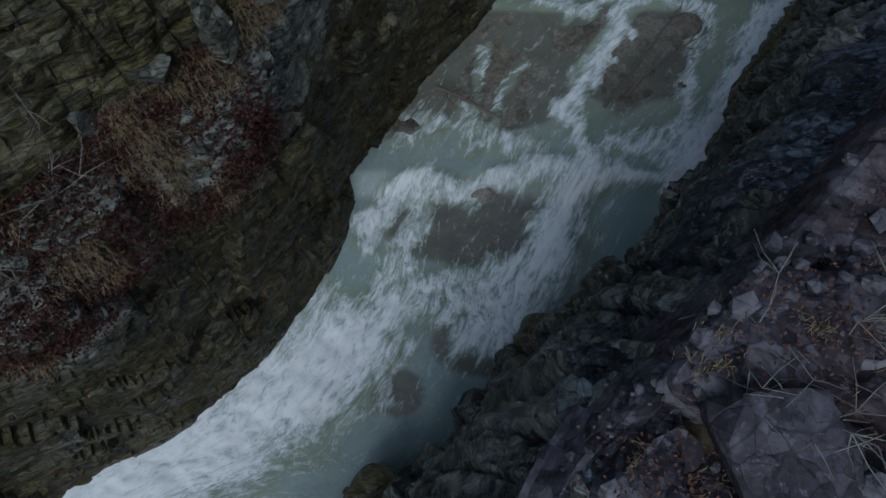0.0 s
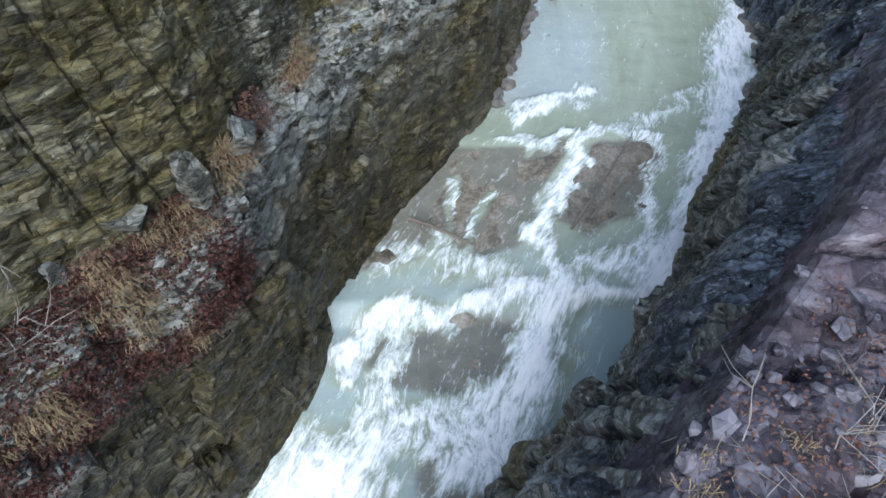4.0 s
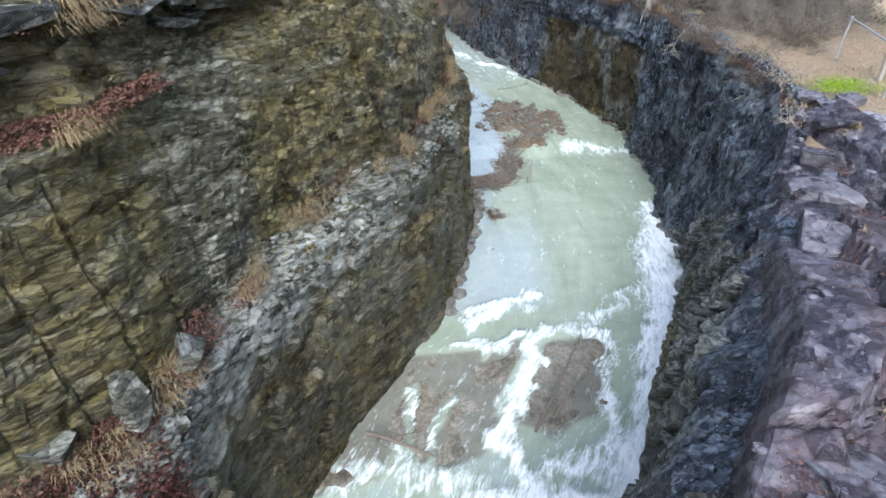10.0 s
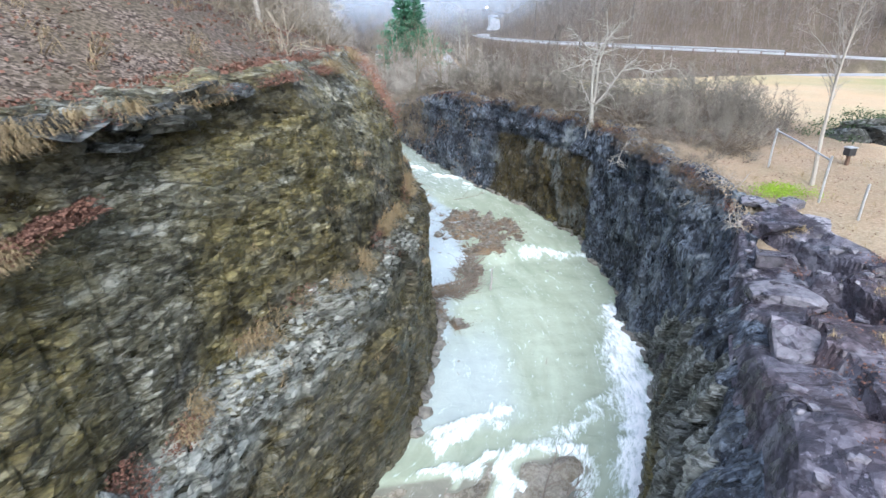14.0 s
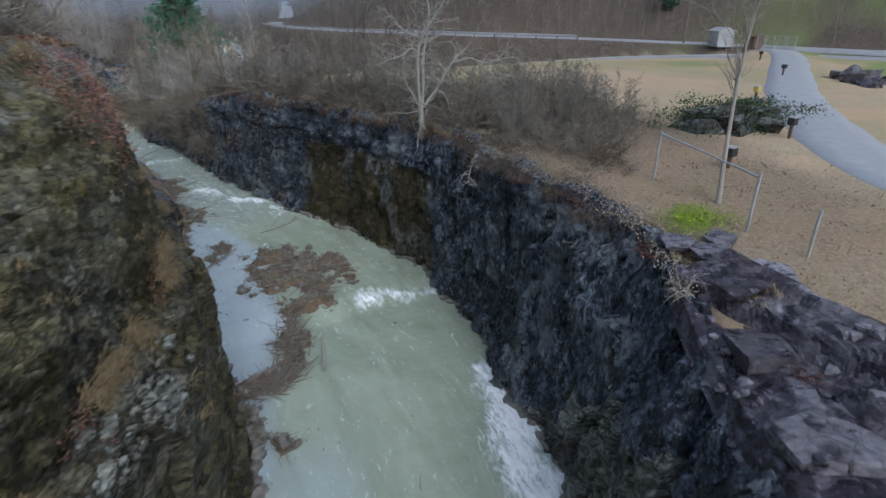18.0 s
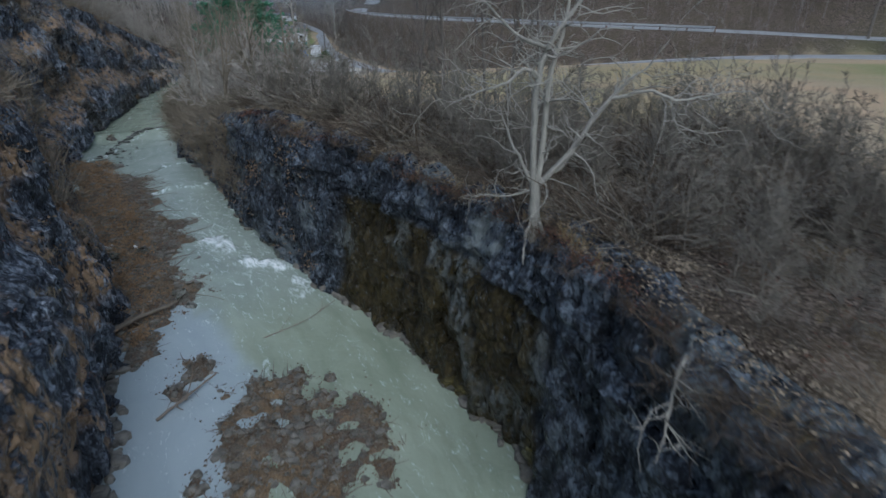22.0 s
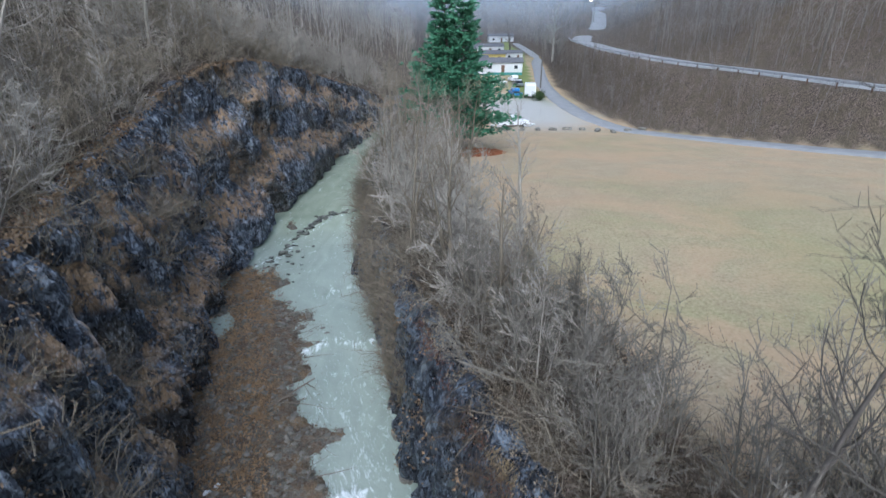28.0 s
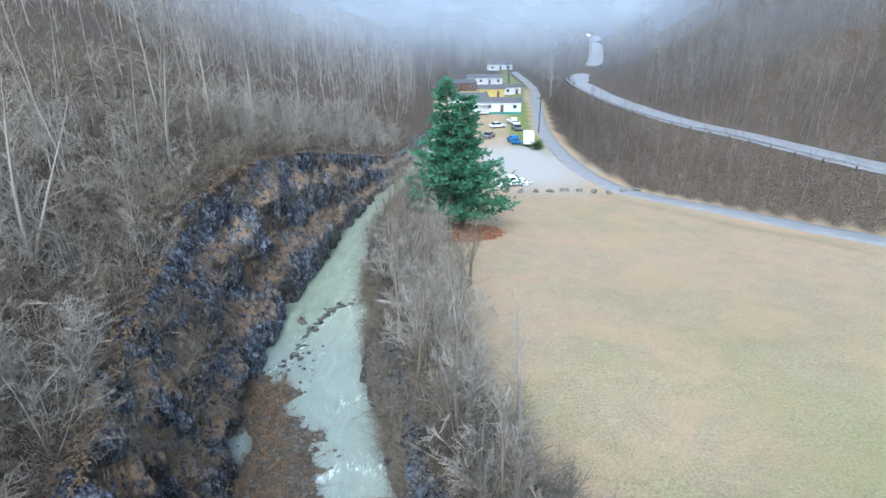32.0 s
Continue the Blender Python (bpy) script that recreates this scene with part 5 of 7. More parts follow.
spread_copies("tall_brush", YOUNG, list(zip(x, y, z - 0.1, np.random.default_rng(62).uniform(0.4, 1.0, len(x)) * np.interp(y, [25, 34, 46], [0.65, 0.9, 1.2])))[:240], GREY_TWIG, "grey leafless tall shrubs along the cliff top", "brush", 63)
x, y, z = sample_land(3600, 9, 32, 50, 128, 66, lambda x, y, dr, dl, d1, d2: (dr > 0.3) & (dr < np.interp(y, [50, 75, 112], [4.2, 5.2, 6])) & (np.hypot(x - 19, y - 102) > 4))
spread_copies("brush", COARSE, list(zip(x, y, z, np.random.default_rng(67).uniform(0.4, 1.2, len(x))))[:560], BANK, "grey-brown leafless brush along the creek bank", "brush", 68)
x, y, z = sample_land(2600, -30, 8, 4, 115, 5, lambda x, y, dr, dl, d1, d2: (dl > 0.8) & (dl < np.interp(y, [4, 18, 24, 60, 115], [5, 5, 10, 17, 20])))
pick = np.random.default_rng(6).random(len(x)) < np.interp(y, [4, 18, 30, 50], [0.05, 0.15, 0.7, 0.95])
spread_copies("brush", COARSE, list(zip(x[pick], y[pick], z[pick], np.random.default_rng(7).uniform(0.5, 1.5, pick.sum()))), BANK, "leafless undergrowth above the left cliff", "brush", 8)


# ---- woods on the hills ----
def far_form(seed, height):
    t, b = tree_lines(seed, height, 0.06, limbs=11, twigs=6, first=0.15, spread=1.2, fine=0.02, sub=1)
    return joined([tube(p[::3], r[::3], 3) if len(p) > 6 else ribbon(p, np.maximum(0.55 * r, 0.015)) for p, r in t + b])


FAR = [far_form(300 + k, 9 + k % 3) for k in range(7)]
x, y, z = sample_land(6500, -130, 20, 10, 330, 9, lambda x, y, dr, dl, d1, d2: (dl > 5) & (x > -20 - 0.75 * y) & (dl < 75))
spread_copies("woodland", FAR, list(zip(x, y, z - 0.2, np.random.default_rng(10).uniform(0.6, 1.25, len(x))))[:850], TWIG, "leafless winter woodland on the west hillside", "woodland", 11)
x, y, z = sample_land(5200, 45, 200, 20, 330, 12, lambda x, y, dr, dl, d1, d2: (d1 > 5) & (np.abs(d2) > 6) & (d2 < 70))
spread_copies("woodland", FAR, list(zip(x, y, z - 0.2, np.random.default_rng(13).uniform(0.45, 1.1, len(x))))[:1300], HILL_TWIG, "leafless winter woodland on the east hillside", "woodland", 14)
x, y, z = sample_land(3200, -30, 12, 34, 150, 28, lambda x, y, dr, dl, d1, d2: (dl > 0.8) & (dl < 11))
spread_copies("woodland", YOUNG, list(zip(x, y, z - 0.2, np.random.default_rng(29).uniform(0.6, 1.5, len(x))))[:330], TWIG, "young leafless wood along the rim of the west cliff", "woodland", 30)
x, y, z = sample_land(1500, -14, 8, 42, 104, 81, lambda x, y, dr, dl, d1, d2: (dl > 0.2) & (dl < 5.5))
spread_copies("rim_thicket", YOUNG, list(zip(x, y, z - 0.2, np.random.default_rng(82).uniform(0.5, 1.15, len(x))))[:150], BANK, "brown leafless thicket overhanging the west cliff", "brush", 83)
x, y, z = sample_land(1400, 12, 40, 50, 135, 24, lambda x, y, dr, dl, d1, d2: (dr > 1.5) & (dr < np.interp(y, [50, 70, 100, 135], [3.5, 5, 7, 10])) & (d1 < -8) & (np.hypot(x - 19, y - 102) > 5))
spread_copies("woodland", YOUNG, list(zip(x, y, z - 0.2, np.random.default_rng(26).uniform(0.7, 1.8, len(x)) * np.interp(y, [50, 62, 85], [0.55, 0.85, 1.1])))[:230], TWIG, "thicket of young leafless trees on the creek bank", "woodland", 27)
x, y, z = sample_land(1500, 14, 110, 255, 480, 15, lambda x, y, dr, dl, d1, d2: (np.abs(d1) > 5) & (np.abs(d2) > 6) & ((y > 330) | (d1 > 5) | (dl > 0)))
spread_copies("woodland", FAR, list(zip(x, y, z - 0.2, np.random.default_rng(16).uniform(0.8, 1.4, len(x))))[:350], TWIG, "leafless woodland closing the valley", "woodland", 17)


x, y, z = sample_land(4000, 45, 110, 40, 260, 18, lambda x, y, dr, dl, d1, d2: (d1 > 3.5) & (d2 < -4))
spread_copies("bank_brush", FAR, list(zip(x, y, z - 0.1, np.random.default_rng(19).uniform(0.22, 0.5, len(x))))[:800], HILL_TWIG, "leafless brush on the bank between the two roads", "brush", 20)

x, y, z = sample_land(2600, 55, 130, 20, 170, 58, lambda x, y, dr, dl, d1, d2: (d2 > 5) & (d2 < 34))
spread_copies("woodland", FAR, list(zip(x, y, z - 0.2, np.random.default_rng(59).uniform(0.5, 1.0, len(x))))[:420], HILL_TWIG, "leafless trees on the slope above the road", "woodland", 60)


# ---- evergreens ----
def needle_tree(x, y, height, width, label, seed, trunks=2, name="pine_tree"):
    rng = np.random.default_rng(seed)
    z = surface(x, y)
    ob = thing(name, pose(x, y, z), label, "tree")
    tufts = []
    for k in range(trunks):
        limbs = []
        off = np.array([k * 1.3, -0.3 * k, 0.0])
        h = height * (1 - 0.07 * k)
        p, r = stem(rng, off + (0, 0, -0.3), (0.03 * k, 0, 1), h, 0.34, 0.03, 12, 0.015)
        trunk = part("trunk", tube_mesh("trunk", [(p, r)], BARK, 8), BARK, ob)
        zz = h * 0.1
        while zz < h * 0.99:
            q = zz / h
            reach = width * (0.5 + 0.5 * math.sin(math.pi * min(1, q * 1.25 + 0.12))) * (1.0 - q) ** 0.6
            for j in range(rng.integers(5, 8)):
                a = rng.uniform(0, 6.28)
                L = reach * rng.uniform(0.6, 1.1) + 0.3
                at = np.array([np.interp(zz, p[:, 2], p[:, 0]), np.interp(zz, p[:, 2], p[:, 1]), zz])
                b, br = stem(rng, at, (math.cos(a), math.sin(a), 0.12 + 0.5 * q), L, 0.05, 0.012, 5, 0.07, 0.03)
                limbs.append((b, br))
                for _ in range(int(5 + 7 * L)):
                    e = rng.uniform(0.8, 4.99)
                    c = b[int(e)] + (b[int(e) + 1] - b[int(e)]) * (e % 1) + rng.normal(0, 0.14 + 0.06 * L, 3) * (1, 1, 0.22)
                    for _ in range(3):
                        d = np.array([math.cos(a), math.sin(a), 0.22]) + rng.normal(0, 0.7, 3) * (1, 1, 0.45)
                        d /= np.linalg.norm(d)
                        sd = np.cross(d, rng.normal(size=3))
                        sd /= np.linalg.norm(sd)
                        w, l = rng.uniform(0.07, 0.14), rng.uniform(0.35, 0.7)
                        tufts.append(np.array([c - sd * w * 0.3, c + d * l * 0.5 - sd * w, c + d * l, c + d * l * 0.5 + sd * w]))
            zz += rng.uniform(0.5, 0.85)
        tagged(part("limb_frame", tube_mesh("limb_frame", limbs, BARK, 3), BARK, trunk), kind="stuff")
    v = np.concatenate(tufts)
    part("crown", mesh_of("crown", v, np.arange(len(v)).reshape(-1, 4), NEEDLE, False), NEEDLE, ob, "dense dark green needles")
    return ob


needle_tree(18.6, 102.5, 17.0, 6.6, "tall dark green pine with twin trunks on the creek bank", 1)
needle_tree(-26, 74, 11, 2.4, "dark green pine among the bare woods", 2, 1)
needle_tree(98, 78, 7, 2.0, "small dark green pine on the hillside", 3, 1)


def leaf_cards(rng, centre, size, n, leaf, mat_up=0.6):
    out = []
    for _ in range(n):
        c = np.array(centre) + rng.normal(0, 1, 3) * size
        d = rng.normal(size=3)
        d[2] = abs(d[2]) * mat_up
        d /= np.linalg.norm(d)
        s = np.cross(d, rng.normal(size=3))
        s /= np.linalg.norm(s)
        out.append(np.array([c, c + d * leaf * 0.5 + s * leaf * 0.3, c + d * leaf, c + d * leaf * 0.5 - s * leaf * 0.3]))
    return out


def leafy(name, places, size, n, leaf, mat, label, category, seed, kind="stuff"):
    rng = np.random.default_rng(seed)
    v = np.concatenate([q for p in places for q in leaf_cards(rng, p, size, n, leaf)])
    return tagged(new(name, mesh_of(name, v, np.arange(len(v)).reshape(-1, 4), mat, False)), label, category, kind=kind)


rng = np.random.default_rng(21)
leafy("green_plants", [(19.3 + rng.normal(0, 0.7), 18.3 + rng.normal(0, 0.5), 9.0 + 0.08 * rng.random()) for _ in range(90)], (0.2, 0.2, 0.05), 30, 0.06, GREEN, "bright yellow-green low plants on the cliff top", "plants", 22)
leafy("laurel_thicket", [(35.5 + rng.normal(0, 2.2), 27 + rng.normal(0, 1.2), 9.4 + rng.uniform(-0.5, 0.5)) for _ in range(170)], (0.35, 0.35, 0.2), 70, 0.13, EVERGREEN, "dark evergreen thicket over a low rock ledge", "thicket", 23)
leafy("round_bush", [(42 + rng.normal(0, 0.6), 158 + rng.normal(0, 0.6), 1.9 + rng.uniform(-0.5, 1.0)) for _ in range(30)], (0.35, 0.35, 0.3), 40, 0.25, EVERGREEN, "clipped dark green bush beside the gravel lot", "bush", 25, kind="")


# ---- leaf litter, grass tufts and scree on the ledges and slopes ----
def tuft(rng, p, size, n=14, out=(0, 0)):
    res = []
    for _ in range(n):
        b = np.array(p) + rng.normal(0, 0.07, 3) * (1, 1, 0.2)
        d = np.array([rng.normal(0, 0.5) + out[0], rng.normal(0, 0.5) + out[1], 0.8])
        d /= np.linalg.norm(d)
        tip = b + d * size * rng.uniform(0.6, 1.2)
        end = tip + np.array([d[0], d[1], -0.9]) * size * 0.45
        s = np.array([-d[1], d[0], 0]) * 0.008
        res.append(np.array([b - s, b + s, tip + s, tip - s]))
        res.append(np.array([tip - s, tip + s, end + s * 0.3, end - s * 0.3]))
    return res


LX, LY, LZ, LV, LU, LN = wall_left
RX, RY, RZ, RV, RU, RN = wall_right


def wall_places(side, n, v0, v1, u0, u1, seed, lift=0.06, flat=0.0):
    X, Y, Z, V, U, N = side
    rng = np.random.default_rng(seed)
    i = rng.integers(np.searchsorted(V, v0), max(np.searchsorted(V, v1), np.searchsorted(V, v0) + 1), n)
    j = rng.integers(np.searchsorted(U, u0), np.searchsorted(U, u1), n)
    s = 1 if side is wall_left else -1
    if flat:
        k = np.minimum(i + 1, len(V) - 1)
        run = np.hypot(X[k, j] - X[i, j], Y[k, j] - Y[i, j]) / np.maximum(Z[k, j] - Z[i, j], 1e-3)
        i, j = i[run > flat], j[run > flat]
    return [(X[a, b] + s * lift * N[b, 0], Y[a, b] + s * lift * N[b, 1], Z[a, b] + 0.04, s * N[b, 0], s * N[b, 1]) for a, b in zip(i, j)]


def clumped(places, seed, cell=1.3, keep=0.4):
    """Keeps the places that fall in chosen patches, so that growth comes in clumps."""
    return [p for p in places if float(vnoise(np.array([p[0] / cell + seed]), np.array([p[1] / cell]), np.array([p[2] / cell]))[0]) > 1 - 2 * keep]


grass, leaves = [], []
rng = np.random.default_rng(31)
for p in clumped(wall_places(wall_left, 1100, 0.565, 0.61, 4, 13, 32), 1, 1.0, 0.4) + clumped(wall_places(wall_left, 1500, 0.47, 0.6, 1, 4.8, 49), 1, 0.9, 0.4) + clumped(wall_places(wall_left, 1300, 0.882, 0.905, 1.5, 5.8, 33), 2, 1.6, 0.5) + clumped(wall_places(wall_left, 900, 0.35, 0.98, 6.5, 14, 34), 3, 1.0, 0.25):
    grass += tuft(rng, p[:3], rng.uniform(0.18, 0.38), 12, (p[3] * 0.6, p[4] * 0.6))
x, y, z = sample_land(900, -16, 6, 2, 40, 35, lambda x, y, dr, dl, d1, d2: (dl > 1.2) & (dl < 5.0))
for q in zip(x, y, z):
    if vnoise(np.array([q[0] / 1.2]), np.array([q[1] / 1.2]))[0] > 0.0:
        grass += tuft(rng, q, rng.uniform(0.3, 0.6), 12, (0.5, -0.2))
for p in clumped(wall_places(wall_right, 500, 0.05, 0.5, 3, 9, 36), 4, 1.0, 0.3):
    grass += tuft(rng, p[:3], rng.uniform(0.12, 0.28), 8, (p[3], p[4]))
x, y, z = sample_land(1500, 5, 30, 0, 34, 37, lambda x, y, dr, dl, d1, d2: (dr > 2.0) & (dr < 9))
for q in zip(x, y, z):
    if vnoise(np.array([q[0] / 0.9]), np.array([q[1] / 0.9]))[0] > 0.2:
        grass += tuft(rng, (q[0], q[1], q[2] + 0.25 * (q[1] < 17)), rng.uniform(0.15, 0.4), 8)
for p in clumped(wall_places(wall_left, 1300, 0.97, 0.999, 1.5, 12, 38), 14, 1.3, 0.5) + clumped(wall_places(wall_right, 420, 0.97, 0.999, 9.6, 15, 39, 0.0), 15, 1.0, 0.4):
    grass += tuft(rng, p[:3], rng.uniform(0.2, 0.42), 12, (p[3] * 0.8, p[4] * 0.8))
def cap_places(n, u0, u1, b0, b1, seed, cell, keep):
    X, Y, Z, u, back = CAP
    rng = np.random.default_rng(seed)
    i = rng.integers(np.searchsorted(back, b0), np.searchsorted(back, b1), n)
    j = rng.integers(np.searchsorted(u, u0), np.searchsorted(u, u1), n)
    return clumped([(X[a, b], Y[a, b], Z[a, b] + 0.02) for a, b in zip(i, j)], seed, cell, keep)


for p in cap_places(900, 0.9, 4.6, 0.0, 5.0, 90, 0.6, 0.3) + cap_places(900, 4.6, 9.4, 1.2, 6.0, 91, 0.9, 0.25):
    grass += tuft(rng, p, rng.uniform(0.08, 0.24), 9)
for p in cap_places(2600, 0.9, 5.0, 0.0, 5.0, 92, 0.9, 0.5) + cap_places(1300, 5, 9.5, 1.0, 6.5, 93, 0.9, 0.3):
    leaves += leaf_cards(rng, p, (0.16, 0.16, 0.03), 6, 0.07, 0.3)
cap_stones = cap_places(1200, 0.9, 5.0, -0.2, 5.0, 94, 0.9, 0.5) + cap_places(600, 5.0, 9.5, -0.2, 5.0, 95, 0.9, 0.3)
stones("cap_stones", [(*p, 0.03 + 0.17 * rng.random() ** 3) for p in cap_stones], ROCK_TOP, "broken grey stones lying on the capping rock", 96)
v = np.concatenate(grass)
tagged(new("dry_grass", mesh_of("dry_grass", v, np.arange(len(v)).reshape(-1, 4), DRY_GRASS, False)), "straw-coloured dead grass tufts on ledges and rims", "dry grass", kind="stuff")
for p in clumped(wall_places(wall_left, 1500, 0.565, 0.615, 4.0, 7.0, 40), 17, 1.2, 0.3) + clumped(wall_places(wall_left, 1000, 0.56, 0.615, 4, 14, 41), 7, 1.2, 0.3) + clumped(wall_places(wall_left, 4200, 0.884, 0.91, 1.5, 6.2, 42), 8, 1.5, 0.75) + clumped(wall_places(wall_left, 700, 0.3, 0.95, 9, 14, 43), 9, 1.2, 0.25):
    leaves += leaf_cards(rng, p[:3], (0.14, 0.14, 0.03), 7, 0.075, 0.3)
x, y, z = sample_land(5200, -22, 8, 0, 70, 44, lambda x, y, dr, dl, d1, d2: (dl > 1.0) & (dl < 9))
for q in zip(x, y, z):
    leaves += leaf_cards(rng, (q[0], q[1], q[2] + 0.04), (0.25, 0.25, 0.03), 8, 0.12, 0.4)
field_litter = []
x, y, z = sample_land(5000, 15, 40, 8, 48, 56, lambda x, y, dr, dl, d1, d2: (dr > 1.5) & (dr < 14))
for q in zip(x, y, z):
    if vnoise(np.array([q[0] / 2.2]), np.array([q[1] / 2.2]))[0] > -0.45:
        field_litter += leaf_cards(rng, (q[0], q[1], q[2] + 0.03), (0.3, 0.3, 0.02), 5, 0.06, 0.25)
for j in rng.integers(np.searchsorted(RU, 9.4), np.searchsorted(RU, 16.5), 2200):
    back = rng.uniform(-0.05, 1.5) ** 1.0
    field_litter += leaf_cards(rng, (RX[-1, j] - RN[j, 0] * back, RY[-1, j] - RN[j, 1] * back, RZ[-1, j] + 0.08), (0.15, 0.15, 0.06), 5, 0.09, 0.5)
v = np.concatenate(field_litter)
tagged(new("field_litter", mesh_of("field_litter", v, np.arange(len(v)).reshape(-1, 4), wood_material("grey_dead_leaves", (0.29, 0.235, 0.17)), False)), "grey-brown dead leaves and straw on the cliff top", "leaf litter", kind="stuff")
x, y, z = sample_land(1700, 14, 36, 14, 70, 45, lambda x, y, dr, dl, d1, d2: (dr > 0.8) & (dr < 10))
for q in zip(x, y, z):
    leaves += leaf_cards(rng, (q[0], q[1], q[2] + 0.04), (0.25, 0.25, 0.02), 5, 0.08, 0.3)
for p in clumped(wall_places(wall_left, 2200, 0.972, 0.999, 1.5, 13, 46), 12, 1.1, 0.4) + clumped(wall_places(wall_right, 1500, 0.97, 0.999, 9.8, 16, 47, 0.0), 3, 1.0, 0.6):
    leaves += leaf_cards(rng, p[:3], (0.2, 0.2, 0.04), 6, 0.07, 0.3)
wet_leaves = []
for p in clumped(wall_places(wall_left, 8000, 0.465, 0.605, 0.8, 4.9, 48), 17, 1.6, 0.75):
    wet_leaves += leaf_cards(rng, p[:3], (0.14, 0.14, 0.03), 7, 0.085, 0.3)
v = np.concatenate(wet_leaves)
tagged(new("wet_leaves", mesh_of("wet_leaves", v, np.arange(len(v)).reshape(-1, 4), WET_LEAF, False)), "wet dark red leaves matted on the cliff ledge", "leaf litter", kind="stuff")
# leaves lie thick on the cap of the left cliff
for j in rng.integers(0, np.searchsorted(LU, 13), 2600):
    back = rng.uniform(0.25, 1.6)
    leaves += leaf_cards(rng, (LX[-1, j] - LN[j, 0] * back, LY[-1, j] - LN[j, 1] * back, LZ[-1, j] + 0.14), (0.14, 0.14, 0.06), 5, 0.11, 0.4)
v = np.concatenate(leaves)
tagged(new("fallen_leaves", mesh_of("fallen_leaves", v, np.arange(len(v)).reshape(-1, 4), DEAD_LEAF, False)), "red-brown fallen leaves on ledges and slopes", "leaf litter", kind="stuff")
scree = clumped(wall_places(wall_left, 2600, 0.5, 0.6, 1.5, 10, 51, 0.02), 11, 1.2, 0.55)
stones("scree", [(p[0], p[1], p[2], 0.04 + 0.13 * rng.random() ** 3) for p in scree], ROCK_LEFT, "pale grey scree on the cliff ledge", 52, "scree")
low = wall_places(wall_right, 500, 0.02, 0.12, 8.5, 18, 53, 0.15) + wall_places(wall_left, 500, 0.02, 0.08, 9, 18, 54, 0.15)
stones("foot_stones", [(p[0], p[1], float(water_level(p[1])) + 0.05, 0.1 + 0.3 * rng.random() ** 2) for p in low], STONE, "broken stones along the foot of the cliffs", 55)

lip = wall_places(wall_right, 150, 0.94, 0.999, 10, 15.2, 73, 0.0)
spread_copies("rim_brush", SHRUBS, [(p[0], p[1], p[2], 0.25 + 0.45 * rng.random()) for p in lip], BRUSH, "low leafless brush hanging over the cliff edge", "brush", 79)
edge = [p for p in wall_places(wall_right, 400, 0.25, 0.999, 16.2, 21.5, 71, 0.1)] + [p for p in wall_places(wall_left, 240, 0.3, 0.999, 14.6, 21.5, 72, 0.1)]
spread_copies("cliff_brush", COARSE, [(p[0], p[1], p[2], 0.35 + 0.75 * rng.random()) for p in edge], BANK, "leafless brush rooted on the broken cliff and bank", "brush", 74)
ledge = []
for p in wall_places(wall_left, 9000, 0.05, 0.98, 14.2, 20.5, 75, 0.05, 0.9):
    ledge += leaf_cards(rng, p[:3], (0.25, 0.25, 0.06), 5, 0.12, 0.3)
for p in clumped(wall_places(wall_right, 2000, 0.1, 0.98, 14.5, 20, 76, 0.05), 6, 1.8, 0.4):
    ledge += leaf_cards(rng, p[:3], (0.2, 0.2, 0.08), 5, 0.14, 0.3)
for j in rng.integers(np.searchsorted(LU, 12.5), np.searchsorted(LU, 22), 3600):
    back = rng.uniform(-0.1, 1.4)
    ledge += leaf_cards(rng, (LX[-1, j] - LN[j, 0] * back, LY[-1, j] - LN[j, 1] * back, LZ[-1, j] + 0.12), (0.2, 0.2, 0.07), 5, 0.16, 0.5)
v = np.concatenate(ledge)
tagged(new("cliff_litter", mesh_of("cliff_litter", v, np.arange(len(v)).reshape(-1, 4), wood_material("tawny_litter", (0.27, 0.19, 0.12)), False)), "tawny dead leaves and fern on the stepped cliff", "leaf litter", kind="stuff")
needles = []
for _ in range(1500):
    a, q = rng.uniform(0, 6.28), rng.uniform(0, 1) ** 0.5
    px, py = 20 + 4.6 * q * math.cos(a), 101 + 4.2 * q * math.sin(a)
    needles += leaf_cards(rng, (px, py, surface(px, py) + 0.03), (0.2, 0.2, 0.02), 3, 0.2, 0.1)
v = np.concatenate(needles)
tagged(new("fallen_needles", mesh_of("fallen_needles", v, np.arange(len(v)).reshape(-1, 4), wood_material("rusty_needles", (0.26, 0.1, 0.05)), False)), "rust-red fallen needles under the pine", "leaf litter", kind="stuff")

cliff = bpy.data.objects["wall_left"]
# slabs take the darker rock, which paints in the cap's shadowed tone
for i in range(60):
    p = wall_places(wall_left, 1, 0.95, 0.995, 2.2, 7.4, 1000 + i, -0.1)[0]
    a = rng.uniform(0.4, 0.9)
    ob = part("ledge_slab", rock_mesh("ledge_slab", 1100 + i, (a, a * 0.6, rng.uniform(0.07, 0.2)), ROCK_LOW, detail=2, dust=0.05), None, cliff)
    ob.matrix_world = pose(p[0] + 0.15 * p[3], p[1] + 0.15 * p[4], p[2], rng.normal(0, 4), rng.normal(0, 4), math.degrees(math.atan2(p[4], p[3])) + 90 + rng.normal(0, 15))


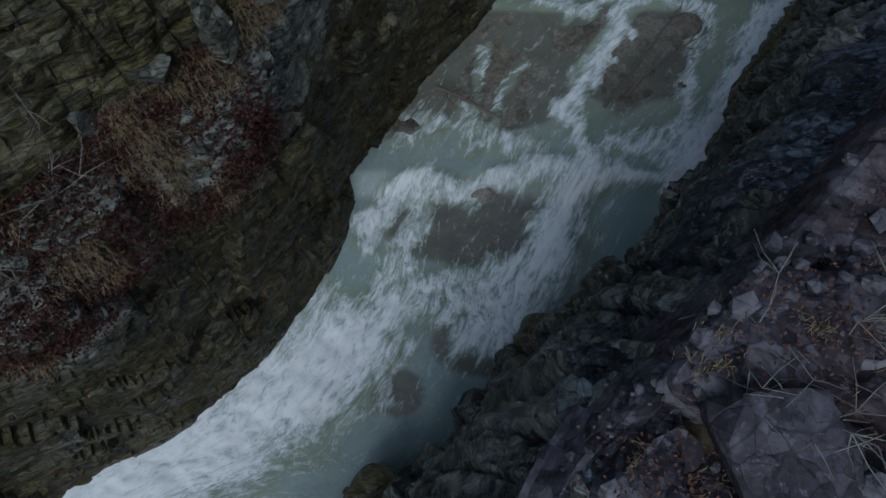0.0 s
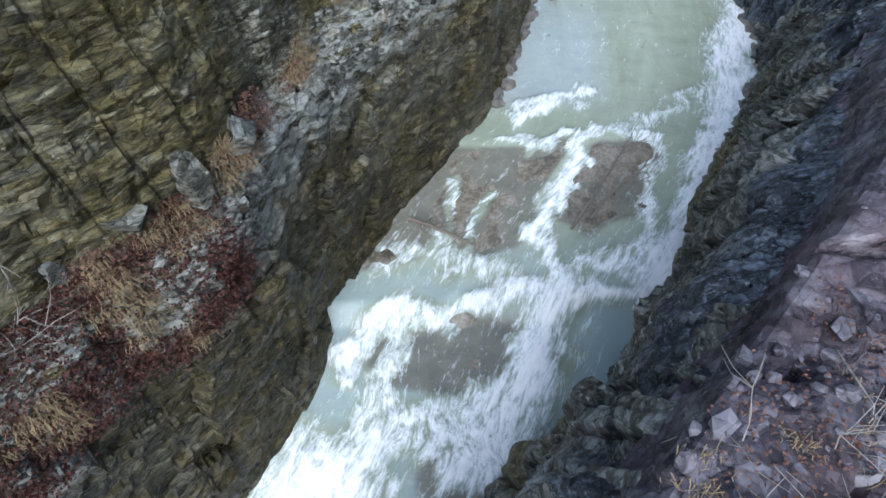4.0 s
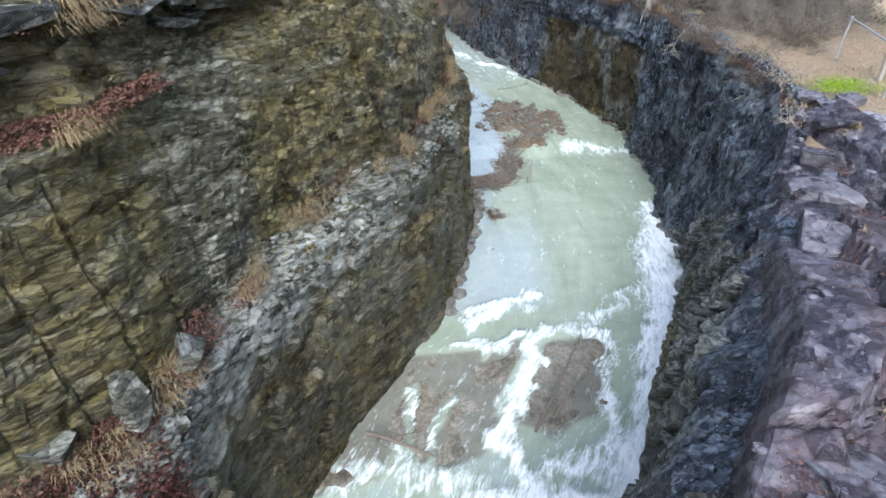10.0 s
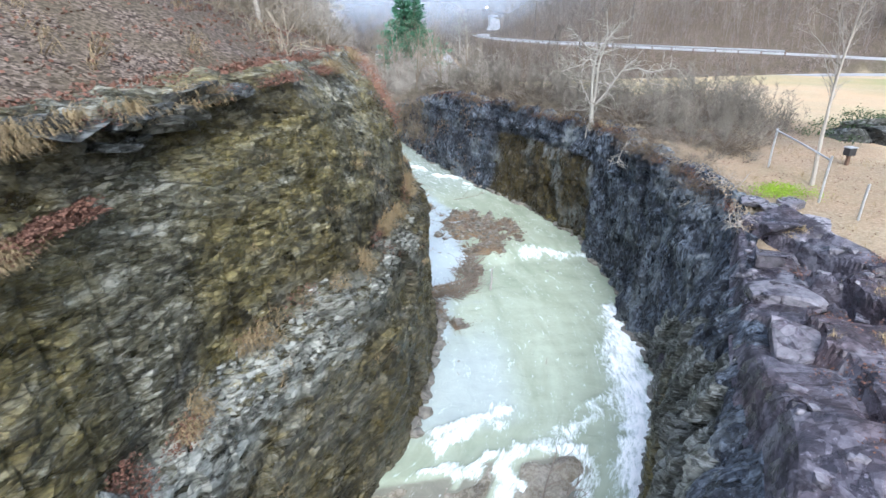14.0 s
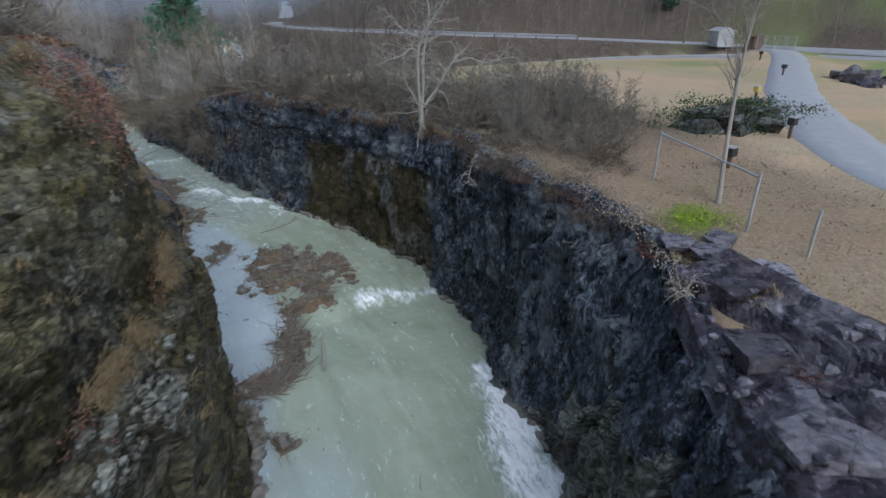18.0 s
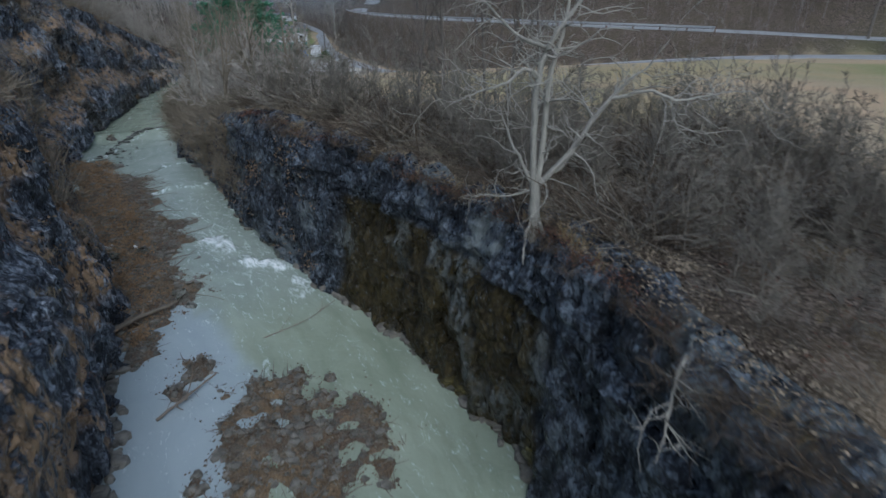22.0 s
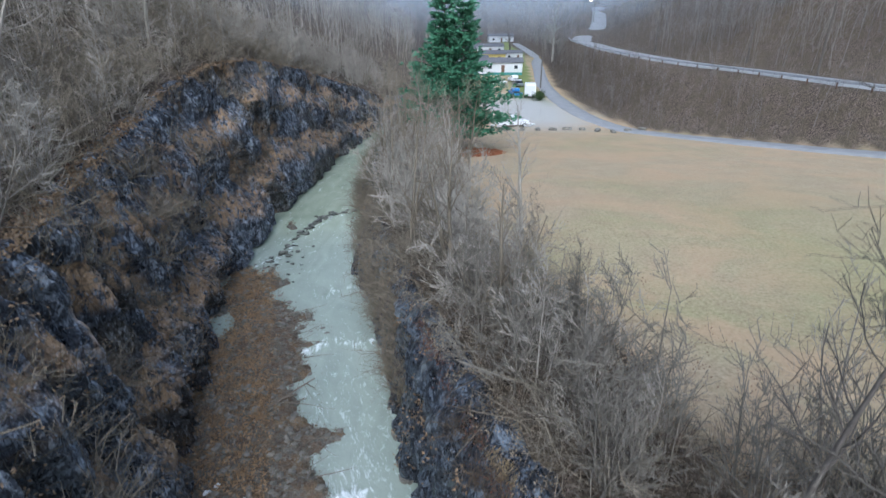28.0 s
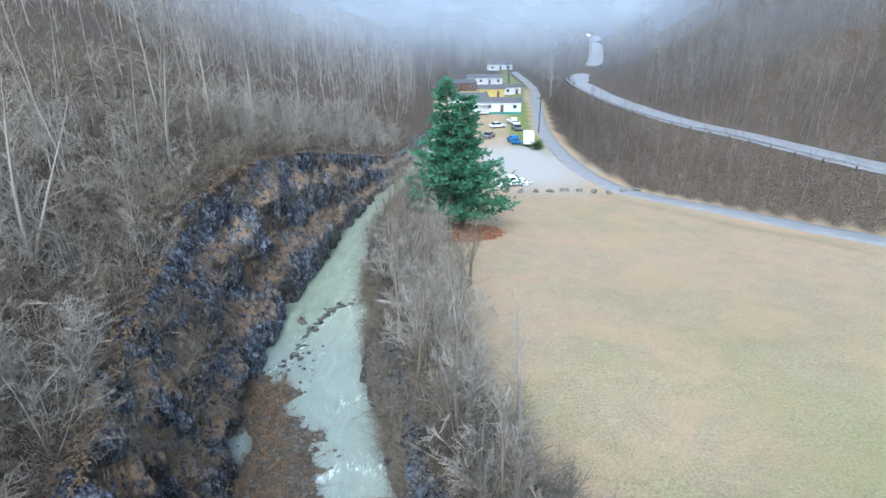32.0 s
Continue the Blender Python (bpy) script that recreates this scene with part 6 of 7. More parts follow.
# ---- gravel bars and drift in the creek ----
BARS = [(7.6, 29.5, 1.7, 0.5, 0.4), (10.0, 31.6, 0.85, 2.1, 0.42), (11.5, 34.8, 1.7, 1.2, 0.36), (12.5, 39.0, 3.1, 3.8, 0.3), (14.6, 38.2, 2.0, 2.6, 0.3), (12.2, 41.2, 2.3, 2.0, 0.3), (9.6, 44.4, 1.4, 1.2, 0.25), (7.4, 46.6, 1.0, 2.2, 0.3), (7.0, 52.0, 3.2, 4.4, 0.55),
        (6.0, 60.0, 3.6, 6.0, 0.6), (4.6, 68.0, 3.2, 6.5, 0.6), (2.6, 75.5, 2.2, 4.0, 0.45), (9.0, 37.6, 0.6, 0.5, 0.2), (12.6, 36.2, 0.7, 0.5, 0.2), (4.0, 86.5, 0.9, 0.4, 0.25), (6.9, 27.5, 0.5, 3.0, 0.2), (17.2, 22.8, 0.7, 1.6, 0.35)]


def bar_height(x, y):
    h = np.full(np.shape(x), -0.5)
    wx, wy = x + 0.8 * fbm(x / 1.5, y / 1.5), y + 0.8 * fbm(x / 1.5, y / 1.5, 4.0)
    for cx, cy, rx, ry, top in BARS:
        h = np.maximum(h, (top + 0.3) * np.clip(1 - ((wx - cx) / (1.12 * rx)) ** 2 - ((wy - cy) / (1.12 * ry)) ** 2, -1, 1) ** 1.0 - 0.3)
    return np.minimum(h, 0.3) - np.interp(y, [46, 54], [0.1, 0.0]) + 0.3 * fbm(x * 1.7, y * 1.7) * np.interp(y, [46, 54], [1.0, 0.5])


bx, by = np.meshgrid(np.arange(0, 19.5, 0.16), np.arange(21, 90, 0.16))
bh = bar_height(bx, by)
bz = water_level(by) + bh
f = grid_faces(*bx.shape)
f = f[(bh.ravel()[f] > -0.12).any(1)]
used, inverse = np.unique(f, return_inverse=True)
v = np.stack([bx, by, bz], -1).reshape(-1, 3)[used]
def bar_material():
    """Wet grey mud, brown leaf mould and tawny weed in patches, with gravel grain."""
    m, t, b = material("silt_and_gravel")
    matte(b, 0.3)
    vec = warped(t, coords(t), 0.7, 0.6)
    big, mid, fine = noise_tex(t, vec, 0.42, 5, 0.6, 0.5), noise_tex(t, vec, 2.4, 7, 0.68, 0.4), noise_tex(t, vec, 12, 8, 0.75)
    mud = ramp(t, fine, [(0.3, (0.05, 0.048, 0.042)), (0.7, (0.2, 0.19, 0.165))])
    mould = ramp(t, fine, [(0.3, (0.035, 0.024, 0.016)), (0.7, (0.2, 0.145, 0.1))])
    weed = ramp(t, fine, [(0.3, (0.07, 0.048, 0.028)), (0.7, (0.28, 0.195, 0.11))])
    col = mix(t, ramp(t, mid, [(0.42, grey(0)), (0.56, grey(1))]), mud, mould)
    col = mix(t, ramp(t, big, [(0.48, grey(0)), (0.6, grey(0.85))]), col, weed)
    t.links.new(col, b.inputs["Base Color"])
    t.links.new(ramp(t, mid, [(0.35, grey(0.25)), (0.55, grey(0.85))]), b.inputs["Roughness"])
    bump(t, b, math_node(t, "ADD", fine, mid), 0.8, 0.08)
    return m


BAR = bar_material()
tagged(new("gravel_bar", mesh_of("gravel_bar", v, inverse.reshape(-1, 4), BAR, True)), "brown gravel and silt bars lying in the creek", "gravel bar", kind="structure")
rng = np.random.default_rng(161)
weir = []
for _ in range(150):
    wx, wy = spline([(1.6, 78.6), (3.4, 80.8), (4.4, 84.7), (5.3, 87.1), (6.7, 88.9), (8.8, 90.1)], [rng.uniform(0, 5)])[0]
    weir.append((wx + rng.normal(0, 0.3), wy + rng.normal(0, 0.3), float(water_level(wy)) - 0.02, 0.08 + 0.34 * rng.random() ** 3))
for _ in range(24):
    wx, wy = rng.uniform(3.6, 6.0), rng.uniform(75, 83)
    weir.append((wx, wy, float(water_level(wy)) - 0.02, 0.06 + 0.2 * rng.random() ** 2))
stones("weir_stones", weir, ROCK_LOW, "dark broken ledge stones of the low weir", 162)
rng = np.random.default_rng(61)
x, y = rng.uniform(0, 19.5, 110000), 21 + 69 * rng.random(110000) ** 1.5
h = bar_height(x, y)
k = (h > -0.06) | ((h > -0.34) & (rng.random(110000) < 0.16))
x, y, h = x[k], y[k], h[k]
zb = water_level(y) + np.maximum(h, -0.08)
stones("bar_stones", [(a, b, c, 0.035 + 0.2 * rng.random() ** 4) for a, b, c in zip(x[:5000], y[:5000], zb[:5000])], STONE, "wet grey cobbles scattered on the gravel bars", 62)
sticks = []
for a, b, c in zip(x[6000:8000], y[6000:8000], zb[6000:8000]):
    w = (rng.normal(), rng.normal(), rng.normal(0, 0.12))
    sticks.append(stem(rng, (a, b, c + 0.06), w, rng.uniform(0.2, 0.9), rng.uniform(0.008, 0.022), 0.006, 3, 0.12))
for _ in range(260):
    a, b = rng.uniform(3, 10), rng.uniform(46.5, 72)
    c = float(bar_height(np.array([a]), np.array([b]))[0])
    if c > 0.0:
        sticks.append(stem(rng, (a, b, float(water_level(b)) + c + 0.07), (rng.normal(0.5, 0.8), rng.normal(0.4, 0.8), rng.normal(0, 0.06)), rng.uniform(0.8, 3.0), rng.uniform(0.014, 0.04), 0.008, 5, 0.1))
tagged(new("drift_sticks", tube_mesh("drift_sticks", sticks, DRIFT, 4)), "tangled driftwood sticks on the gravel bars", "driftwood", kind="stuff")
dam = []
DAM = [(6.7, 29.6), (8.3, 29.2), (9.5, 30.2), (9.9, 32.1), (11.3, 34.6), (12.9, 35.2)]
for _ in range(420):
    q = rng.uniform(0, 5)
    (ax, ay), (cx, cy) = spline(DAM, [q])[0], spline(DAM, [min(q + 0.3, 5)])[0]
    way = np.array([cx - ax, cy - ay]) / (np.hypot(cx - ax, cy - ay) + 1e-6)
    w = (way[0] + rng.normal(0, 0.6), way[1] + rng.normal(0, 0.6), rng.normal(0, 0.16))
    dam.append(stem(rng, (ax + rng.normal(0, 0.3), ay + rng.normal(0, 0.3), float(water_level(ay)) + 0.08 + 0.4 * rng.random() ** 2), w, rng.uniform(0.3, 1.7), rng.uniform(0.012, 0.05), 0.008, 4, 0.14))
tagged(new("drift_pile", tube_mesh("drift_pile", dam, DRIFT, 5)), "dam of tangled driftwood and branches across the pool", "driftwood", kind="stuff")
dl_ = []
for a, b, c in zip(x[8000:11500], y[8000:11500], zb[8000:11500]):
    dl_ += leaf_cards(rng, (a, b, c + 0.04), (0.15, 0.15, 0.02), 4, 0.12, 0.2)
v = np.concatenate(dl_)
LITTER = wood_material("wet_leaf_debris", (0.16, 0.125, 0.09))
tagged(new("leaf_debris", mesh_of("leaf_debris", v, np.arange(len(v)).reshape(-1, 4), LITTER, False)), "brown leaf debris washed onto the gravel bars", "leaf litter", kind="stuff")

bx_, by_ = rng.uniform(0, 11, 2600), rng.uniform(47, 80, 2600)
bh_ = bar_height(bx_, by_)
keep_ = (bh_ > 0.05) & (bx_ < np.interp(by_, [47, 56, 64, 80], [8.5, 8.0, 6.5, 3.5]))
high = [(a, b, float(water_level(b)) + c, 0.18 + 0.32 * rng.random()) for a, b, c in zip(bx_[keep_], by_[keep_], bh_[keep_])]
RUSSET = wood_material("russet_stems", (0.33, 0.22, 0.125))
spread_copies("bar_brush", SHRUBS, high[:300], RUSSET, "russet brush and weeds growing on the gravel bars", "brush", 64)
weeds = []
for a, b, c, q in high:
    weeds += leaf_cards(rng, (a, b, c + 0.05), (0.3, 0.3, 0.03), 14, 0.13, 0.5)
v = np.concatenate(weeds)
tagged(new("bar_weeds", mesh_of("bar_weeds", v, np.arange(len(v)).reshape(-1, 4), RUSSET, False)), "tawny dead weeds and leaves on the gravel bars", "weeds", kind="stuff")


def log(points, r0, r1, label, mat=DRIFT, twigs=0, seed=1, name="log"):
    """A stranded log with a broken end and a few stubs."""
    rng = np.random.default_rng(seed)
    p = np.array(points, float)
    u = np.linspace(0, len(p) - 1, 12)
    q = spline(p, u) + rng.normal(0, r0 * 0.15, (12, 3))
    ob = thing(name, pose(*p[0]), label, "driftwood")
    part("trunk", tube_mesh("trunk", [(q - p[0], np.linspace(r0, r1, 12) * rng.uniform(0.9, 1.1, 12))], mat, 8), mat, ob)
    if twigs:
        for _ in range(twigs):
            i = rng.integers(2, 11)
            b = stem(rng, q[i] - p[0], side_way(rng, (q[i] - q[i - 1]) / np.linalg.norm(q[i] - q[i - 1]), 0.8), rng.uniform(0.5, 1.5), r1 * 0.8 + 0.008, 0.006, 4, 0.2)
            br = [b] + [stem(rng, b[0][2], (rng.normal(), rng.normal(), rng.normal(0.3, 0.5)), rng.uniform(0.2, 0.6), 0.009, 0.004, 2, 0.2) for _ in range(3)]
            part("branch", tube_mesh("branch", br, mat, 4), mat, ob)
    return ob


log([(5.2, 47.4, 1.15), (7.0, 48.6, 1.3), (9.0, 49.9, 1.2)], 0.17, 0.07, "long stranded driftwood log on the gravel bar", twigs=4)
log([(10.5, 29.0, 0.25), (11.0, 30.3, 0.4), (11.4, 31.5, 0.5)], 0.08, 0.05, "pale barkless drift log beside the debris dam", PALE_BARK)
log([(6.6, 29.7, 0.3), (7.8, 30.0, 0.4), (9.4, 30.6, 0.4)], 0.09, 0.05, "log in the debris dam across the pool", twigs=5, seed=4)
log([(-0.2, 12.3, -0.35), (0.9, 11.7, -0.3), (2.1, 11.0, -0.4)], 0.09, 0.04, "dark log wedged at the cliff foot", twigs=6, seed=5)
log([(5.6, 11.4, -0.3), (6.9, 13.0, 0.0), (8.6, 15.2, 0.35)], 0.06, 0.02, "bare dead branch stranded on the rock shelf", twigs=12, seed=6, name="dead_branch")
log([(6.4, 11.8, -0.2), (7.6, 13.0, 0.05), (9.0, 13.9, 0.2)], 0.05, 0.02, "dark dead branch stranded on the rock shelf", twigs=8, seed=7, name="dead_branch")
log([(8.2, 41.8, 0.75), (10.4, 43.6, 0.9)], 0.06, 0.03, "short drift branch on the gravel", twigs=4, seed=8)
log([(12.5, 45.4, 0.9), (14.6, 46.3, 0.8), (16.3, 47.6, 0.8)], 0.03, 0.01, "thin branch lying across the current", twigs=2, seed=9)
log([(7.9, 53.8, 1.3), (9.5, 51.6, 1.2)], 0.07, 0.04, "drift log on the gravel bar", twigs=5, seed=10)
log([(6.7, 63, 1.6), (8.6, 65.3, 1.5)], 0.06, 0.03, "drift log at the edge of the bar", twigs=4, seed=11)
log([(16.6, 21.8, 0.4), (17.4, 23.6, 1.3)], 0.06, 0.03, "drift branch leaning at the cliff foot", twigs=8, seed=12)
log([(17.2, 22.6, 0.4), (17.9, 24.0, 0.9)], 0.05, 0.03, "drift branch leaning at the cliff foot", PALE_BARK, twigs=5, seed=13)
log([(18.6, 28.9, 8.95), (18.1, 28.6, 8.6), (17.6, 28.2, 7.9)], 0.05, 0.015, "pale dead branch hanging over the cliff edge", PALE_BARK, twigs=10, seed=14, name="dead_branch")
log([(18.5, 21.5, 8.9), (17.7, 21.3, 8.5), (17.2, 20.9, 7.8)], 0.045, 0.015, "pale dead branch hanging over the cliff edge", PALE_BARK, twigs=8, seed=15, name="dead_branch")
for i, (x, y, q) in enumerate([(5.5, 57.3, 0.42), (5.9, 56.3, 0.36), (5.2, 56.0, 0.34), (7.3, 56.8, 0.36), (9.3, 50.6, 0.3), (8.9, 51.2, 0.24), (9.6, 49.9, 0.26)]):
    ob = new("pale_block", rock_mesh("pale_block", 640 + i, (q, q * 0.7, q * 0.5), ROCK_LEFT, detail=2, dust=1.0))
    ob.matrix_world = pose(x, y, float(water_level(y) + bar_height(np.array([x]), np.array([y]))[0]) + 0.12, 15 * i, 20, 55 * i)
    tagged(ob, "pale grey broken rock lying on the gravel bar", "boulder", "pale rocks on the gravel bar")
PLASTIC = plain("white_plastic", (0.75, 0.77, 0.78), 0.4, 0, 0.05)
for i, (x, y) in enumerate([(7.0, 29.9), (7.7, 30.2), (8.3, 30.3), (5.3, 58.1), (5.6, 58.5), (6.95, 57.7), (6.2, 55)]):
    bm = boxes((0, 0, 0.07, 0.3 - 0.03 * (i % 3), 0.16, 0.12), (0.03, 0.02, 0.15, 0.1, 0.08, 0.06), bevel=0.02)
    me = bpy.data.meshes.new("litter")
    bm.to_mesh(me)
    bm.free()
    me.materials.append(PLASTIC)
    ob = new("plastic_litter", me)
    ob.matrix_world = pose(x, y, float(water_level(y) + bar_height(np.array([x]), np.array([y]))[0]) + 0.02, 10 * i, 14, 63 * i)
    tagged(ob, "white plastic litter caught in the drift", "litter", "litter on the gravel bars")

# ---- bushes by the near cliffs ----
for i, (x, y, z, h) in enumerate([(4.1, 1.4, 7.9, 1.9), (4.5, 0.5, 8.0, 1.5), (5.2, 1.5, 8.1, 1.6), (17.6, 19.6, 8.9, 1.1), (18.6, 25.0, 9.0, 0.9), (15.0, 15.6, 8.9, 0.9)]):
    ob = thing("bare_shrub", pose(x, y, z, 0, 0, 70 * i), "leafless thin-stemmed shrub on the rocky rim", "shrub", "shrubs on the right rim")
    for v, f in shrub_arrays(400 + i, h, 7, 5, 0.9, 0.012, True):
        part("stem", mesh_of("stem", v, f, PALE_BARK if i < 3 else TWIG, True), None, ob)
for i, (u0, rise) in enumerate([(2.6, 0.575), (3.4, 0.575), (3.0, 0.575), (11.3, 0.95), (12.3, 0.9), (13.0, 0.8)]):
    p = wall_places(wall_left, 1, rise - 0.01, rise + 0.02, u0, u0 + 0.2, 500 + i)[0]
    ob = thing("bare_shrub", pose(p[0], p[1], p[2], 0, 0, 50 * i), "thin leafless shrub rooted on the cliff ledge", "shrub", "shrubs on the left cliff")
    for v, f in shrub_arrays(420 + i, 2.2 if i < 3 else 1.7, 6, 5, 0.9, 0.014, True):
        part("stem", mesh_of("stem", v, f, PALE_BARK, True), None, ob)
redleaf = []
for p in wall_places(wall_left, 240, 0.78, 0.99, 10.6, 12.9, 510, 0.2):
    redleaf += leaf_cards(rng, p[:3], (0.18, 0.18, 0.25), 14, 0.08, 0.6)
v = np.concatenate(redleaf)
tagged(new("red_shrubbery", mesh_of("red_shrubbery", v, np.arange(len(v)).reshape(-1, 4), wood_material("russet_leaves", (0.24, 0.12, 0.085)), False)), "russet dead-leaved shrubs hanging from the cliff corner", "shrubbery", kind="stuff")


# ---- fence and park things ----
def pipe_fence():
    ob = thing("pipe_fence", pose(21.8, 21.8, 9.0), "low fence of steel posts with one sagging pipe rail", "fence")
    posts = [(0, 0, 1.85), (-2.1, -4.9, 1.75), (-2.2, -6.7, 1.15)]
    for x, y, h in posts:
        part("post", tube_mesh("post", [([(x, y, -0.3), (x, y, h * 0.5), (x + 0.04, y, h)], 0.045)], METAL, 8), METAL, ob)
    part("rail", tube_mesh("rail", [([(0, 0, 1.78), (-1.0, -2.4, 1.7), (-2.1, -4.9, 1.6)], 0.035)], METAL, 8), METAL, ob, "pale galvanised pipe rail")


pipe_fence()


def marker_post(x, y, h, cap):
    ob = thing("marker_post", pose(x, y, surface(x, y)), "short dark wooden post with a box on top", "post", "marker posts")
    part("post", boxes((0, 0, h / 2 - 0.1, 0.14, 0.14, h + 0.2), bevel=0.015), BROWNWOOD, ob)
    part("box", boxes((0, 0, h + 0.16, 0.42, 0.34, 0.36), bevel=0.04), BLACK if cap else YELLOW, ob)
    part("lid", boxes((0, 0, h + 0.36, 0.46, 0.38, 0.05), bevel=0.015), METAL, ob, "pale lid")


for a in ((33.8, 22.8, 0.7, 1), (59.9, 36.6, 0.7, 1), (42.5, 29.5, 0.9, 0), (25.6, 21.1, 0.5, 1), (73, 46, 0.7, 1)):
    marker_post(*a)


def utility_pole(x, y, h, label, lean=0, arm=True):
    ob = thing("utility_pole", pose(x, y, surface(x, y), 0, lean, 20), label, "utility pole", "poles along the road")
    part("pole", tube_mesh("pole", [([(0, 0, -0.5), (0, 0, h * 0.5), (0, 0, h)], (0.17, 0.15, 0.12))], BARK, 8), BARK, ob)
    if arm:
        part("crossarm", boxes((0, 0, h - 0.5, 2.2, 0.1, 0.12), bevel=0.01), BARK, ob)


for a in ((87.5, 66.5, 10), (84, 37, 9, -8), (70.5, 133, 10), (66.5, 160, 10), (46.5, 176, 9), (72, 118, 10)):
    utility_pole(a[0], a[1], a[2], "weathered wooden utility pole beside the road", a[3] if len(a) > 3 else 0)


def equipment_cabin(x, y, rz, size, wall, roof, label, category):
    w, d, h = size
    ob = thing("cabin", pose(x, y, surface(x, y), 0, 0, rz), label, category)
    part("wall", boxes((0, 0, h / 2, w, d, h), bevel=0.03), wall, ob)
    bm = bmesh.new()
    rv = [bm.verts.new(p) for p in ((-w / 2 - 0.2, -d / 2 - 0.2, h), (w / 2 + 0.2, -d / 2 - 0.2, h), (w / 2 + 0.2, d / 2 + 0.2, h), (-w / 2 - 0.2, d / 2 + 0.2, h), (-w / 2 - 0.2, 0, h + d * 0.22), (w / 2 + 0.2, 0, h + d * 0.22))]
    for q in ((0, 1, 5, 4), (2, 3, 4, 5), (0, 4, 3), (1, 2, 5), (3, 2, 1, 0)):
        bm.faces.new([rv[i] for i in q])
    part("roof", bm, roof, ob)
    door = part("door", boxes((w * 0.18, -d / 2 - 0.03, 1.0, 0.9, 0.06, 2.0), bevel=0.01), METAL, ob)
    part("handle", boxes((w * 0.18 + 0.35, -d / 2 - 0.08, 1.0, 0.05, 0.05, 0.12)), BLACK, door)
    part("vent", boxes((-w * 0.22, -d / 2 - 0.03, h * 0.6, 0.6, 0.05, 0.5), bevel=0.01), METAL, ob)


equipment_cabin(87, 60, 60, (3.0, 2.4, 2.2), METAL, METAL, "grey metal equipment cabin beside the road", "cabin")
equipment_cabin(88.5, 55.5, 60, (1.7, 1.4, 1.6), BROWNWOOD, BROWNWOOD, "small brown wooden shelter with a pitched roof", "shelter")


def chain_fence(x, y, rz, w, d):
    ob = thing("wire_enclosure", pose(x, y, surface(x, y), 0, 0, rz), "grey wire-mesh enclosure beside the road", "fence")
    for a in (-w / 2, 0, w / 2):
        for b in (-d / 2, d / 2):
            part("post", tube_mesh("post", [([(a, b, -0.2), (a, b, 1.0), (a, b, 2.0)], 0.04)], METAL, 6), METAL, ob)
    for s in (-1, 1):
        lines = [([(-w / 2 + k * w / 16, s * d / 2, 0.05), (-w / 2 + k * w / 16, s * d / 2, 1.95)], 0.012) for k in range(17)]
        lines += [([(-w / 2, s * d / 2, 0.1 + 0.23 * k), (w / 2, s * d / 2, 0.1 + 0.23 * k)], 0.012) for k in range(9)]
        part("mesh_panel", tube_mesh("mesh_panel", lines, METAL, 3), METAL, ob)


chain_fence(86.5, 51.5, 60, 4, 3)


def guard_rail(name, line, start, n, gap, label):
    """A steel beam on posts at one edge of a road."""
    u, s = stations(line, gap)
    p = spline(line, u)[start:start + n]
    t = np.gradient(p[:, :2], axis=0)
    t /= np.linalg.norm(t, axis=1, keepdims=True)
    p[:, :2] -= np.stack([t[:, 1], -t[:, 0]], 1) * 3.7
    ob = thing(name, pose(0, 0, 0), label, "guard rail")
    for q in p:
        part("post", boxes((q[0], q[1], q[2] + 0.2, 0.14, 0.14, 1.0), bevel=0.01), BROWNWOOD, ob)
    w = np.array([(0, 0.5), (0.05, 0.58), (0, 0.65), (0.05, 0.72), (0, 0.8)])
    v = np.stack([np.stack([p[:, 0] - 0.1 - a, p[:, 1] + 0 * a, p[:, 2] + b], -1) for a, b in w])
    v2 = v + (0.03, 0, 0)
    part("beam", mesh_of("beam", np.concatenate([v, v2[::-1]]).reshape(-1, 3), grid_faces(10, len(p)), METAL, False), METAL, ob)


guard_rail("guard_rail", MAIN_ROAD, 42, 34, 4.0, "galvanised guard rail along the hillside road")
for i, (x, y, q) in enumerate([(61, 31, 1.2), (62.5, 33, 1.0), (60, 29.5, 0.9), (64.5, 31.5, 1.3), (63, 29.2, 0.8), (66, 33.5, 1.0)]):
    ob = new("rubble_block", rock_mesh("rubble_block", 600 + i, (q, q * 0.8, q * 0.6), ROCK_TOP))
    ob.matrix_world = pose(x, y, surface(x, y) + 0.2, 8 * i, 5, 40 * i)
    tagged(ob, "dark broken rock in a pile on the lawn", "boulder", "rock pile beside the drive")
for i, (x, y, q) in enumerate([(33, 25.4, 1.5), (35, 24.6, 1.2), (36.6, 26.2, 1.7), (31.6, 26.6, 1.3), (34.2, 27.2, 1.8), (38.4, 28, 1.4)]):
    ob = new("ledge_rock", rock_mesh("ledge_rock", 620 + i, (q, q * 0.7, q * 0.45), ROCK_LOW, dust=0.1))
    ob.matrix_world = pose(x, y, surface(x, y) + 0.15, 0, 4 * i, 25 * i)
    tagged(ob, "mossy dark ledge rock under the evergreen thicket", "boulder", "ledge rocks")


# ---- the hamlet up the valley ----
def window(parent, x, y, z, w, h, face):
    ob = part("window", boxes((x, y, z, w, 0.1, h) if face == "y" else (x, y, z, 0.1, w, h), bevel=0.01), WHITE, parent)
    part("pane", boxes((x, y - 0.04, z, w - 0.16, 0.06, h - 0.16) if face == "y" else (x - 0.04, y, z, 0.06, w - 0.16, h - 0.16)), GLASS, ob)


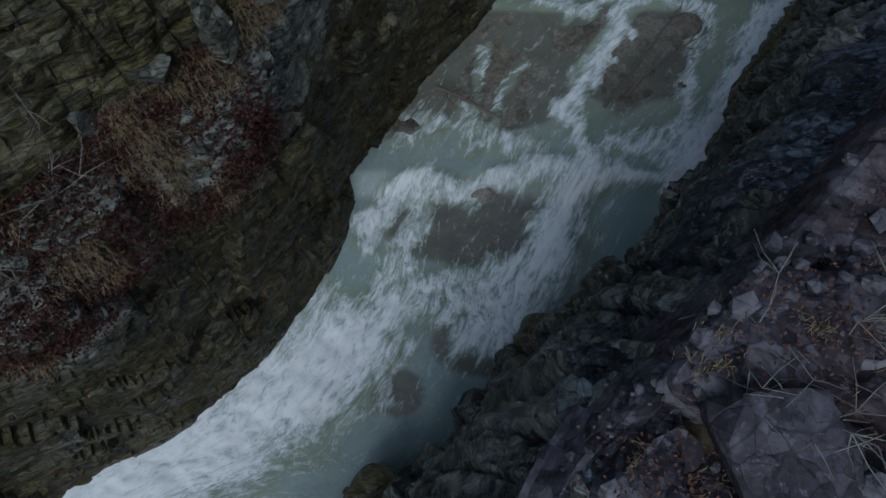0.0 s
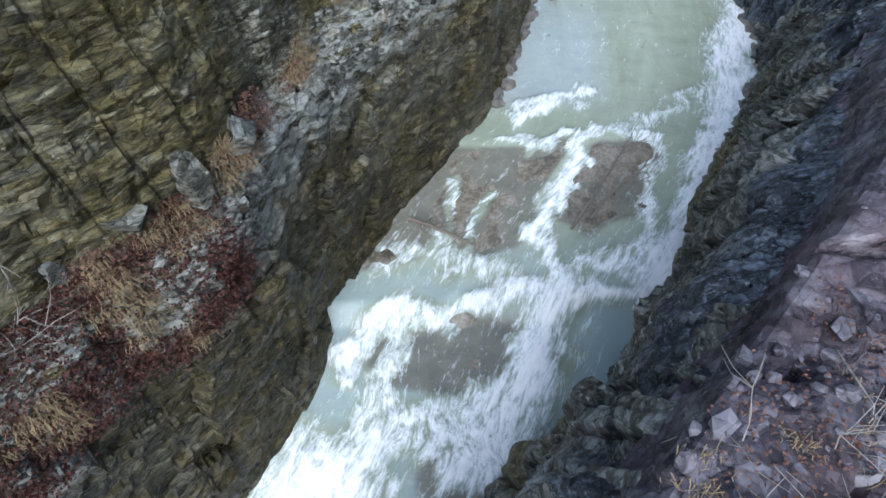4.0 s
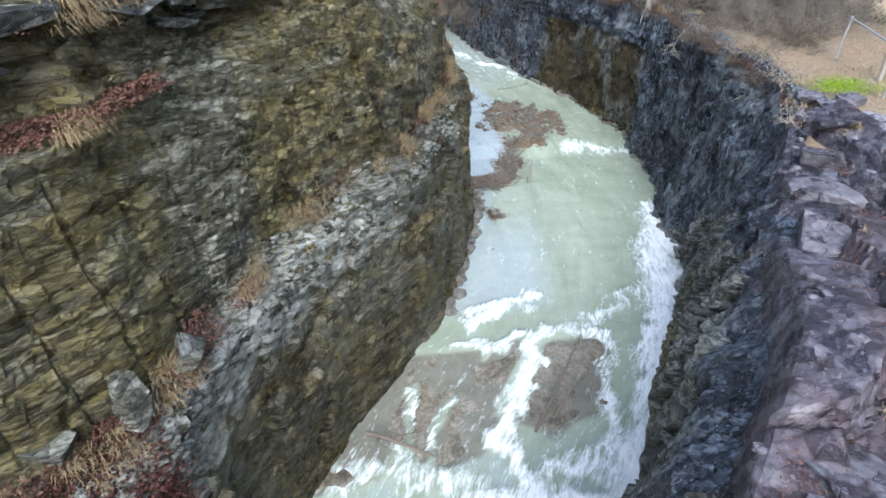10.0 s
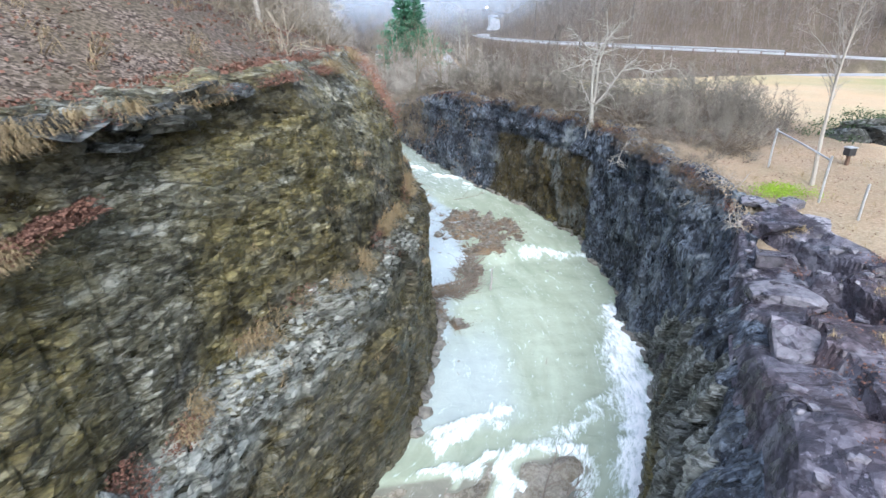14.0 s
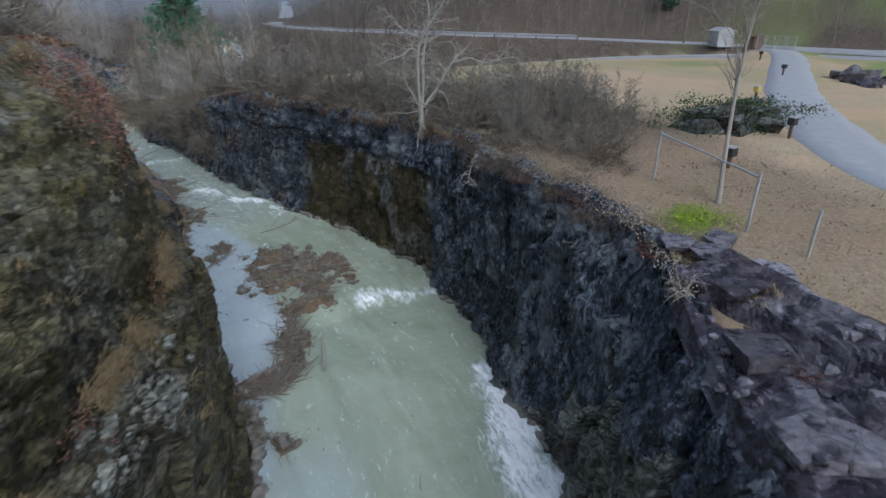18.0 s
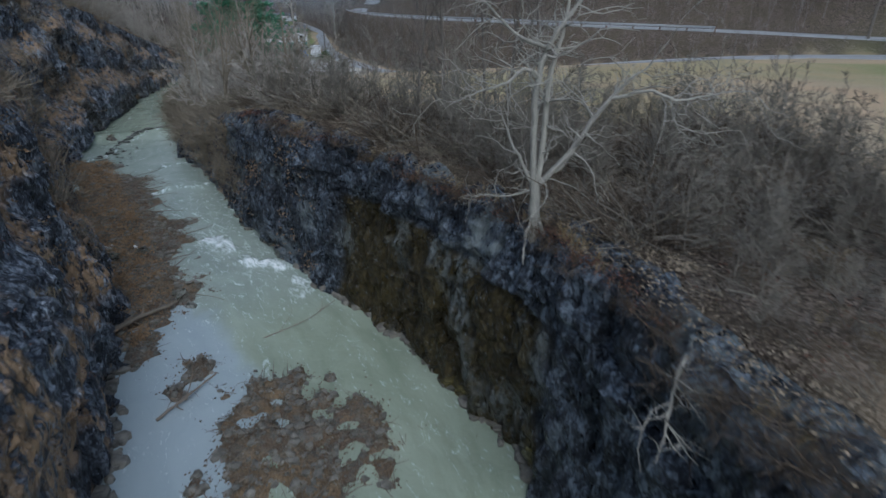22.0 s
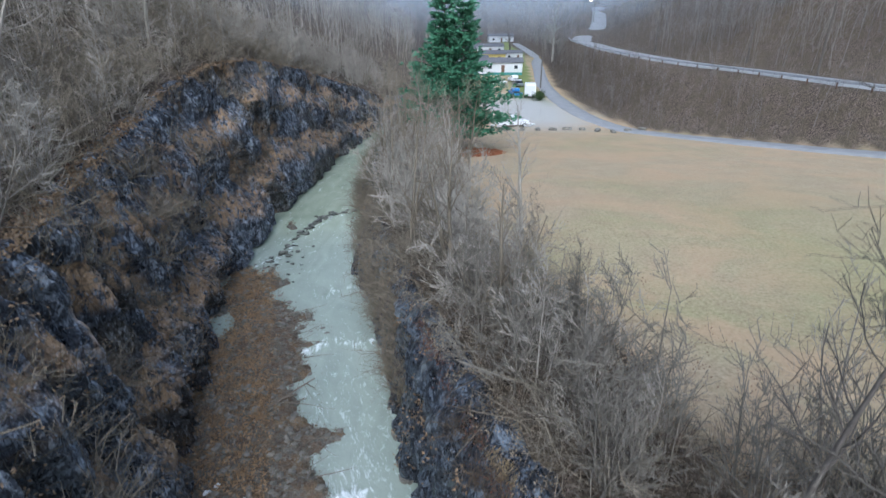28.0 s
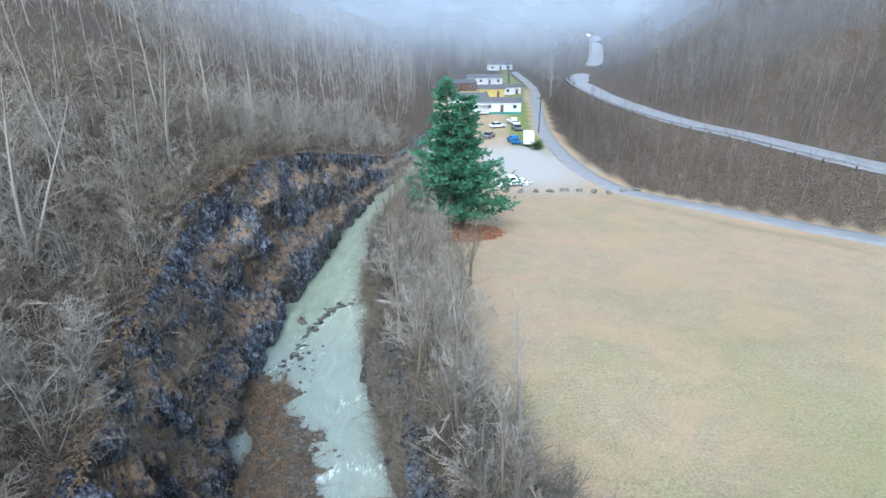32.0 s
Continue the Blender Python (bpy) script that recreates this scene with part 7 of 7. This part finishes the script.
def house(x, y, rz, L, W, H, wall, label, skirt=None, porch=False):
    ob = thing("house", pose(x, y, surface(x, y), 0, 0, rz), label, "house", "houses of the hamlet")
    z0 = 0.7 if skirt else 0
    if skirt:
        part("skirting", boxes((0, 0, 0.3, L - 0.1, W - 0.1, 0.8)), skirt, ob)
    part("wall", boxes((0, 0, z0 + H / 2, L, W, H), bevel=0.03), wall, ob)
    r = W * 0.2
    bm = bmesh.new()
    a, b, t = L / 2 + 0.35, W / 2 + 0.35, z0 + H
    vs = [bm.verts.new(p) for p in ((-a, -b, t), (a, -b, t), (a, b, t), (-a, b, t), (-a, 0, t + r), (a, 0, t + r))]
    for q in ((0, 1, 5, 4), (2, 3, 4, 5), (0, 4, 3), (1, 2, 5), (3, 2, 1, 0)):
        bm.faces.new([vs[i] for i in q])
    part("roof", bm, ROOF, ob)
    n = max(2, int(L / 3.2))
    for k in range(n):
        cx = -L / 2 + (k + 0.5) * L / n
        if k == n // 2:
            door = part("door", boxes((cx, -W / 2 - 0.04, z0 + 1.02, 0.95, 0.08, 2.04), bevel=0.01), BROWNWOOD, ob)
            part("handle", boxes((cx + 0.36, -W / 2 - 0.1, z0 + 1.0, 0.05, 0.06, 0.12)), METAL, door)
        else:
            window(ob, cx, -W / 2 - 0.03, z0 + 1.5, 1.15, 1.1, "y")
    window(ob, -L / 2 - 0.03, 0, z0 + 1.5, 1.1, 1.1, "x")
    if porch:
        part("porch", boxes((-L * 0.25, -W / 2 - 1.0, z0 + 2.3, 3.4, 2.0, 0.15), (-L * 0.25, -W / 2 - 1.0, z0 - 0.1, 3.4, 2.0, 0.15), bevel=0.02), WHITE, ob)
        for q in (-1.6, 1.6):
            part("porch_post", boxes((-L * 0.25 + q, -W / 2 - 1.9, z0 + 1.1, 0.12, 0.12, 2.4)), WHITE, ob)


house(40.5, 208, -4, 15, 6, 2.7, WHITE, "white single-storey home on teal skirting", TEAL, True)
house(34, 222, 6, 12, 6, 2.7, WHITE, "white single-storey home with a grey roof", None)
house(45, 246, 0, 9, 6, 2.8, YELLOW, "small yellow house with a dark roof")
house(53, 251, 10, 7, 5, 2.6, WHITE, "small white house with a dark roof")
house(48, 285, 0, 15, 6, 2.7, WHITE, "long white home far up the valley")
house(36, 262, 15, 10, 6, 2.8, BROWNWOOD, "brown house half hidden by trees")
house(62, 330, 0, 12, 6, 2.8, WHITE, "white house at the end of the valley")


def wheel(parent, x, y, r):
    bm = bmesh.new()
    bmesh.ops.create_cone(bm, cap_ends=True, segments=18, radius1=r, radius2=r, depth=0.24, matrix=pose(x, y, r, 90, 0, 0))
    bmesh.ops.bevel(bm, geom=[e for e in bm.edges if len(e.link_faces) == 2 and e.calc_face_angle() > 1], offset=0.04, segments=2, affect="EDGES")
    w = part("wheel", bm, RUBBER, parent)
    bm = bmesh.new()
    bmesh.ops.create_cone(bm, cap_ends=True, segments=14, radius1=r * 0.58, radius2=r * 0.58, depth=0.27, matrix=pose(x, y, r, 90, 0, 0))
    part("rim", bm, METAL, w)


def prism(profile, half, bevel=0.06):
    """A body extruded across the vehicle from its side profile (x, z)."""
    bm = bmesh.new()
    lo = [bm.verts.new((x, -half, z)) for x, z in profile]
    hi = [bm.verts.new((x, half, z)) for x, z in profile]
    bm.faces.new(lo)
    bm.faces.new(hi[::-1])
    for i in range(len(lo)):
        j = (i + 1) % len(lo)
        bm.faces.new((lo[j], lo[i], hi[i], hi[j]))
    bmesh.ops.recalc_face_normals(bm, faces=bm.faces)
    bmesh.ops.bevel(bm, geom=list(bm.edges), offset=bevel, segments=2, affect="EDGES")
    return bm


def pickup(x, y, rz, paint, label):
    ob = thing("pickup_truck", pose(x, y, surface(x, y), 0, 0, rz), label, "pickup truck", "parked vehicles")
    part("body", prism([(-2.7, 0.45), (-2.7, 1.0), (-0.6, 1.02), (1.1, 1.05), (2.55, 0.98), (2.7, 0.75), (2.7, 0.42)], 0.95), paint, ob)
    part("cab", prism([(-0.7, 1.0), (-0.6, 1.75), (0.55, 1.75), (1.2, 1.05)], 0.85, 0.08), paint, ob)
    part("side_window", boxes((-0.1, 0, 1.42, 0.9, 1.72, 0.42), bevel=0.03), GLASS, ob)
    part("windscreen", boxes((0.86, 0, 1.4, 0.28, 1.5, 0.5), bevel=0.03), GLASS, ob)
    part("bed", boxes((-1.7, 0, 1.03, 1.7, 1.5, 0.06)), BLACK, ob)
    part("bumper", boxes((2.72, 0, 0.55, 0.14, 1.85, 0.22), bevel=0.03), METAL, ob)
    for s in (-1, 1):
        part("headlight", boxes((2.66, s * 0.72, 0.82, 0.1, 0.32, 0.2), bevel=0.02), GLASS, ob)
        for a in (-1.7, 1.75):
            wheel(ob, a, s * 0.86, 0.38)


def car(x, y, rz, paint, label):
    ob = thing("car", pose(x, y, surface(x, y), 0, 0, rz), label, "car", "parked vehicles")
    part("body", prism([(-2.2, 0.4), (-2.25, 0.85), (-1.6, 0.95), (1.0, 0.95), (2.1, 0.8), (2.25, 0.4)], 0.88), paint, ob)
    part("cabin", prism([(-1.7, 0.92), (-1.15, 1.42), (0.35, 1.45), (1.1, 0.92)], 0.76, 0.08), GLASS, ob)
    part("roof", boxes((-0.4, 0, 1.46, 1.5, 1.35, 0.05), bevel=0.02), paint, ob)
    for s in (-1, 1):
        for a in (-1.35, 1.4):
            wheel(ob, a, s * 0.8, 0.33)


pickup(31.2, 130.3, 10, CARWHITE, "white pickup truck with junk around it at the field's edge")
pickup(38.4, 166, 95, BLUE, "bright blue pickup truck parked on the gravel lot")
pickup(42.6, 189, 100, CARWHITE, "white pickup truck parked by the house")
car(42.0, 181, 95, CARGREY, "dark grey car parked by the house")
car(37.5, 184, 20, CARWHITE, "white car parked beside the lawn")
car(33.5, 172, 60, CARGREY, "grey car parked on the gravel lot")


def box_trailer(x, y, rz):
    ob = thing("box_trailer", pose(x, y, surface(x, y), 0, 0, rz), "white enclosed cargo trailer on the gravel lot", "trailer", "parked vehicles")
    part("box", boxes((0, 0, 1.7, 4.6, 2.3, 2.3), bevel=0.06), CARWHITE, ob)
    part("chassis", boxes((0.3, 0, 0.5, 5.4, 1.6, 0.14)), BLACK, ob)
    part("door", boxes((-2.32, 0, 1.7, 0.05, 2.0, 2.1), bevel=0.01), WHITE, ob)
    for s in (-1, 1):
        for a in (-0.5, 0.4):
            wheel(ob, a, s * 1.1, 0.35)


box_trailer(41.2, 163.5, 80)
for i, (x, y, w) in enumerate([(29, 129.4, 1.0), (33.6, 129.8, 1.4), (28, 130.6, 0.8), (34.6, 131, 0.7)]):
    ob = thing("scrap_panel", pose(x, y, surface(x, y), 0, 6, 40 * i), "white scrap panel lying on the gravel", "scrap", "scrap by the pickup")
    part("sheet", boxes((0, 0, 0.22, w, 0.7, 0.08), bevel=0.02), PLASTIC, ob)
    part("frame", boxes((0, 0, 0.1, w * 0.8, 0.5, 0.16), bevel=0.02), METAL, ob)
for k in range(11):
    x, y = 27 + 2.4 * k, 125.4 + 0.35 * math.sin(k * 1.3)
    ob = new("border_rock", rock_mesh("border_rock", 700 + k, (0.6 + 0.1 * (k % 3), 0.4, 0.35), STONE, detail=2))
    ob.matrix_world = pose(x, y, surface(x, y) + 0.15, 0, 0, 33 * k)
    tagged(ob, "grey boulder in a row bordering the lot", "boulder", "boulders bordering the gravel lot")


def street_lamp(x, y):
    ob = thing("street_lamp", pose(x, y, surface(x, y)), "lit street lamp on a wooden pole", "street lamp")
    part("pole", tube_mesh("pole", [([(0, 0, -0.5), (0, 0, 4), (0, 0, 8)], (0.14, 0.12, 0.1))], BARK, 8), BARK, ob)
    arm = part("arm", tube_mesh("arm", [([(0, 0, 7.5), (-0.8, 0, 7.8), (-1.6, 0, 7.8)], 0.04)], METAL, 6), METAL, ob)
    m, t, b = material("lamp_glow")
    b.inputs["Emission Color"].default_value, b.inputs["Emission Strength"].default_value = (1, 0.75, 0.5, 1), 14
    bm = bmesh.new()
    bmesh.ops.create_uvsphere(bm, u_segments=12, v_segments=8, radius=0.28, matrix=pose(-1.7, 0, 7.68))
    part("lamp", bm, m, arm, "glowing warm lamp globe")


street_lamp(86, 262)


# ---- low cloud at the head of the valley ----
def fog_sheet(y0, x0, x1, z0, z1, thick, seed):
    """One veil of low cloud: a broad wavy sheet, thin and ragged."""
    X, Zs = np.meshgrid(np.linspace(x0, x1, 60), np.linspace(z0, z1, 24))
    Y = y0 + 12 * fbm(X / 60 + seed, Zs / 40) - 0.0006 * (X - 30) ** 2
    name = "low_cloud"
    m = bpy.data.materials.new("low_cloud")
    m.use_nodes = True
    t = m.node_tree
    t.nodes.clear()
    out, mx, tr = t.nodes.new("ShaderNodeOutputMaterial"), t.nodes.new("ShaderNodeMixShader"), t.nodes.new("ShaderNodeBsdfTransparent")
    df, tl, half = node(t, "ShaderNodeBsdfDiffuse", Color=(0.55, 0.62, 0.72, 1)), node(t, "ShaderNodeBsdfTranslucent", Color=(0.55, 0.62, 0.72, 1)), t.nodes.new("ShaderNodeMixShader")
    half.inputs[0].default_value = 0.5
    t.links.new(df.outputs[0], half.inputs[1])
    t.links.new(tl.outputs[0], half.inputs[2])
    n = noise_tex(t, coords(t, (0.012, 0.012, 0.022)), 1.0, 4, 0.5, 0.5)
    f = math_node(t, "MULTIPLY", ramp(t, n, [(0.3, grey(0.15)), (0.7, grey(1))]), attr(t, "veil"))
    t.links.new(f, mx.inputs[0])
    t.links.new(tr.outputs[0], mx.inputs[1])
    t.links.new(half.outputs[0], mx.inputs[2])
    t.links.new(mx.outputs[0], out.inputs["Surface"])
    a = (X - x0) / (x1 - x0)
    veil = thick * smooth(0, 0.25, a) * smooth(1, 0.75, a) * smooth(z0, z0 + 0.22 * (z1 - z0), Zs)
    ob = tagged(new(name, mesh_of(name, np.stack([X, Y, Zs], -1).reshape(-1, 3), grid_faces(24, 60), m, True, {"veil": veil})), "ragged veil of pale low cloud over the valley", "cloud", kind="stuff")
    ob.visible_shadow = False


for args in ((150, -150, 190, 9, 100, 0.2, 7), (190, -160, 200, 6, 110, 0.34, 1), (240, -180, 240, 6, 120, 0.55, 2), (300, -220, 280, 4, 140, 0.75, 3), (370, -260, 340, 4, 180, 0.95, 4), (440, -320, 400, 4, 240, 1.0, 5)):
    fog_sheet(*args)
